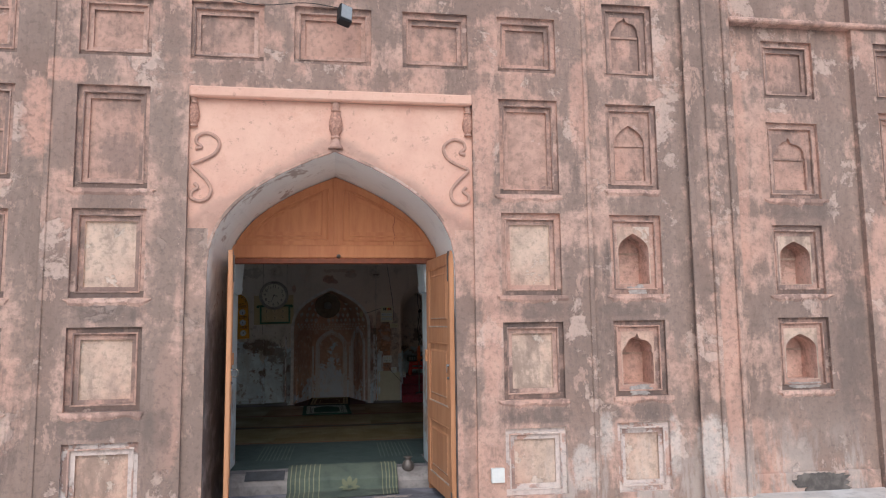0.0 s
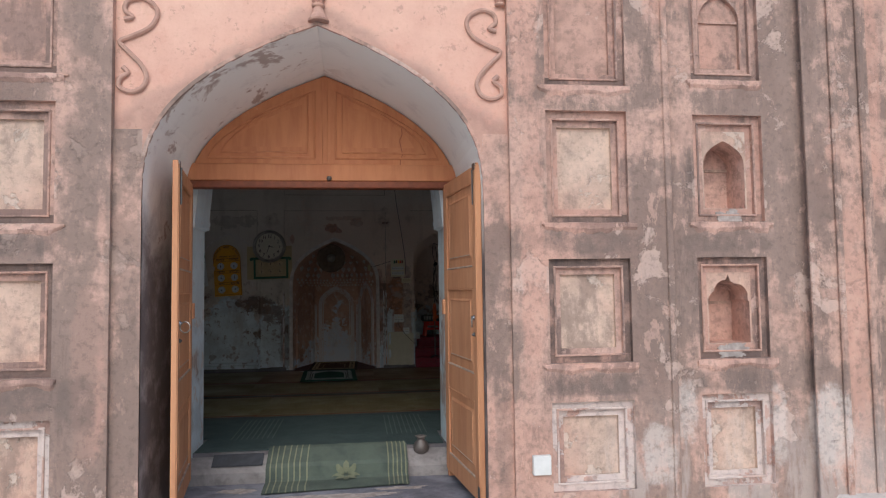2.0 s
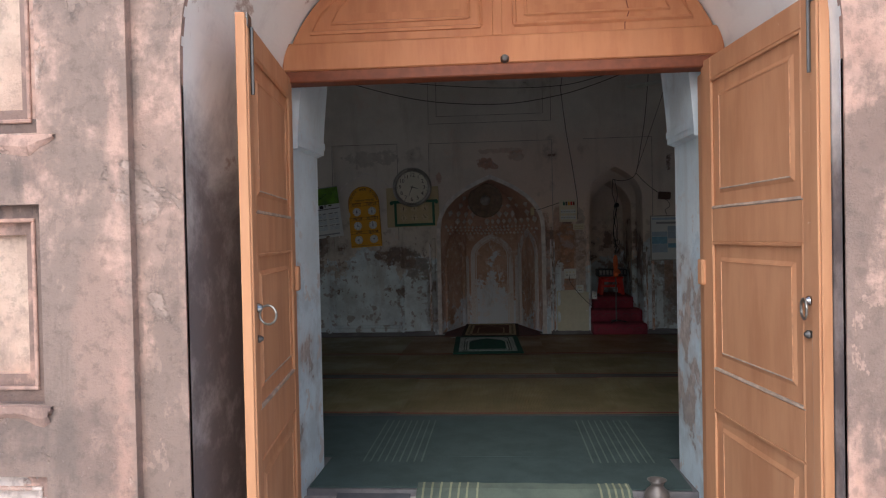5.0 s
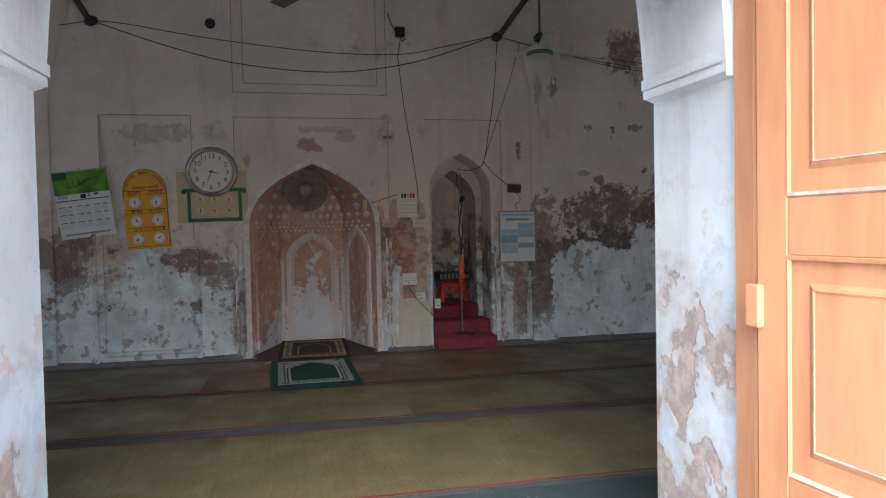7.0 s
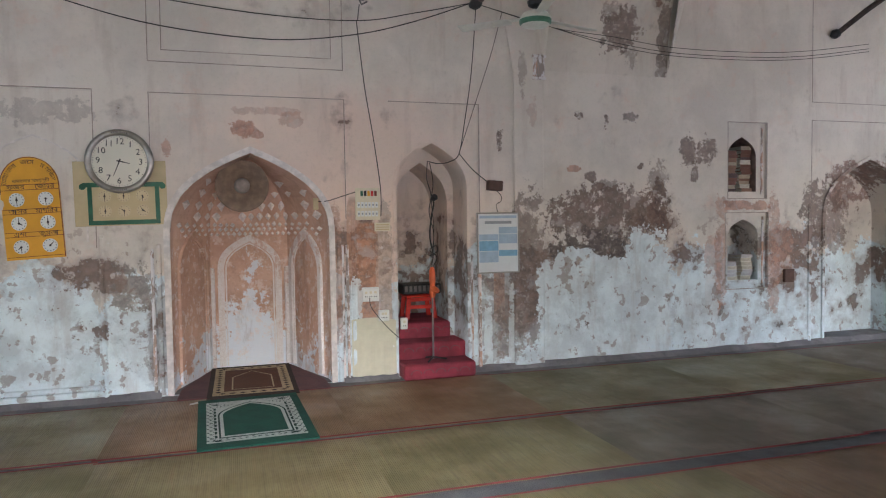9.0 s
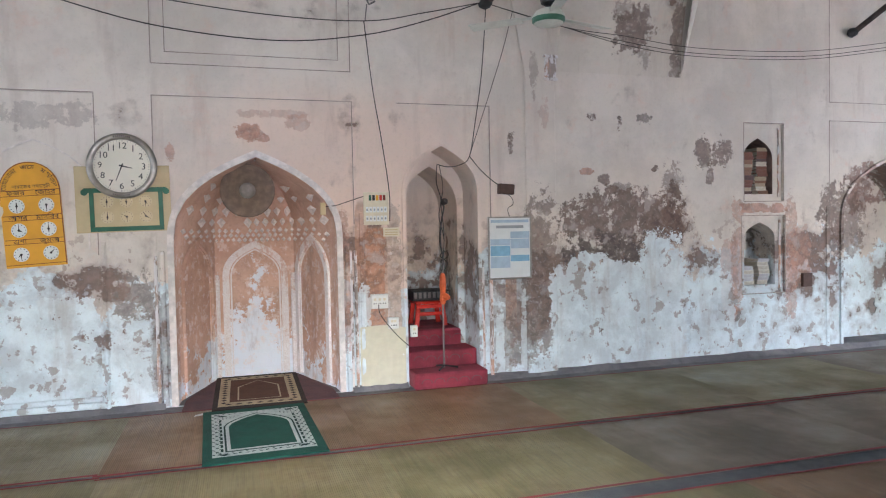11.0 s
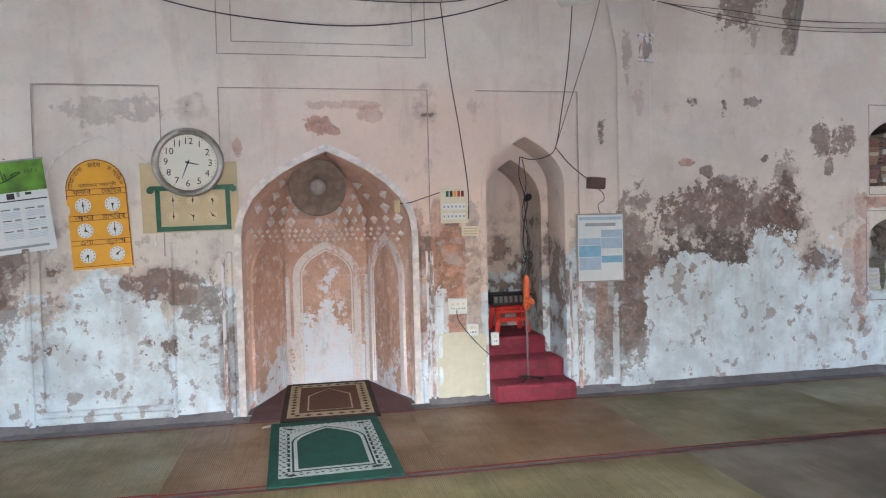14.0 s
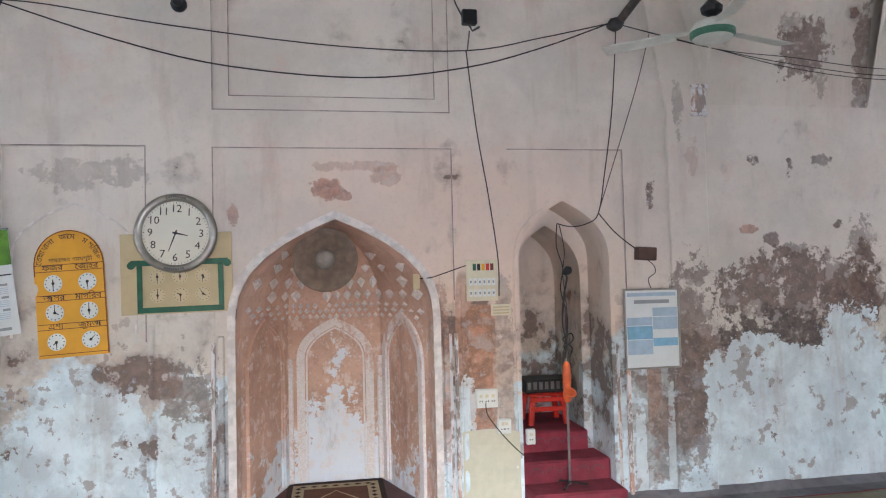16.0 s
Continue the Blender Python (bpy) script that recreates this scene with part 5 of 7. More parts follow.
for x, y, w, d, k in ((0.15, 6.06, 1.1, 0.14, 1), (0.62, 6.2, 0.42, 0.1, 2), (-0.5, 6.3, 0.3, 0.16, 3), (0.45, 5.93, 0.5, 0.09, 4), (-0.15, 5.93, 0.4, 0.08, 5)):
    floor_patch(x, y, w, d, "repair", k)


# ---- the doorway ----
def transom():
    t = thing("door_transom", (CX, 6.44, 1.97), "orange-painted wooden transom panel filling the head of the door arch", "transom")
    out = [(x - CX, z - 1.97) for x, z in arch(CX, 0.992, 1.72, 2.77, 16) if z > 2.0]
    out = [(-0.975, 0.0), *out, (0.975, 0.0)]
    part("board", slab(bmesh.new(), out[::-1], -0.02, 0.03), M["transom"], t)
    part("bottom_rail", boxed(-0.97, 0.97, -0.05, 0.05, -0.04, 0.012, 0.006), M["rail_dark"], t, "dark lower edge of the transom")
    part("rail", boxed(-0.97, 0.97, -0.038, -0.018, 0.012, 0.14, 0.008), M["transom"], t)
    part("mullion", boxed(-0.022, 0.022, -0.027, -0.018, 0.14, 0.78, 0.004), M["transom"], t)
    for s in (-1, 1):
        for o, r in ((0.0, 0.011), (0.05, 0.008)):
            b = bmesh.new()
            x0, z0, x1, h = 0.075 + o, 0.185 + o * 0.8, 0.84 - o * 1.9, 0.50 - o * 1.5
            ring = [(x0, z0), (x1, z0)]
            ring += [(x1 - (x1 - x0) * u, z0 + h * u ** 0.62) for u in (0.06, 0.15, 0.3, 0.5, 0.7, 0.85, 1.0)]
            pts = [(s * x, -0.021, z) for x, z in ring]
            tube(b, pts + pts[:1], r, 5)
            part("moulding", b, M["transom"], t)
        f = bmesh.new()
        inner_field = [(0.165, 0.265), (0.66, 0.265), (0.6, 0.36), (0.45, 0.46), (0.3, 0.53), (0.165, 0.58)]
        f.faces.new([f.verts.new((s * x, -0.0225, z)) for x, z in inner_field])
        part("field", f, M["transom"], t)
    part("crack", tube(bmesh.new(), [(0.56 + 0.012 * math.sin(i * 1.9), -0.021, 0.02 + 0.05 * i) for i in range(9)], 0.003, 4), M["rail_dark"], t, "dark crack in the paint")
    part("bolt", lathe(bmesh.new(), [(0.016, 0), (0.02, 0.006), (0.013, 0.03), (0.003, 0.034)], 10, m=Matrix.Translation((0.03, -0.04, 0.03)) @ FRONT), M["iron"], t, "iron stud")


transom()


def door_leaf(hinge, angle, face, label):
    """A leaf of three fielded panels; x runs from the hinge, face is the side that the ring pull sits on."""
    w, z0, z1, th = 0.905, -0.125, 1.955, 0.015
    t = thing("door_leaf", (hinge[0], hinge[1], 0), label, "door", "leaves of the door", (0, 0, angle))
    for x in (0.006, w - 0.1):
        part("stile", boxed(x, x + 0.1, -th, th, z0, z1, 0.004), M["door"], t)
    zs = ((z0, 0.0), (0.475, 0.645), (1.18, 1.32), (1.86, z1))
    for a, b in zs:
        part("rail", boxed(0.1062, w - 0.1002, -th + 0.001, th - 0.001, a, b, 0.004), M["door"], t)
    for a, b in ((0.0, 0.475), (0.645, 1.18), (1.32, 1.86)):
        p = bmesh.new()
        box(p, 0.1, w - 0.095, -0.004, 0.004, a - 0.005, b + 0.005)
        x0, x1 = 0.1, w - 0.1
        for s in (-1, 1):
            o1, o2 = 0.062, 0.074
            lo = [(x0 + o1, a + o1), (x1 - o1, a + o1), (x1 - o1, b - o1), (x0 + o1, b - o1)]
            hi = [(x0 + o2, a + o2), (x1 - o2, a + o2), (x1 - o2, b - o2), (x0 + o2, b - o2)]
            va = [p.verts.new((x, s * 0.0042, z)) for x, z in lo]
            vb = [p.verts.new((x, s * 0.010, z)) for x, z in hi]
            for i in range(4):
                p.faces.new((va[i], va[(i + 1) % 4], vb[(i + 1) % 4], vb[i]))
            p.faces.new(vb)
        pn = part("panel", p, M["door"], t)
        for s in (-1, 1):
            for o, r, y in ((0.004, 0.008, 0.009), (0.079, 0.0035, 0.0095)):
                c = [(x0 + o, a + o), (x1 - o, a + o), (x1 - o, b - o), (x0 + o, b - o)]
                for i in range(4):
                    (xa, za), (xb, zb) = c[i], c[(i + 1) % 4]
                    bar = tube(bmesh.new(), [(xa, s * y, za), (xb, s * y, zb)], r, 5)
                    worn = i == 0 or (o > 0.05 and i != 2)
                    part("moulding", bar, M["worn_white" if i == 0 else "worn_edge" if worn else "door"], pn)
    part("meeting_edge", boxed(w, w + 0.007, -th - 0.001, th + 0.001, z0 + 0.01, z1 + 0.01, 0.002), M["door"], t, "worn free edge of the leaf")
    part("astragal", boxed(w - 0.042, w - 0.001, face * (th - 0.002), face * (th + 0.007), z0 + 0.02, z1 - 0.01, 0.002), M["door"], t)
    part("worn_line", tube(bmesh.new(), [(w - 0.044, face * (th + 0.002), z0 + 0.03), (w - 0.044, face * (th + 0.002), 0.9)], 0.003, 5), M["worn_white"], t, "whitish line of worn paint")
    rg = lathe(bmesh.new(), [(0.016, 0), (0.016, 0.008), (0.008, 0.02)], 12, m=Matrix.Translation((w - 0.06, face * th, 1.0)) @ pose(0, 0, 0, -90 * face))
    ring = part("ring_plate", rg, M["steel"], t, "steel ring pull")
    swing = (0.35, 0.94) if face > 0 else (0.97, 0.25)
    pts = [(w - 0.06 + 0.032 * swing[0] * math.sin(a), face * (th + 0.016 + swing[1] * (0.032 * math.sin(a) + 0.024)), 0.975 + 0.032 * math.cos(a)) for a in np.linspace(0, 2 * math.pi, 19)]
    part("ring", tube(bmesh.new(), pts, 0.0042, 8), M["worn_steel"], ring)
    lk = lathe(bmesh.new(), [(0.012, 0), (0.014, 0.01), (0.005, 0.022)], 10, m=Matrix.Translation((w - 0.06, face * th, 0.895)) @ pose(0, 0, 0, -90 * face))
    part("latch_knob", lk, M["iron"], t, "small iron latch knob")
    part("hinge_block", box(bmesh.new(), -0.02, 0.03, face * th * 0.6, face * (th + 0.016), 0.995, 1.105, 0.005), M["door"], t, "orange-painted hinge block")
    part("bolt", tube(bmesh.new(), [(w - 0.03, face * (th + 0.014), z1 - 0.25), (w - 0.03, face * (th + 0.014), z1 - 0.03)], 0.006, 6), M["iron"], t, "iron tower bolt")
    part("corner_strap", boxed(w - 0.05, w + 0.008, face * (th + 0.007), face * (th + 0.010), z1 - 0.035, z1 + 0.008), M["iron"], t, "dark iron corner strap")
    part("corner_strap", boxed(w - 0.03, w + 0.009, face * (th + 0.007), face * (th + 0.010), z0 + 0.02, z0 + 0.10), M["iron"], t, "rusted iron corner strap")


M["worn_edge"] = plain("worn_orange_moulding", (224, 164, 120), 0.5, 0, 0.14, 30)
M["worn_white"] = plain("worn_whitish_paint", (200, 176, 156), 0.6, 0, 0.16, 24)
door_leaf((-0.852, 6.43), -82.4, 1, "open orange-painted wooden door leaf with fielded panels and ring")
door_leaf((0.985, 6.43), -84.0, -1, "open orange-painted wooden door leaf with chipped edge and a ring pull")


def door_post(x0, x1):
    t = thing("door_post", ((x0 + x1) / 2, 6.47, GZ), "orange-painted timber door post beside the open leaf", "door frame", "door posts")
    w = abs(x1 - x0) / 2
    part("post", boxed(-w, w, -0.015, 0.072, 0, 1.925 - GZ, 0.006), M["door"], t)


door_post(-0.94, -0.878)
door_post(0.99, 1.06)


# ---- plaster ornament of the facade ----
def finial(x, z0, s, base):
    t = thing("pinecone_finial", (x, 5.46, z0), "plaster pinecone finial on the pink spandrel", "ornament", "facade finials")
    b = bmesh.new()
    prof = [(0.028, 0.10), (0.032, 0.12), (0.05, 0.16), (0.058, 0.20), (0.054, 0.25), (0.038, 0.31), (0.028, 0.33)]
    lathe(b, [(r * s, h * s) for r, h in prof], 20)
    for v in b.verts:
        a = math.atan2(v.co.y, v.co.x)
        v.co.x *= 1 + 0.05 * math.sin(a * 10 + v.co.z * 90)
        v.co.y *= 0.8 + 0.05 * math.sin(a * 10 + v.co.z * 90)
    part("cone", b, M["cone"], t)
    for z in (0.09, 0.325):
        part("collar", lathe(bmesh.new(), [(0.034 * s, z * s), (0.042 * s, (z + 0.01) * s), (0.034 * s, (z + 0.022) * s)], 14), M["spandrel"], t)
    part("bud", lathe(bmesh.new(), [(0.026 * s, 0.345 * s), (0.036 * s, 0.38 * s), (0.026 * s, 0.43 * s), (0.006 * s, 0.475 * s)], 12), M["spandrel"], t)
    if base:
        part("foot", lathe(bmesh.new(), [(0.062 * s, 0.0), (0.066 * s, 0.012 * s), (0.04 * s, 0.05 * s), (0.028 * s, 0.09 * s)], 14), M["spandrel"], t)


M["cone"] = plain("rough_pink_plaster", (198, 152, 132), 0.9, 0, 0.2, 60)
finial(0.107, 2.80, 0.98, True)
finial(-1.03, 2.885, 0.82, False)
finial(1.225, 2.865, 0.82, False)

SCROLL = [(50, 258), (70, 252), (52, 235), (58, 210), (90, 200), (122, 218), (130, 245), (112, 278), (70, 302), (40, 318), (62, 345), (92, 378), (105, 410), (95, 438), (68, 450), (40, 438), (42, 415), (60, 400), (48, 385)]


def smooth_line(pts, k=4):
    out = []
    for i in range(len(pts) - 1):
        p0, p1, p2, p3 = (Vector(pts[max(0, min(len(pts) - 1, j))]) for j in (i - 1, i, i + 1, i + 2))
        for a in range(k):
            u = a / k
            out.append(0.5 * (2 * p1 + (p2 - p0) * u + (2 * p0 - 5 * p1 + 4 * p2 - p3) * u * u + (3 * p1 - p0 - 3 * p2 + p3) * u ** 3))
    return out + [Vector(pts[-1])]


def scroll(x, side):
    t = thing("plaster_scroll", (x, 5.465, 2.35), "raised plaster scroll painted pink beside the door arch", "ornament", "facade scrolls")
    pts = [(side * (u - 35) / 97 * 0.225, -0.004, (450 - v) / 250 * 0.56) for u, v in SCROLL]
    part("scroll", tube(bmesh.new(), smooth_line(pts), 0.015, 7), M["spandrel"], t)


scroll(-1.045, 1)
scroll(1.235, -1)


def floodlight():
    t = thing("floodlight", (0.15, FY, 3.97), "small black floodlight bracketed to the facade", "floodlight")
    b = boxed(-0.055, 0.055, -0.04, 0.04, -0.19, 0.0, 0.01)
    bmesh.ops.transform(b, matrix=pose(0.03, -0.11, -0.01, -24, 12, 20), verts=b.verts)
    part("housing", b, M["black"], t)
    g = boxed(-0.045, 0.045, -0.046, -0.041, -0.175, -0.02)
    bmesh.ops.transform(g, matrix=pose(0.03, -0.11, -0.01, -24, 12, 20), verts=g.verts)
    part("glass", g, M["paper_grey"], t)
    part("bracket", tube(bmesh.new(), [(0, 0, 0.02), (0, -0.05, 0.03), (0.02, -0.1, -0.02)], 0.008, 6), M["iron"], t)


floodlight()


def cable(name, pts, r, label, k=5):
    base = Vector(pts[0])
    t = thing(name, base, label, "cable")
    part("wire", tube(bmesh.new(), smooth_line([Vector(p) - base for p in pts], k), r, 5), M["cable"], t)
    return t


cable("cable", [(-1.1, 5.39, 4.15), (-0.6, 5.37, 3.98), (-0.15, 5.38, 4.02), (0.13, 5.4, 4.0)], 0.004, "thin dark cable hung along the facade")


def outlet(name, x, y, z, w, h, label, n=1):
    t = thing(name, (x, y, z), label, "switch box")
    part("box", boxed(-w / 2, w / 2, -0.035, 0, -h / 2, h / 2, 0.004), M["white_plastic"], t)
    for i in range(n):
        u = (i - (n - 1) / 2) * w * 0.28
        part("rocker", boxed(u - 0.01, u + 0.01, -0.041, -0.0355, 0.008, 0.028, 0.001), M["cream_plastic"], t)
        for s in (-1, 1):
            part("pin_hole", boxed(u + s * 0.008 - 0.003, u + s * 0.008 + 0.003, -0.0365, -0.0355, -0.022, -0.012), M["ink"], t)
    return t


outlet("switch_box", 1.415, FY, 0.125, 0.11, 0.115, "white plastic switch box screwed to the pink facade", 0)


# ---- entrance floor ----
def runner():
    t = thing("door_runner", (0.17, 6.3, 0), "grey-green plastic runner mat with cream stripes draped over the door sill", "mat")
    prof = [(6.17, -0.187), (6.28, -0.184), (6.43, -0.180), (6.458, -0.165), (6.468, -0.09), (6.495, -0.066), (6.65, 0.004), (6.70, 0.014)]

    def strip(u0, u1, lift, n=1):
        b = bmesh.new()
        for (ya, za), (yb, zb) in zip(prof, prof[1:]):
            for i in range(n):
                ua, ub = u0 + (u1 - u0) * i / n, u0 + (u1 - u0) * (i + 1) / n
                def at(u, y, z):
                    skew = 0.09 * u * max(0, (6.47 - y) / 0.28)
                    return (-0.5 + u * 1.02 + 0.012 * noise.noise(Vector((y * 9, u * 3, 0))), y - 6.3 + skew, z + lift + 0.008 * abs(noise.noise(Vector((u * 7, y * 6, 2)))))
                lo = [at(ua, ya, za), at(ub, ya, za), at(ub, yb, zb), at(ua, yb, zb)]
                quad(b, *lo)
                quad(b, *[(x, y, z - 0.005) for x, y, z in lo][::-1])
        return b
    part("mat", strip(0, 1, 0.006, 24), M["runner"], t)
    for k in (0.03, 0.07, 0.11, 0.155, 0.195, 0.235, 0.285, 0.86, 0.895, 0.925, 0.955, 0.985):
        part("stripe", strip(k - 0.005, k + 0.005, 0.008), M["runner_fig"], t)
    def along(s):
        """The place at that length up the runner, just over its face."""
        for (ya, za), (yb, zb) in zip(prof, prof[1:]):
            d = math.hypot(yb - ya, zb - za)
            if s <= d:
                ny, nz = -(zb - za) / d, (yb - ya) / d
                return (ya + (yb - ya) * s / d + ny * 0.02 - 6.3, za + (zb - za) * s / d + nz * 0.02)
            s -= d

    f = bmesh.new()
    for i in range(8):
        a = i * math.pi / 4
        rows = [(0.02 + 0.0125 * j, 0.022 * math.sin(math.pi * (0.06 + 0.88 * j / 6))) for j in range(7)]
        for (ua, va), (ub, vb) in zip(rows, rows[1:]):
            quad(f, *[(0.07 + 1.05 * (u * math.cos(a) - v * math.sin(a)), *along(0.30 + 1.05 * (u * math.sin(a) + v * math.cos(a)))) for u, v in ((ua, va), (ub, vb), (ub, -vb), (ua, -va))])
    part("flower", f, M["runner_flower"], t, "pale woven flower")


runner()


def pot():
    t = thing("water_pot", (0.80, 6.61, -0.055), "dark metal water pot on the door sill", "pot")
    part("body", lathe(bmesh.new(), [(0.035, 0), (0.055, 0.02), (0.06, 0.05), (0.05, 0.08), (0.028, 0.1), (0.03, 0.115), (0.046, 0.13), (0.043, 0.13), (0.025, 0.112), (0.02, 0.1)], 18), M["brass"], t, "", True)


pot()
# a dark damp patch on the sill, built as a thin slab
dm = thing("doormat", (-0.52, 6.575, -0.052), "dark damp patch on the sill, built as a thin slab", "mat")
dmb = boxed(-0.2, 0.16, -0.06, 0.07, 0.006, 0.014, 0.003)
bmesh.ops.transform(dmb, matrix=pose(0, 0, 0, 28), verts=dmb.verts)
part("mat", dmb, M["damp_grey"], dm)
ym = thing("yard_mat", (0.2, 5.55, GZ + 0.008), "worn faded blue mat on the porch floor", "mat")
part("mat", boxed(-0.58, 0.46, -0.32, 0.24, 0.001, 0.012, 0.004), M["blue_mat"], ym)


def green_carpet():
    t = thing("entrance_carpet", (0.1, 7.4, 0), "dark green carpet with pale figures inside the door", "carpet")
    part("carpet", boxed(-4.4, 4.4, -0.25, 0.62, -0.001, 0.007, 0.002), M["green_carpet"], t)
    part("carpet_tongue", boxed(-0.97, 0.88, -0.725, -0.251, -0.001, 0.007, 0.002), M["green_carpet"], t)
    for cx in (-3.1, -1.9, -0.62, 0.62, 1.9, 3.1):
        for i in range(9):
            x = cx - 0.16 + i * 0.04
            f = bmesh.new()
            quad(f, (x, -0.35, 0.0085), (x + 0.009, -0.35, 0.0085), (x + 0.009, 0.5, 0.0085), (x, 0.5, 0.0085))
            part("stripe", f, M["carpet_fig"], t)


green_carpet()


# ---- prayer hall: things on the wall ----
def lettering(name, words, size, x, y, z, material, parent, spin=0.0):
    """Flat letters on a wall, facing -y, centred on x, z."""
    cu = bpy.data.curves.new(name, "FONT")
    cu.body, cu.size, cu.align_x, cu.align_y, cu.extrude = words, size, "CENTER", "CENTER", 0.0006
    cu.resolution_u = 2
    tmp = new("letters", cu)
    bpy.context.view_layer.update()
    me = bpy.data.meshes.new_from_object(tmp.evaluated_get(bpy.context.evaluated_depsgraph_get()))
    bpy.data.objects.remove(tmp)
    bpy.data.curves.remove(cu)
    me.transform(Matrix.Translation((x, y, z)) @ Matrix.Rotation(radians(spin), 4, "Y") @ FRONT)
    me.materials.clear()
    me.materials.append(material)
    ob = new(name, me)
    ob.parent = parent
    return ob


def hand(angle, length, w, y, tail=0.02):
    """A clock hand pointing at that many degrees past twelve."""
    a = radians(angle)
    d, n = (math.sin(a), math.cos(a)), (math.cos(a), -math.sin(a))
    pts = [(-d[0] * tail + n[0] * w, -d[1] * tail + n[1] * w), (d[0] * length + n[0] * w * 0.4, d[1] * length + n[1] * w * 0.4), (d[0] * length - n[0] * w * 0.4, d[1] * length - n[1] * w * 0.4), (-d[0] * tail - n[0] * w, -d[1] * tail - n[1] * w)]
    return slab(bmesh.new(), pts, y, y + 0.0012)


def wall_clock():
    t = thing("wall_clock", (-0.997, QY - 0.012, 1.869), "round silver-rimmed wall clock with cream dial and black numerals", "clock", "", (0, 2, 0))
    R = 0.247
    rim = lathe(bmesh.new(), [(R - 0.01, 0.0), (R, 0.012), (R, 0.03), (R - 0.012, 0.048), (R - 0.03, 0.05), (R - 0.046, 0.036), (R - 0.05, 0.02)], 48, m=FRONT)
    part("rim", rim, M["silver"], t, "silver plastic rim", True)
    part("dial", disc(bmesh.new(), 0, 0, R - 0.045, -0.01, -0.026, 40), M["dial"], t, "cream dial")
    for i in range(1, 13):
        a = radians(30 * i)
        lettering("numeral", str(i), 0.068, 0.152 * math.sin(a), -0.0268, 0.152 * math.cos(a), M["ink"], t)
    ti = bmesh.new()
    for i in range(60):
        a = radians(6 * i)
        c, s = math.sin(a), math.cos(a)
        w, r0, r1 = (0.002 if i % 5 == 0 else 0.0009), 0.184, 0.194
        quad(ti, (c * r0 + s * w, -0.0272, s * r0 - c * w), (c * r1 + s * w, -0.0272, s * r1 - c * w), (c * r1 - s * w, -0.0272, s * r1 + c * w), (c * r0 - s * w, -0.0272, s * r0 + c * w))
    part("minute_marks", ti, M["ink"], t)
    part("hour_hand", hand(101, 0.075, 0.006, -0.031), M["ink"], t)
    part("minute_hand", hand(199, 0.12, 0.005, -0.034), M["ink"], t)
    part("hub", disc(bmesh.new(), 0, 0, 0.008, -0.027, -0.037, 12), M["ink"], t)
    for a in (0, 180):
        b = bmesh.new()
        for i in range(9):
            u = radians(a - 14 + 3.5 * i)
            box(b, 0.222 * math.sin(u) - 0.005, 0.222 * math.sin(u) + 0.005, -0.053, -0.046, 0.222 * math.cos(u) - 0.006, 0.222 * math.cos(u) + 0.006)
        part("rim_mark", b, M["iron"], t, "dark mark on the rim")


wall_clock()


def mini_dial(x, z, r, y, h, m, parent, plate_mat, mark):
    d = part("dial", disc(bmesh.new(), x, z, r, y, y - 0.003, 24), plate_mat, parent)
    b = bmesh.new()
    for i in range(12):
        a = radians(30 * i)
        box(b, x + r * 0.82 * math.sin(a) - r * 0.06, x + r * 0.82 * math.sin(a) + r * 0.06, y - 0.0045, y - 0.0032, z + r * 0.82 * math.cos(a) - r * 0.06, z + r * 0.82 * math.cos(a) + r * 0.06)
    part("hour_marks", b, mark, d)
    for ang, le, w in ((h, 0.5, 0.10), (m, 0.74, 0.07)):
        b = hand(ang, r * le, r * w, y - 0.0065, r * 0.1)
        bmesh.ops.translate(b, vec=(x, 0, z), verts=b.verts)
        part("hand", b, M["ink"], d)
    part("hub", disc(bmesh.new(), x, z, r * 0.16, y - 0.003, y - 0.008, 10), M["ink"], d)


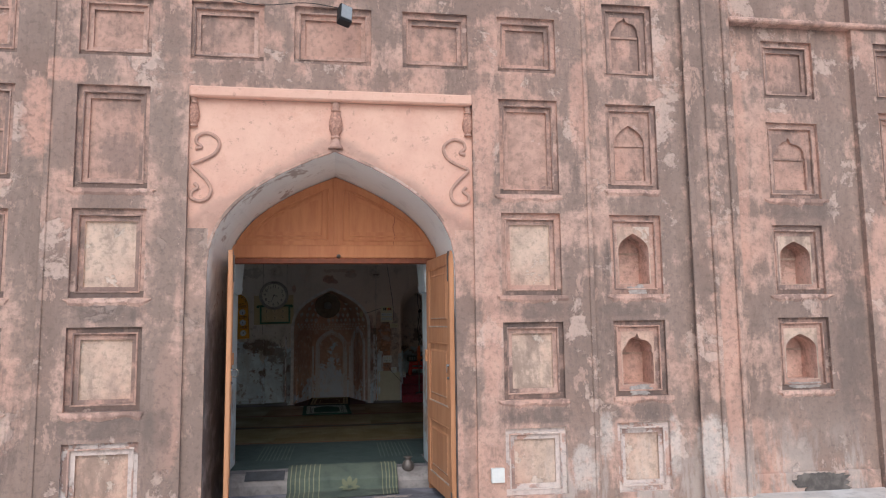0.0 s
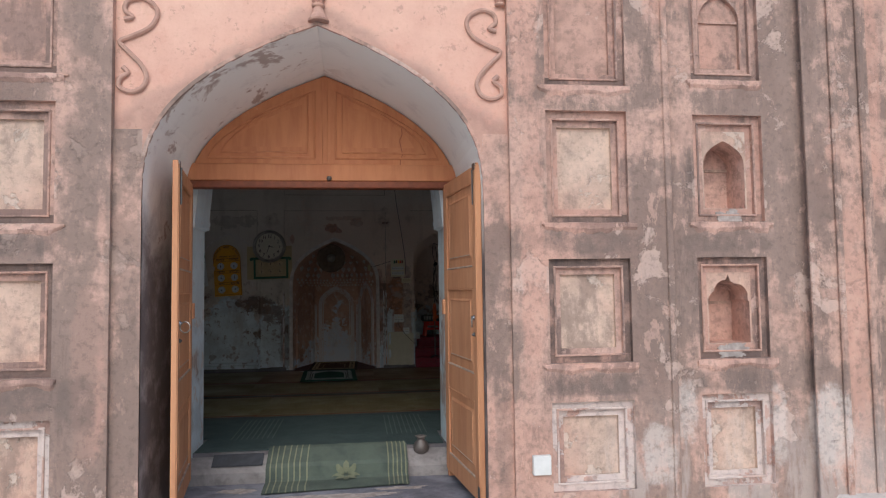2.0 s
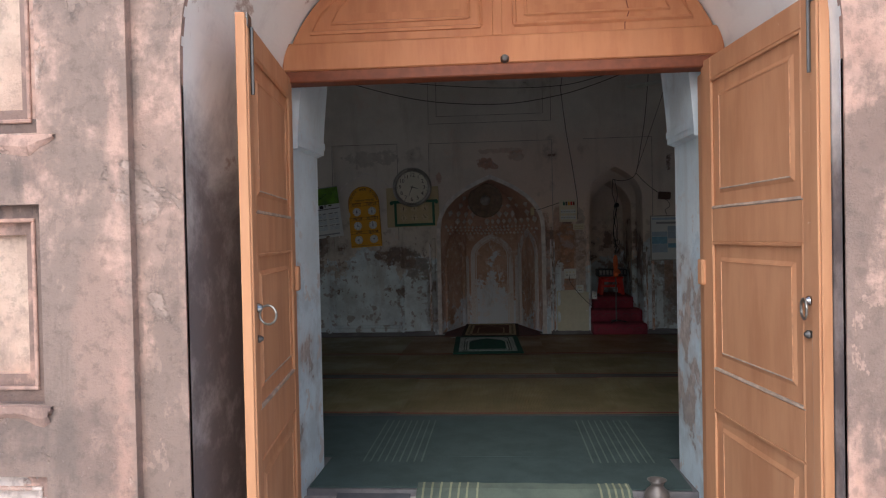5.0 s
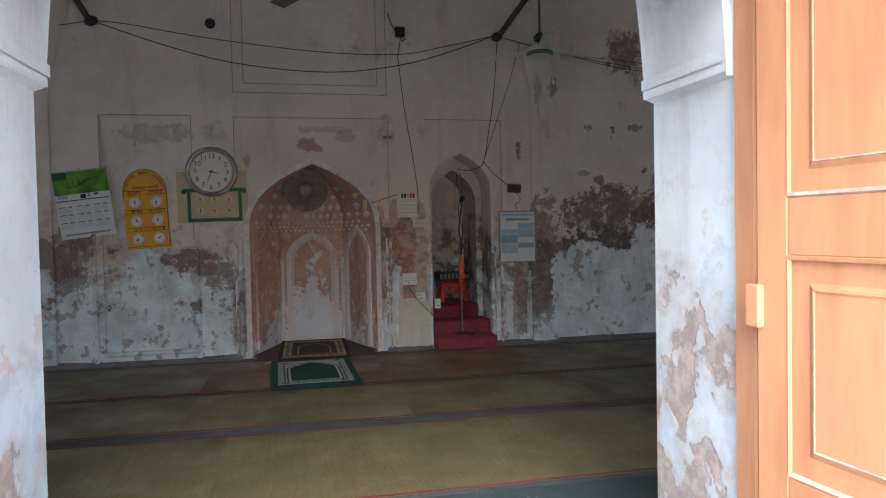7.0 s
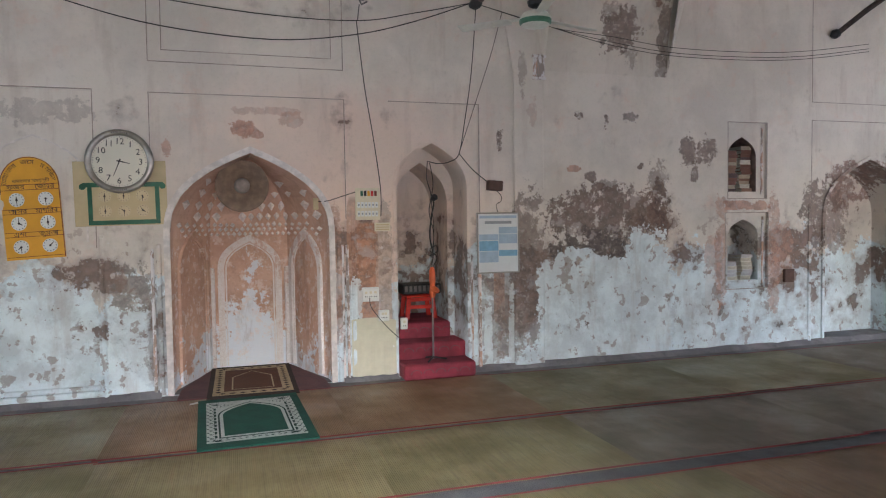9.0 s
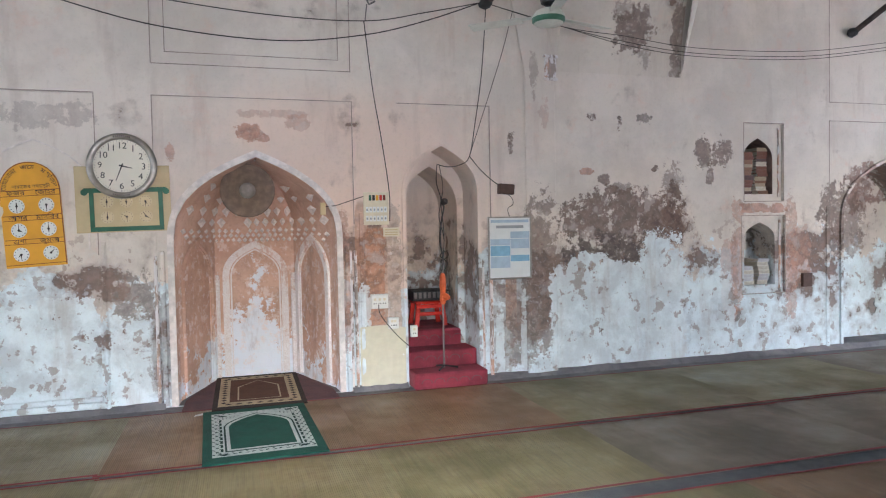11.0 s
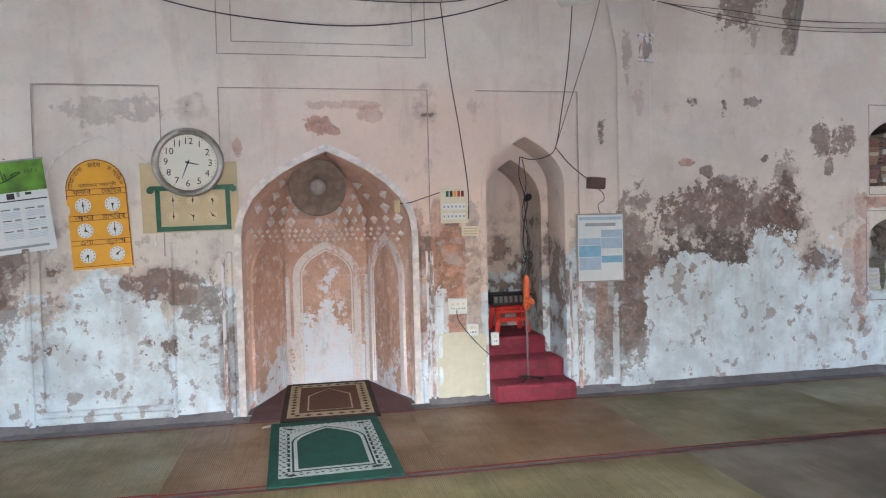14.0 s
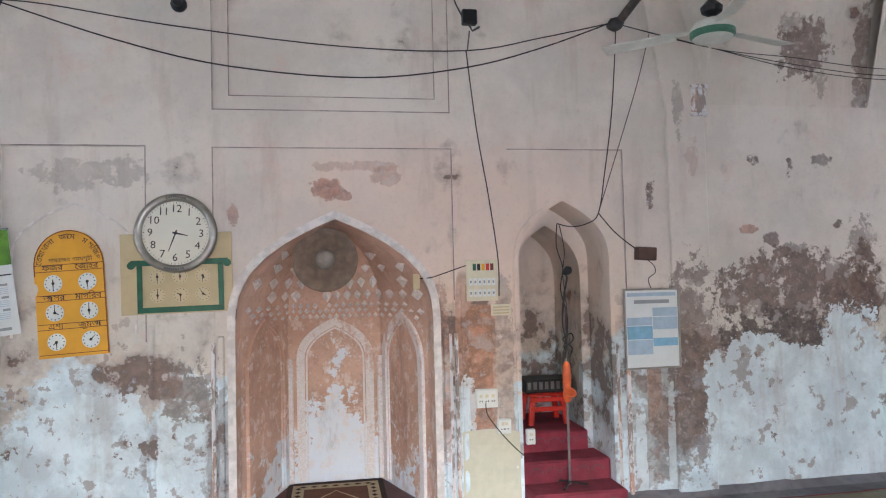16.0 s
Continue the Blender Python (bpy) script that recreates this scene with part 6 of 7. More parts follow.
def prayer_board():
    t = thing("prayer_time_board", (-1.60, QY + 0.026, 1.128), "yellow arch-topped board with six small prayer-time dials", "notice board", "", (0, -3.2, 0))
    w = 0.2
    out = [(-w, 0.0), (w, 0.0), (w, 0.56)] + [(w * math.cos(a), 0.56 + 0.215 * math.sin(a)) for a in np.linspace(0.1, math.pi - 0.1, 16)] + [(-w, 0.56), (-w, 0.46), (-w + 0.014, 0.45), (-w + 0.018, 0.42), (-w + 0.006, 0.385), (-w, 0.38)]
    part("board", slab(bmesh.new(), out[::-1], -0.012, 0.0), M["yellow"], t)
    e = bmesh.new()
    arc = [(w * math.cos(a) * 0.985, -0.0135, 0.56 + 0.21 * math.sin(a)) for a in np.linspace(0.05, math.pi - 0.05, 20)]
    tube(e, [(w - 0.003, -0.0135, 0.006), *arc, (-w + 0.003, -0.0135, 0.5)], 0.0032, 4)
    part("border", e, M["red_ink"], t, "dark red painted border")
    for z in (0.02, 0.172, 0.205, 0.345, 0.38, 0.525, 0.565):
        part("line", boxed(-w + 0.006, w - 0.006, -0.0132, -0.0118, z - 0.002, z + 0.002), M["red_ink"], t)
    names = (("ফজর", "েজাহর"), ("আসর", "মাগিরব"), ("এশা", "জুমআ"))
    hm = (((0, 180), (185, 180)), ((120, 0), (180, 0)), ((230, 180), (45, 45)))
    for r in range(3):
        for c in range(2):
            x = (-0.095, 0.1)[c]
            zc = 0.452 - 0.178 * r
            mini_dial(x, zc, 0.052, -0.0122, *hm[r][c], t, M["paper"], M["ink"])
            lettering("word", names[r][c], 0.05, x, -0.0126, (0.546, 0.363, 0.19)[r], M["ink"], t)
    title = ["েতা", "হা", "খা", "না", "", "জা", "েম", "", "ম", "স", "িজ", "দ"]
    for i, ch in enumerate(title):
        a = radians(168 - i * 14.2)
        if ch:
            lettering("letter", ch, 0.046, 0.168 * math.cos(a), -0.0126, 0.562 + 0.172 * math.sin(a), M["ink"], t, 90 - math.degrees(a))
    lettering("word", "নামােজর সময়সূচী", 0.034, 0.01, -0.0126, 0.592, M["ink"], t)


prayer_board()


def green_board():
    t = thing("framed_time_chart", (-0.99, QY - 0.001, 1.372), "beige chart with green frame and six faint dials", "notice board", "", (0, -1.0, 0))
    part("backing", boxed(-0.335, 0.33, -0.008, 0, 0.0, 0.5, 0.002), M["board"], t)
    b = bmesh.new()
    for x0, x1, z0, z1 in ((-0.24, 0.275, 0.008, 0.042), (-0.24, -0.208, 0.0422, 0.30), (0.243, 0.275, 0.0422, 0.30), (-0.275, 0.305, 0.30, 0.335)):
        box(b, x0, x1, -0.0135, -0.0082, z0, z1, 0.002)
    for x in (-0.272, 0.3):
        disc(b, x, 0.305, 0.024, -0.0084, -0.0142, 14)
    part("frame", b, M["board_green"], t, "green painted frame")
    for i in range(3):
        for j in range(2):
            mini_dial(-0.12 + 0.135 * i, 0.115 + 0.115 * j, 0.046, -0.0084, (180, 300, 120, 0, 180, 150)[i + 3 * j], (0, 180, 330, 180, 0, 180)[i + 3 * j], t, M["chart_dial"], M["shade_mark_brown"])


green_board()


def calendar(name, x, z, w, h, head, spin, label, header_mat, rows=4, bars=True, y=QY - 0.002):
    """A sheet calendar hung from its top edge; x, z is the top middle."""
    t = thing(name, (x, y, z), label, "calendar", "", (0, spin, 0))
    n = 8
    sh = bmesh.new()
    for i in range(n):
        za, zb = -h * i / n, -h * (i + 1) / n
        ya, yb = -0.004 - 0.01 * math.sin(math.pi * i / n) ** 2, -0.004 - 0.01 * math.sin(math.pi * (i + 1) / n) ** 2
        quad(sh, (-w / 2, ya, za), (w / 2, ya, za), (w / 2, yb, zb), (-w / 2, yb, zb))
        quad(sh, (-w / 2, ya + 0.002, za), (w / 2, ya + 0.002, za), (w / 2, yb + 0.002, zb), (-w / 2, yb + 0.002, zb))
    part("sheet", sh, M["paper"], t)

    def on(x0, x1, z0, z1, m, nm, lab="", d=0.0155):
        part(nm, boxed(x0, x1, -d, -d + 0.001, z0, z1), m, t, lab)
    on(-w / 2, w / 2, -head, -0.004, header_mat, "header", "printed header picture")
    part("hanging_strip", boxed(-w / 2, w / 2, -0.018, -0.002, -0.004, 0.006, 0.001), M["paper_grey"], t)
    part("nail", disc(bmesh.new(), 0, 0.02, 0.005, -0.0, -0.012, 8), M["iron"], t)
    return t, on


# big calendar with a green head
t, on = calendar("wall_calendar", -2.206, 1.882, 0.485, 0.635, 0.215, 6.7 * -1, "sheet calendar with a green calligraphy header, hung askew", M["cal_green"])
for x0, x1, z0, z1 in ((-0.24, -0.08, -0.212, -0.16), (-0.24, -0.12, -0.07, -0.004), (0.12, 0.24, -0.212, -0.15)):
    on(x0, x1, z0, z1, M["cal_dark"] if x0 < 0 and z1 > -0.1 else M["cal_green"], "tint", "", 0.0162)
pts = smooth_line([(-0.12, -0.0175, -0.15), (-0.03, -0.0175, -0.14), (0.04, -0.0175, -0.11), (0.09, -0.0175, -0.085), (0.06, -0.0175, -0.08), (0.03, -0.0175, -0.10)])
part("stroke", tube(bmesh.new(), pts, 0.004, 5), M["cal_dark"], t, "dark brush stroke")
for x, zl in ((-0.06, 0.06), (-0.02, 0.07), (0.0, 0.05)):
    part("stroke", tube(bmesh.new(), [(x, -0.0175, -0.13), (x - 0.012, -0.0175, -0.13 + zl)], 0.0035, 5), M["cal_dark"], t)
for x in (0.12, 0.14, 0.16, 0.19):
    part("stroke", tube(bmesh.new(), [(x, -0.0175, -0.09), (x + 0.008, -0.0175, -0.065)], 0.0022, 5), M["cal_dark"], t)
lettering("year", "2020", 0.045, -0.18, -0.0165, -0.236, M["ink"], t)
on(-0.02, 0.03, -0.262, -0.222, M["ink"], "writing")
on(0.045, 0.065, -0.25, -0.216, M["paper_grey"], "writing")
on(0.10, 0.14, -0.24, -0.222, M["cal_dark"], "writing")
on(-0.235, 0.235, -0.278, -0.270, M["ink"], "rule")
for r in range(3):
    for c in range(3):
        x0 = -0.225 + c * 0.155
        z0 = -0.335 - r * 0.075
        on(x0, x0 + 0.06, z0, z0 + 0.006, M["ink"], "writing")
        on(x0 + 0.08, x0 + 0.12, z0 - 0.004, z0 + 0.01, M["paper_grey"], "writing")
        for k in range(4):
            on(x0, x0 + 0.12, z0 - 0.018 - 0.011 * k, z0 - 0.015 - 0.011 * k, M["paper_ltblue"], "print")
on(-0.20, 0.20, -0.605, -0.588, M["paper_grey"], "writing")

# second sheet calendar further along the wall
t, on = calendar("wall_calendar", -3.065, 1.755, 0.47, 0.795, 0.02, 0.5, "white sheet calendar with a small picture and ruled lines", M["paper_grey"], y=QY - 0.05)
on(0.05, 0.16, -0.24, -0.13, M["orange"], "picture", "small orange picture")
for r in range(6):
    on(-0.2, 0.21, -0.31 - r * 0.078, -0.306 - r * 0.078, M["ink"], "rule")

# small date block by the niche
t = thing("date_calendar", (0.948, QY - 0.002, 1.39), "small cream date calendar of printed squares hung on a nail", "calendar")
part("card", boxed(-0.108, 0.108, -0.01, 0, 0, 0.275, 0.002), M["cream_plastic"], t)
for c, col in enumerate(("board_green", "ink", "yellow", "red_plastic", "red_ink")):
    part("figure", boxed(-0.062 + c * 0.03, -0.04 + c * 0.03, -0.0125, -0.0102, 0.205, 0.25), M[col], t)
for r in range(2):
    for c in range(6):
        part("date_square", boxed(-0.09 + c * 0.031, -0.066 + c * 0.031, -0.0125, -0.0102, 0.03 + r * 0.075, 0.078 + r * 0.075), M["paper"], t)
        part("figure", boxed(-0.084 + c * 0.031, -0.072 + c * 0.031, -0.0135, -0.0126, 0.045 + r * 0.075, 0.062 + r * 0.075), M["paper_grey"], t)
t = thing("paper_slip", (1.075, QY - 0.002, 1.29), "small printed paper slip pasted on the wall", "notice")
part("slip", boxed(-0.07, 0.07, -0.004, 0, 0, 0.075, 0.001), M["cream_plastic"], t)
for r in range(3):
    part("print", boxed(-0.055, 0.055, -0.0052, -0.0042, 0.012 + r * 0.02, 0.02 + r * 0.02), M["board"], t)


def poster():
    t = thing("framed_poster", (2.14, QY - 0.03, 0.889), "framed chart with pale blue and grey blocks, hung on the wall", "poster", "", (0, 0, 0))
    w, h = 0.205, 0.553
    part("sheet", boxed(-w, w, -0.012, 0, 0, h), M["paper"], t)
    for x0, x1, z0, z1 in ((-w, w, 0, 0.012), (-w, w, h - 0.012, h), (-w, -w + 0.012, 0.012, h - 0.012), (w - 0.012, w, 0.012, h - 0.012)):
        part("frame", boxed(x0, x1, -0.02, -0.002, z0, z1, 0.002), M["silver"], t, "thin metal frame")
    def blk(x0, x1, z0, z1, m):
        part("print", boxed(x0, x1, -0.0135, -0.0122, z0, z1), M[m], t)
    blk(-0.18, 0.18, 0.50, 0.525, "paper_ltblue")
    blk(-0.13, 0.13, 0.45, 0.475, "paper_grey")
    for x0, x1, z0, z1, m in ((-0.185, 0.0, 0.36, 0.42, "paper"), (0.005, 0.185, 0.36, 0.42, "paper_ltblue"), (-0.185, 0.0, 0.30, 0.355, "paper_ltblue"), (0.005, 0.185, 0.27, 0.355, "paper_ltblue"), (-0.185, 0.0, 0.205, 0.295, "paper_blue"), (0.005, 0.185, 0.215, 0.265, "paper"), (0.005, 0.185, 0.155, 0.21, "paper_blue"), (-0.185, 0.0, 0.1, 0.2, "paper_ltblue"), (0.005, 0.185, 0.06, 0.15, "paper")):
        blk(x0, x1, z0, z1, m)


poster()
s1 = outlet("switch_box", 0.956, QY, 0.745, 0.146, 0.122, "white plastic double switch and socket box on the wall", 3)
s2 = outlet("switch_box", 1.071, QY, 0.555, 0.092, 0.096, "small white socket box below the switch box", 2)
outlet("switch_box", 1.25, QY - 0.002, 0.475, 0.06, 0.1, "small white socket box at the pulpit niche edge", 1)
outlet("switch_box", 5.435, QY - 0.0, 0.745, 0.12, 0.14, "dirty old socket box on the wall", 0).children[0].data.materials[0] = M["brown_box"]


def wall_mat():
    t = thing("hung_cloth", (0.985, QY - 0.003, 0.03), "cream woven cloth pinned to the wall near the floor", "cloth")
    b = bmesh.new()
    n = 10
    for i in range(n):
        for j in range(n):
            def p(i, j):
                u, v = i / n, j / n
                return (-0.195 + 0.39 * u + 0.012 * v * math.sin(3 * u), -0.006 - 0.008 * math.sin(u * 9) ** 2 * (1 - v) - 0.004 * math.sin(v * 14), 0.5 * v + 0.02 * math.sin(u * math.pi) * v - 0.02 * u * v)
            quad(b, p(i, j), p(i + 1, j), p(i + 1, j + 1), p(i, j + 1))
    part("cloth", b, M["mat_cream"], t, "", True)
    for x, z in ((-0.17, 0.24), (0.17, 0.25)):
        part("pin", disc(bmesh.new(), x, z, 0.008, -0.014, -0.022, 8), M["white_plastic"], t)


wall_mat()
t = thing("junction_box", (2.112, QY, 1.685), "old brown wooden junction box on the wall", "junction box", "", (0, 4, 0))
part("box", boxed(-0.07, 0.07, -0.07, 0, -0.045, 0.045, 0.006), M["brown_box"], t)


def horn():
    t = thing("horn_loudspeaker", (-0.085, QY + 0.30, 1.70), "brown round horn loudspeaker hung in the head of the prayer niche", "loudspeaker", "", (6, 0, 0))
    part("horn", lathe(bmesh.new(), [(0.05, -0.12), (0.07, -0.06), (0.13, 0.0), (0.215, 0.05), (0.222, 0.062), (0.215, 0.066), (0.14, 0.02), (0.085, -0.005)], 36, m=FRONT), M["horn"], t, "", True)
    part("core", lathe(bmesh.new(), [(0.06, -0.01), (0.066, 0.03), (0.05, 0.05), (0.02, 0.056)], 24, m=FRONT), M["horn_grey"], t, "grey centre of the horn", True)
    part("bracket", tube(bmesh.new(), [(0, 0.12, 0.0), (0, 0.16, 0.12), (0.02, 0.05, 0.2)], 0.01, 6), M["iron"], t)


horn()
t = thing("wire_clip_box", (0.505, QY + 0.02, 1.53), "small yellowish connector box in the prayer niche edge", "connector")
part("box", boxed(-0.022, 0.022, -0.03, 0.0, -0.05, 0.05, 0.004), M["board"], t)


# ---- pulpit niche ----
def pulpit():
    t = thing("pulpit_steps", (PX, 11.84, 0), "three pulpit steps covered in worn red carpet", "steps")
    rise = ((-0.0, 0.30, 0.135, 0.325), (0.26, 0.56, 0.28, 0.318), (0.52, 1.2, 0.425, 0.258))
    for y0, y1, z, hw in rise:
        b = bmesh.new()
        box(b, -hw, hw, y0, y1, 0.0, z, 0.015)
        for v in b.verts:
            v.co.z += 0.006 * noise.noise(v.co * 6 + Vector((y0 * 9, 0, 0)))
        part("step", b, M["red_carpet"], t)
    for y, z in ((-0.002, 0.055), (0.258, 0.2), (0.518, 0.34)):
        b = bmesh.new()
        for k in range(5):
            cx = -0.22 + k * 0.11
            tube(b, [(cx + 0.045 * math.cos(a), y, z + 0.035 * math.sin(a)) for a in np.linspace(0, math.pi, 9)], 0.004, 4)
        part("carpet_pattern", b, M["maroon"], t, "darker woven arcs")


pulpit()


def stool():
    t = thing("plastic_stool", (1.55, 12.66, 0.43), "red plastic stool on the top pulpit step", "stool")
    part("seat", boxed(-0.15, 0.15, -0.13, 0.13, 0.21, 0.235, 0.01), M["red_plastic"], t)
    for sx in (-1, 1):
        for sy in (-1, 1):
            b = bmesh.new()
            box(b, -0.022, 0.022, -0.012, 0.012, 0, 0.215, 0.004)
            bmesh.ops.transform(b, matrix=Matrix.Translation((sx * 0.14, sy * 0.12, 0)) @ Matrix.Shear("XY", 4, (-sx * 0.12, -sy * 0.1)), verts=b.verts)
            part("leg", b, M["red_plastic"], t)
    for z in (0.1, 0.17):
        part("apron", boxed(-0.135, 0.135, -0.128, -0.115, z, z + 0.035, 0.004), M["red_plastic"], t)
    a = thing("amplifier", (1.56, 12.66, 0.666), "black amplifier box on the red stool", "amplifier")
    part("case", boxed(-0.19, 0.19, -0.13, 0.13, 0.004, 0.1, 0.01), M["black"], a)
    for k in range(8):
        part("vent_rib", boxed(-0.17 + k * 0.045, -0.145 + k * 0.045, -0.135, -0.1302, 0.03, 0.085), M["iron"], a)


stool()


def mic_stand():
    t = thing("microphone_stand", (1.51, 12.0, 0.135), "thin microphone stand wrapped in orange tape before the pulpit", "microphone stand")
    part("pole", tube(bmesh.new(), [(0, 0, 0.01), (0.0, 0.01, 0.85)], 0.009, 8), M["iron"], t)
    for a in (-10, 112, 232):
        c, s = math.cos(radians(a)), math.sin(radians(a))
        part("foot", tube(bmesh.new(), [(0, 0, 0.03), (0.12 * c, 0.12 * s, 0.008)], 0.008, 6), M["black"], t)
    part("tape", lathe(bmesh.new(), [(0.02, 0.56), (0.03, 0.6), (0.024, 0.66), (0.03, 0.72), (0.026, 0.80), (0.014, 0.83)], 12), M["orange"], t, "orange plastic wrapped round the pole")
    part("knot", lathe(bmesh.new(), [(0.015, -0.02), (0.04, 0.0), (0.045, 0.02), (0.012, 0.04)], 10, m=pose(0.01, -0.02, 0.62, 30, 20, 0)), M["orange"], t)
    neck = smooth_line([(0, 0.01, 0.85), (0.01, 0.0, 0.95), (-0.02, -0.01, 1.1), (0.0, 0.0, 1.28), (0.02, -0.01, 1.4), (-0.01, 0, 1.43)])
    part("gooseneck", tube(bmesh.new(), neck, 0.007, 6), M["cable"], t)
    part("microphone", lathe(bmesh.new(), [(0.012, -0.03), (0.026, -0.01), (0.03, 0.02), (0.02, 0.035)], 12, m=pose(0.02, -0.01, 1.44, 60, 30, 0)), M["black"], t)
    b = tube(bmesh.new(), smooth_line([(0.02, 0.01, 0.85), (0.045, 0, 0.92), (-0.02, 0, 0.98), (0.04, 0, 1.02), (0.05, 0, 0.97), (-0.02, 0.0, 0.93)]), 0.005, 5)
    part("cord_tangle", b, M["cable"], t)


mic_stand()

# ---- cables, lamp and fans ----
WY = QY - 0.04
cable("hanging_cable", [(-2.047, WY, 3.30), (-1.731, WY, 3.28), (-1.015, WY, 3.177), (0.029, WY, 3.078), (0.873, WY, 3.075), (1.4, WY, 3.18), (1.9, WY, 3.30)], 0.0042, "dark cable slung across the prayer wall")
cable("hanging_cable", [(-2.047, WY, 3.30), (-1.346, WY, 3.076), (-0.679, WY, 2.929), (0.17, WY, 2.874), (0.87, WY, 2.96), (1.4, WY, 3.11), (1.9, WY, 3.30)], 0.0048, "thicker dark cable sagging across the prayer wall")
cable("hanging_cable", [(-3.2, WY, 3.15), (-2.6, WY, 3.2), (-2.047, WY, 3.30)], 0.0036, "dark cable slung along the wall")
for dz in (0.0, 0.05, -0.03):
    cable("hanging_cable", [(1.95, WY, 3.30), (2.659, WY - 0.06, 3.125), (3.28, WY - 0.06, 3.03 + dz), (4.06, WY - 0.06, 2.965 + dz), (5.3, WY - 0.06, 3.0 + dz), (6.4, WY - 0.06, 3.15 + dz)], 0.0030, "dark cable slung along the side bay")
cable("hanging_cable", [(0.873, WY, 3.075), (0.932, WY, 2.534), (1.0, WY, 2.1), (1.06, QY - 0.02, 1.67), (1.062, QY - 0.012, 1.42)], 0.0042, "dark cable dropping to the date calendar")
cable("hanging_cable", [(1.95, WY, 3.28), (1.9, WY, 2.7), (1.83, WY, 2.25), (1.775, WY, 1.97), (1.70, QY + 0.0, 1.90), (1.6, QY + 0.04, 1.885), (1.515, QY + 0.08, 1.91)], 0.0042, "dark cable dropping into the pulpit niche")
cable("hanging_cable", [(2.2, WY, 3.25), (2.1, WY, 2.9), (1.98, WY, 2.55), (1.82, WY, 2.1), (1.775, WY, 1.97)], 0.0030, "thin cable dropping to the pulpit niche")
cable("hanging_cable", [(1.515, QY + 0.08, 1.91), (1.5, QY + 0.06, 1.75), (1.53, QY + 0.03, 1.6), (1.5, QY + 0.0, 1.45), (1.53, 12.0, 1.25), (1.5, 12.0, 1.05)], 0.0042, "tangled dark cable hanging over the microphone stand")
cable("hanging_cable", [(1.54, QY + 0.1, 1.9), (1.57, QY + 0.1, 1.72), (1.54, QY + 0.06, 1.55), (1.56, QY + 0.06, 1.3), (1.54, QY + 0.04, 1.0)], 0.0036, "thin cable hanging in the pulpit niche")
cable("hanging_cable", [(1.775, WY, 1.97), (1.88, QY - 0.015, 1.86), (1.97, QY - 0.015, 1.78), (2.05, QY - 0.02, 1.72)], 0.0042, "dark cable running to the junction box")
cable("hanging_cable", [(2.12, QY - 0.05, 1.64), (2.16, QY - 0.06, 1.60), (2.17, QY - 0.05, 1.55), (2.12, QY - 0.05, 1.51), (2.14, QY - 0.04, 1.445)], 0.0030, "dark cable looped down to the framed poster")
cable("hanging_cable", [(0.505, QY + 0.01, 1.55), (0.6, QY - 0.02, 1.555), (0.7, QY - 0.015, 1.585), (0.84, QY - 0.012, 1.63)], 0.0036, "dark cable from the prayer niche to the date calendar")
cable("hanging_cable", [(0.945, QY - 0.04, 0.72), (0.955, QY - 0.045, 0.64), (1.04, QY - 0.04, 0.52), (1.13, QY - 0.03, 0.42), (1.215, QY - 0.02, 0.34)], 0.0036, "dark cable hanging from the switch box")


def wall_lamp(x, z):
    t = thing("bulkhead_lamp", (x, QY + 0.012, z), "small dark square lamp fitting on the upper wall", "lamp")
    part("housing", boxed(-0.05, 0.05, -0.06, 0.0, -0.05, 0.05, 0.006), M["black"], t)
    part("bracket", tube(bmesh.new(), [(0.0, -0.03, -0.05), (0.02, -0.03, -0.09), (0.07, -0.03, -0.06)], 0.008, 6), M["iron"], t)
    part("lead", tube(bmesh.new(), smooth_line([(-0.04, -0.02, 0.0), (-0.09, -0.02, 0.1), (-0.12, -0.02, 0.2)]), 0.005, 5), M["cable"], t)
    part("stem", tube(bmesh.new(), [(0.0, -0.03, -0.09), (-0.02, -0.04, -0.23)], 0.005, 5), M["iron"], t)


wall_lamp(0.905, 3.31)
t = thing("round_wall_socket", (-0.972, QY, 3.325), "dark round lamp socket on the upper wall", "lamp socket")
part("socket", lathe(bmesh.new(), [(0.05, 0), (0.05, 0.02), (0.03, 0.04), (0.026, 0.06)], 16, m=FRONT), M["black"], t)


def wall_bar(x, dx):
    t = thing("iron_bracket", (x, QY, 3.30), "rusty iron bar leaning from the wall with cables tied", "bracket", "iron brackets")
    part("bar", tube(bmesh.new(), [(0, 0.0, -0.02), (dx * 0.35, -0.25, 0.2), (dx, -0.9, 0.62)], 0.03, 8), M["iron_rust"], t)
    part("wrap", lathe(bmesh.new(), [(0.02, -0.06), (0.05, -0.02), (0.045, 0.03), (0.02, 0.06)], 10, m=pose(0, -0.03, 0, 0, 70, 0)), M["cable"], t, "wrapped cable ends")


M["iron_rust"] = plain("rusty_iron", (96, 82, 76), 0.8, 0.3, 0.2)
wall_bar(1.95, 0.42)
wall_bar(-2.05, -0.3)
wall_bar(6.02, 0.5)


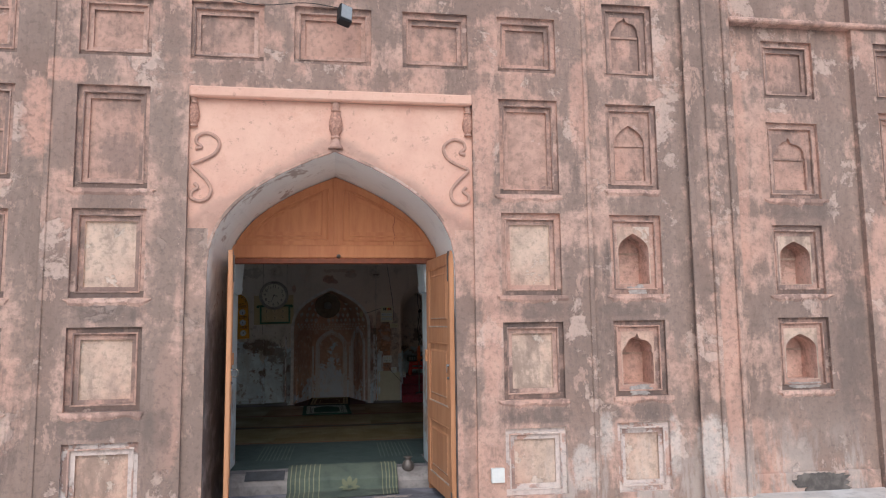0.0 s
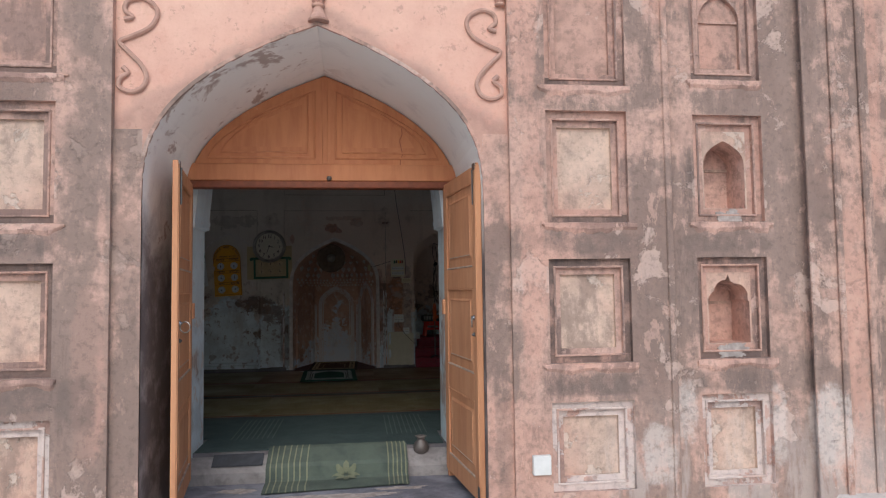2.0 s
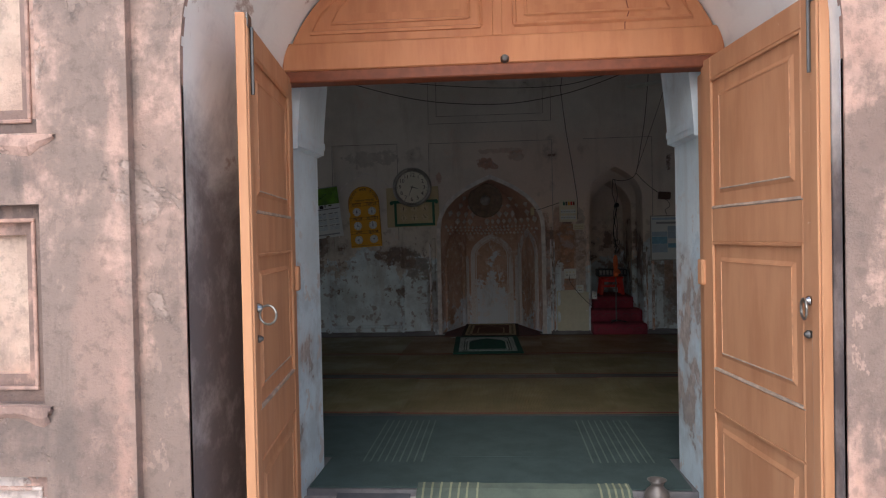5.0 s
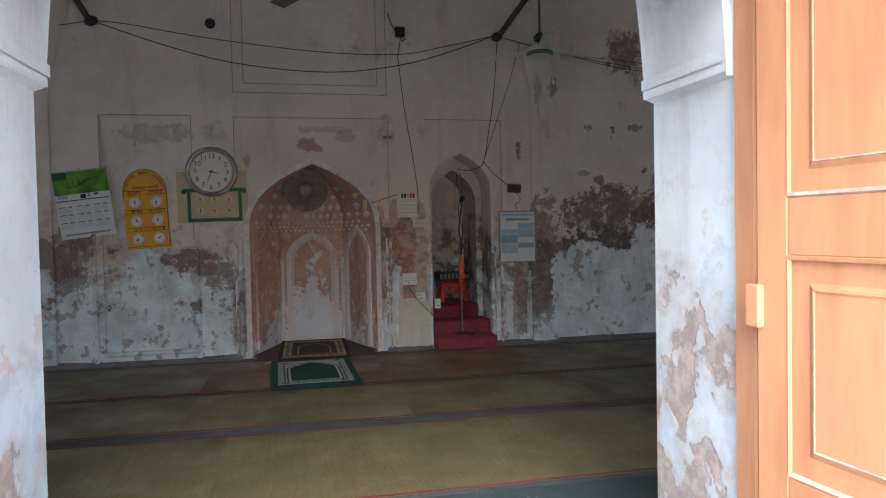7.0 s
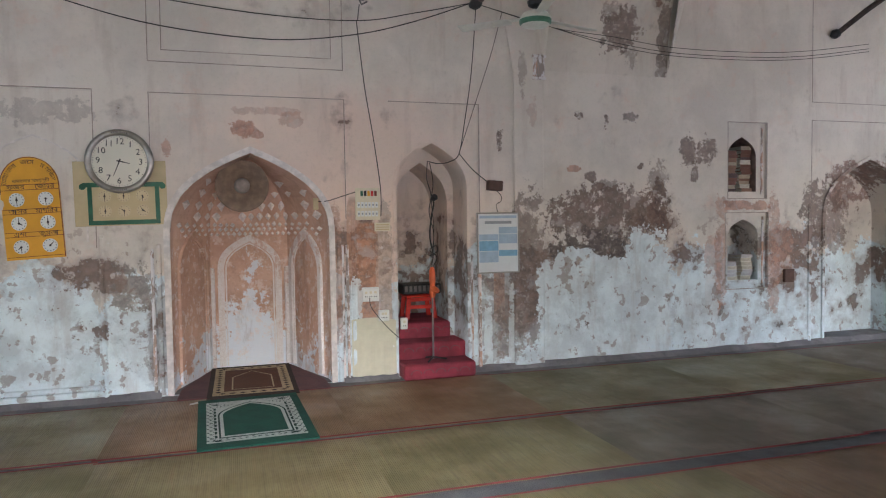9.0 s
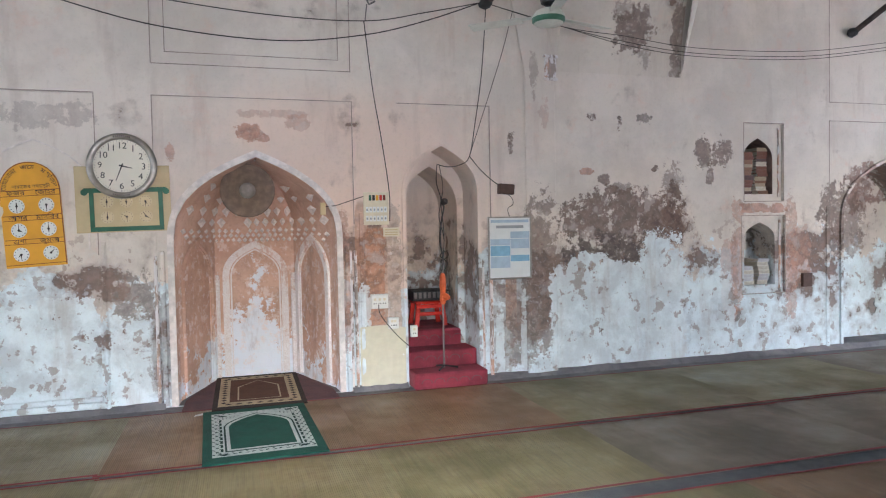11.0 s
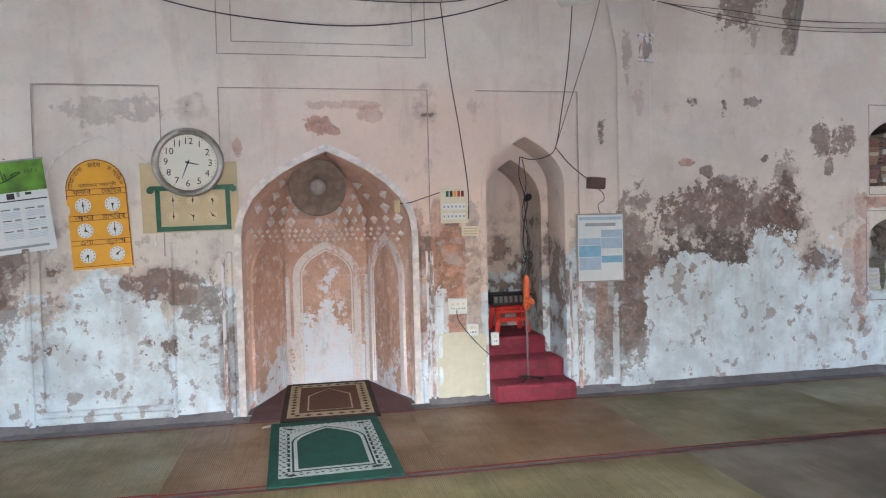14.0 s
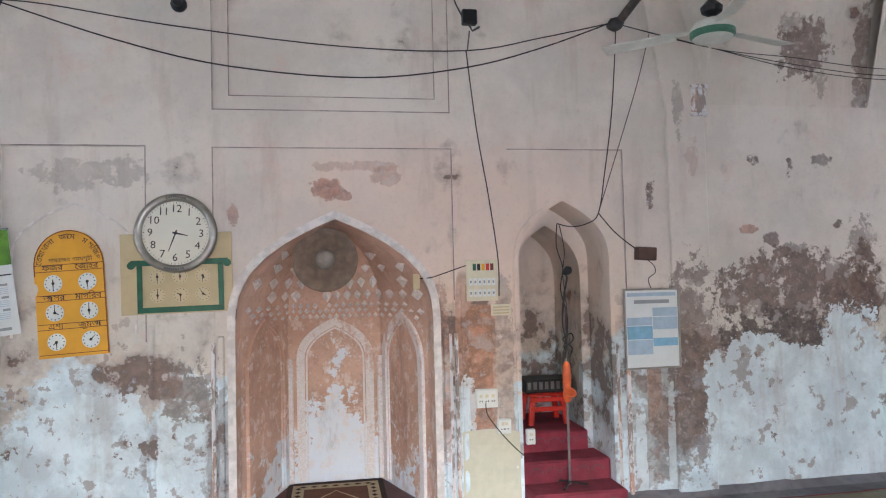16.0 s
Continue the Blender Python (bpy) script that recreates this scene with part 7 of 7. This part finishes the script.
def ceiling_fan(at, top, label, turn, blade_mat, band):
    t = thing("ceiling_fan", at, label, "ceiling fan", "ceiling fans", (0, 0, turn))
    part("rod", tube(bmesh.new(), [(0, 0, 0.1), (0, 0, top - at[2])], 0.012, 8), M["iron"], t)
    part("canopy", lathe(bmesh.new(), [(0.02, 0.1), (0.055, 0.12), (0.06, 0.15), (0.02, 0.19)], 16), M["black"], t)
    part("motor", lathe(bmesh.new(), [(0.05, -0.04), (0.10, -0.032), (0.118, -0.01), (0.118, 0.03), (0.10, 0.05), (0.095, 0.062), (0.04, 0.085)], 28), M["fan_white"], t, "white enamel motor housing", True)
    part("band", lathe(bmesh.new(), [(0.104, -0.026), (0.121, -0.012), (0.121, 0.012), (0.115, 0.014)], 28), M[band], t)
    for k in range(3):
        a = radians(120 * k)
        b = bmesh.new()
        box(b, 0.2, 0.62, -0.06, 0.06, -0.004, 0.004, 0.003)
        for v in b.verts:
            v.co.y *= 0.75 + 0.5 * (v.co.x - 0.2)
        box(b, 0.1, 0.24, -0.018, 0.018, 0.004, 0.01)
        bmesh.ops.transform(b, matrix=Matrix.Rotation(a, 4, "Z") @ Matrix.Translation((0, 0, 0.025)) @ Matrix.Rotation(radians(11), 4, "X"), verts=b.verts)
        part("blade", b, M[blade_mat], t)


ceiling_fan((2.05, 10.97, 2.865), 5.6, "white ceiling fan with a green band, at rest", 258, "fan_white", "fan_green")
ceiling_fan((0.03, 9.45, 2.86), 6.2, "dusty grey ceiling fan at rest over the middle of the hall", 0, "fan_dark", "fan_dark")


# ---- books ----
def book(x, y, z, w, d, h, spin, mat):
    t = thing("book", (x, y, z), "worn religious book with a plain cover, stacked in a wall niche", "book", "stacked books", (0, 0, spin))
    part("cover", boxed(-w / 2, w / 2, 0, d, 0, 0.004), M[mat], t)
    part("cover", boxed(-w / 2, w / 2, 0, d, h - 0.004, h), M[mat], t)
    part("page_block", boxed(-w / 2 + 0.004, w / 2 - 0.004, 0.004, d - 0.002, 0.0042, h - 0.0042), M["pages"], t)
    if mat != "book0":
        part("spine", boxed(-w / 2, w / 2, -0.003, -0.0002, 0.0005, h - 0.0005, 0.001), M[mat], t)


def pile(x, y, z, top, w, covers=(0, 1, 2, 3, 5, 1)):
    while z < top:
        h = random.uniform(0.026, 0.046)
        book(x + random.uniform(-0.012, 0.012), y + random.uniform(0, 0.02), z, w * random.uniform(0.86, 1.0), 0.2, h, random.uniform(-4, 4), "book%d" % random.choice(covers))
        z += h + 0.001


random.seed(4)
NB_Y = QY + 0.045
pile(4.775, NB_Y + 0.02, 1.631, 2.02, 0.15)
pile(4.955, NB_Y + 0.02, 1.631, 2.09, 0.145)
pile(4.785, NB_Y + 0.02, 0.711, 0.88, 0.15, (0, 4, 0, 3))
pile(4.975, NB_Y + 0.02, 0.711, 0.95, 0.145, (0, 4, 0, 0))

# ---- floor coverings ----
def outline_strip(b, pts, w, z, th=0.003):
    """A flat closed band along corners (x, y) on the floor."""
    n = len(pts)
    cx, cy = sum(p[0] for p in pts) / n, sum(p[1] for p in pts) / n
    def inn(p, k):
        v = Vector((p[0] - cx, p[1] - cy))
        return (p[0] - math.copysign(min(w, abs(v.x)), v.x) * k, p[1] - math.copysign(min(w, abs(v.y)), v.y) * k)
    for i in range(n):
        p, q = pts[i], pts[(i + 1) % n]
        a, c = inn(p, 1), inn(q, 1)
        quad(b, (*p, z), (*q, z), (*c, z), (*a, z))


def flat(b, pts, z, z0=None):
    top = [b.verts.new((x, y, z)) for x, y in pts]
    b.faces.new(top)
    if z0 is not None:
        low = [b.verts.new((x, y, z0)) for x, y in pts]
        for i in range(len(pts)):
            j = (i + 1) % len(pts)
            b.faces.new((top[j], top[i], low[i], low[j]))


def prayer_arch(hw, y0, spring, apex, n=8):
    return [(-hw, y0), (hw, y0)] + [(x, z) for x, z in arch(0, hw, spring, apex, n, 0.5)][::-1]


def green_rug():
    t = thing("prayer_rug", (-0.048, 10.47, 0.016), "green prayer rug with a white arabesque border and plain arch", "prayer rug", "prayer rugs", (0, 0, 2.0))
    w, h = 0.367, 1.22
    b = bmesh.new()
    flat(b, [(-w, 0), (w, 0), (w, h), (-w, h)], 0.008, 0.0)
    part("rug_body", b, M["rug_green"], t)
    b = bmesh.new()
    flat(b, [(-0.31, 0.11), (0.31, 0.11), (0.31, 1.12), (-0.31, 1.12)], 0.0095)
    part("white_border", b, M["rug_white"], t, "white woven border")
    b = bmesh.new()
    flat(b, prayer_arch(0.2, 0.23, 0.72, 1.0), 0.0125)
    part("green_field", b, M["rug_green"], t)
    b = bmesh.new()
    flat(b, prayer_arch(0.222, 0.205, 0.73, 1.035), 0.0115)
    part("arch_line", b, M["rug_white"], t)
    b = bmesh.new()
    flat(b, prayer_arch(0.234, 0.19, 0.735, 1.055), 0.0105)
    part("arch_shadow", b, M["rug_dgreen"], t)
    # leaf scrolls in the border
    f = bmesh.new()
    def leaf(x, y, a, l, wd):
        c, s = math.cos(a), math.sin(a)
        flat(f, [(x, y), (x + l * 0.5 * c - wd * s, y + l * 0.5 * s + wd * c), (x + l * c, y + l * s), (x + l * 0.5 * c + wd * s, y + l * 0.5 * s - wd * c)], 0.0112)
    for s in (-1, 1):
        for i in range(22):
            y = 0.14 + i * 0.044
            leaf(s * 0.292, y, math.pi / 2 + s * (0.9 if i % 2 else -0.5), 0.036, 0.007)
            leaf(s * 0.272, y + 0.012, math.pi / 2 - s * (0.8 if i % 2 else -0.7), 0.03, 0.006)
        for i in range(9):
            y = 0.2 + i * 0.085
            flat(f, [(s * 0.252 - 0.008, y), (s * 0.252 + 0.008, y), (s * 0.252 + 0.008, y + 0.06), (s * 0.252 - 0.008, y + 0.06)], 0.0112)
        for i in range(5):
            for j in range(5 - i):
                leaf(s * (0.24 - j * 0.026), 1.03 - i * 0.022 - j * 0.006, 0.8, 0.018, 0.005)
    for i in range(15):
        x = -0.28 + i * 0.04
        leaf(x, 0.14, 0.9 if i % 2 else 0.2, 0.036, 0.007)
        leaf(x, 0.165, -0.5 if i % 2 else 0.6, 0.03, 0.006)
        leaf(x, 1.085, 0.7 if i % 2 else -0.4, 0.034, 0.007)
    for sx in (-1, 1):
        for y in (0.15, 1.05):
            leaf(sx * 0.24 - 0.04, y, 0.3 * sx, 0.08, 0.02)
    part("border_scroll", f, M["rug_dgreen"], t, "dark green leaf scrolls in the border")


M["rug_dgreen"] = cloth("dark_green_pile", (30, 62, 52), (24, 50, 44))
green_rug()


def brown_rug():
    t = thing("prayer_rug", (-0.045, 11.72, 0.012), "brown prayer rug with a tan border lying in the prayer niche", "prayer rug", "prayer rugs", (0, 0, -0.5))
    w, h = 0.355, 1.2
    b = bmesh.new()
    flat(b, [(-w, 0), (w, 0), (w, h), (-w, h)], 0.008, 0.0)
    part("rug_body", b, M["rug_dark"], t)
    b = bmesh.new()
    flat(b, [(-0.315, 0.08), (0.315, 0.08), (0.315, 1.13), (-0.315, 1.13)], 0.0095)
    part("tan_border", b, M["rug_tan"], t, "tan woven border")
    b = bmesh.new()
    flat(b, [(-0.23, 0.2), (0.23, 0.2), (0.23, 1.02), (-0.23, 1.02)], 0.0105)
    part("brown_field", b, M["rug_brown"], t)
    f = bmesh.new()
    line = [(-0.17, 0.25), (0.17, 0.25), (0.17, 0.72), (0.0, 0.95), (-0.17, 0.72)]
    outline_strip(f, line, 0.012, 0.0115)
    part("arch_line", f, M["rug_tan"], t)
    f = bmesh.new()
    for s in (-1, 1):
        for i in range(11):
            y = 0.16 + i * 0.085
            flat(f, [(s * 0.272, y), (s * 0.296, y + 0.03), (s * 0.272, y + 0.06), (s * 0.25, y + 0.03)], 0.0108)
    for i in range(7):
        x = -0.24 + i * 0.08
        for y in (0.1, 1.045):
            flat(f, [(x - 0.03, y + 0.03), (x, y + 0.055), (x + 0.03, y + 0.03), (x, y + 0.01)], 0.0108)
    part("border_pattern", f, M["rug_dark"], t, "dark lozenges in the border")


brown_rug()
t = thing("niche_carpet", (MX, QY, 0), "dull maroon cloth on the prayer niche floor", "carpet")
b = bmesh.new()
flat(b, [(-0.60, -0.2), (0.60, -0.2), (0.59, 0.14), (0.35, 0.92), (-0.36, 0.92), (-0.59, 0.14)], 0.006, -0.003)
part("cloth", b, M["maroon"], t)


def straw_mat(x0, x1, y0, y1, skew, z, coat="straw"):
    t = thing("straw_mat", ((x0 + x1) / 2, (y0 + y1) / 2, z), {"straw": "olive", "straw_brown": "browned", "straw_grey": "greyed"}[coat] + " woven straw prayer mat with red-bound edges on the floor", "floor mat", "straw prayer mats", (0, 0, skew))
    hx, hy = (x1 - x0) / 2, (y1 - y0) / 2
    b = bmesh.new()
    n = 12
    top = [[b.verts.new((-hx + 2 * hx * i / n, -hy + 2 * hy * j / 4, 0.005 + 0.003 * noise.noise(Vector((x0 + i * 0.7, y0 + j, 1.3))))) for j in range(5)] for i in range(n + 1)]
    for i in range(n):
        for j in range(4):
            b.faces.new((top[i][j], top[i + 1][j], top[i + 1][j + 1], top[i][j + 1]))
    part("weave", b, M[coat], t)
    for s in (-1, 1):
        e = bmesh.new()
        for i in range(n):
            xa, xb = -hx + 2 * hx * i / n, -hx + 2 * hx * (i + 1) / n
            w = 0.022
            ya, yb = s * (hy + 0.004 * noise.noise(Vector((x0 + xa * 3, s, 0)))), s * (hy + 0.004 * noise.noise(Vector((x0 + xb * 3, s, 0))))
            quad(e, (xa, ya, 0.0095), (xb, yb, 0.0095), (xb, yb - s * w, 0.0105), (xa, ya - s * w, 0.0105))
        part("binding", e, M["red_edge"], t, "faded red cloth binding")


random.seed(11)
SEAMS = (-7.2, -5.6, -4.1, -2.6, -1.0, 0.54, 1.93, 3.55, 5.1, 6.7)
COATS = {(0, 5): "straw_brown", (0, 4): "straw_brown", (1, 6): "straw_grey", (1, 7): "straw_grey", (2, 6): "straw_brown", (0, 8): "straw_grey"}
for row, (y0, y1, off) in enumerate(((10.52, 11.80, 0.0), (9.43, 10.47, 0.02), (8.08, 9.28, 0.35))):
    for i, (xa, xb) in enumerate(zip(SEAMS, SEAMS[1:])):
        straw_mat(xa + off + 0.004, xb + off + 0.03, y0 + random.uniform(-0.01, 0.01), y1 + random.uniform(-0.012, 0.012), random.uniform(-0.35, 0.35), 0.0035 * (i % 2), COATS.get((row, i), "straw"))
t = thing("aisle_carpet", (0.1, 9.3, 0), "worn grey carpet showing between the straw mats", "carpet")
part("carpet", boxed(-7.4, 7.2, -1.27, 1.2, -0.003, 0.002), M["aisle"], t)


t = thing("paper_scrap", (-0.47, 11.66, 0.012), "small white scrap of paper on the floor by the rug", "paper", "", (0, 0, 20))
b = bmesh.new()
quad(b, (-0.06, -0.02, 0.0), (0.05, -0.025, 0.004), (0.055, 0.02, 0.008), (-0.04, 0.018, 0.002))
part("sheet", b, M["paper"], t)
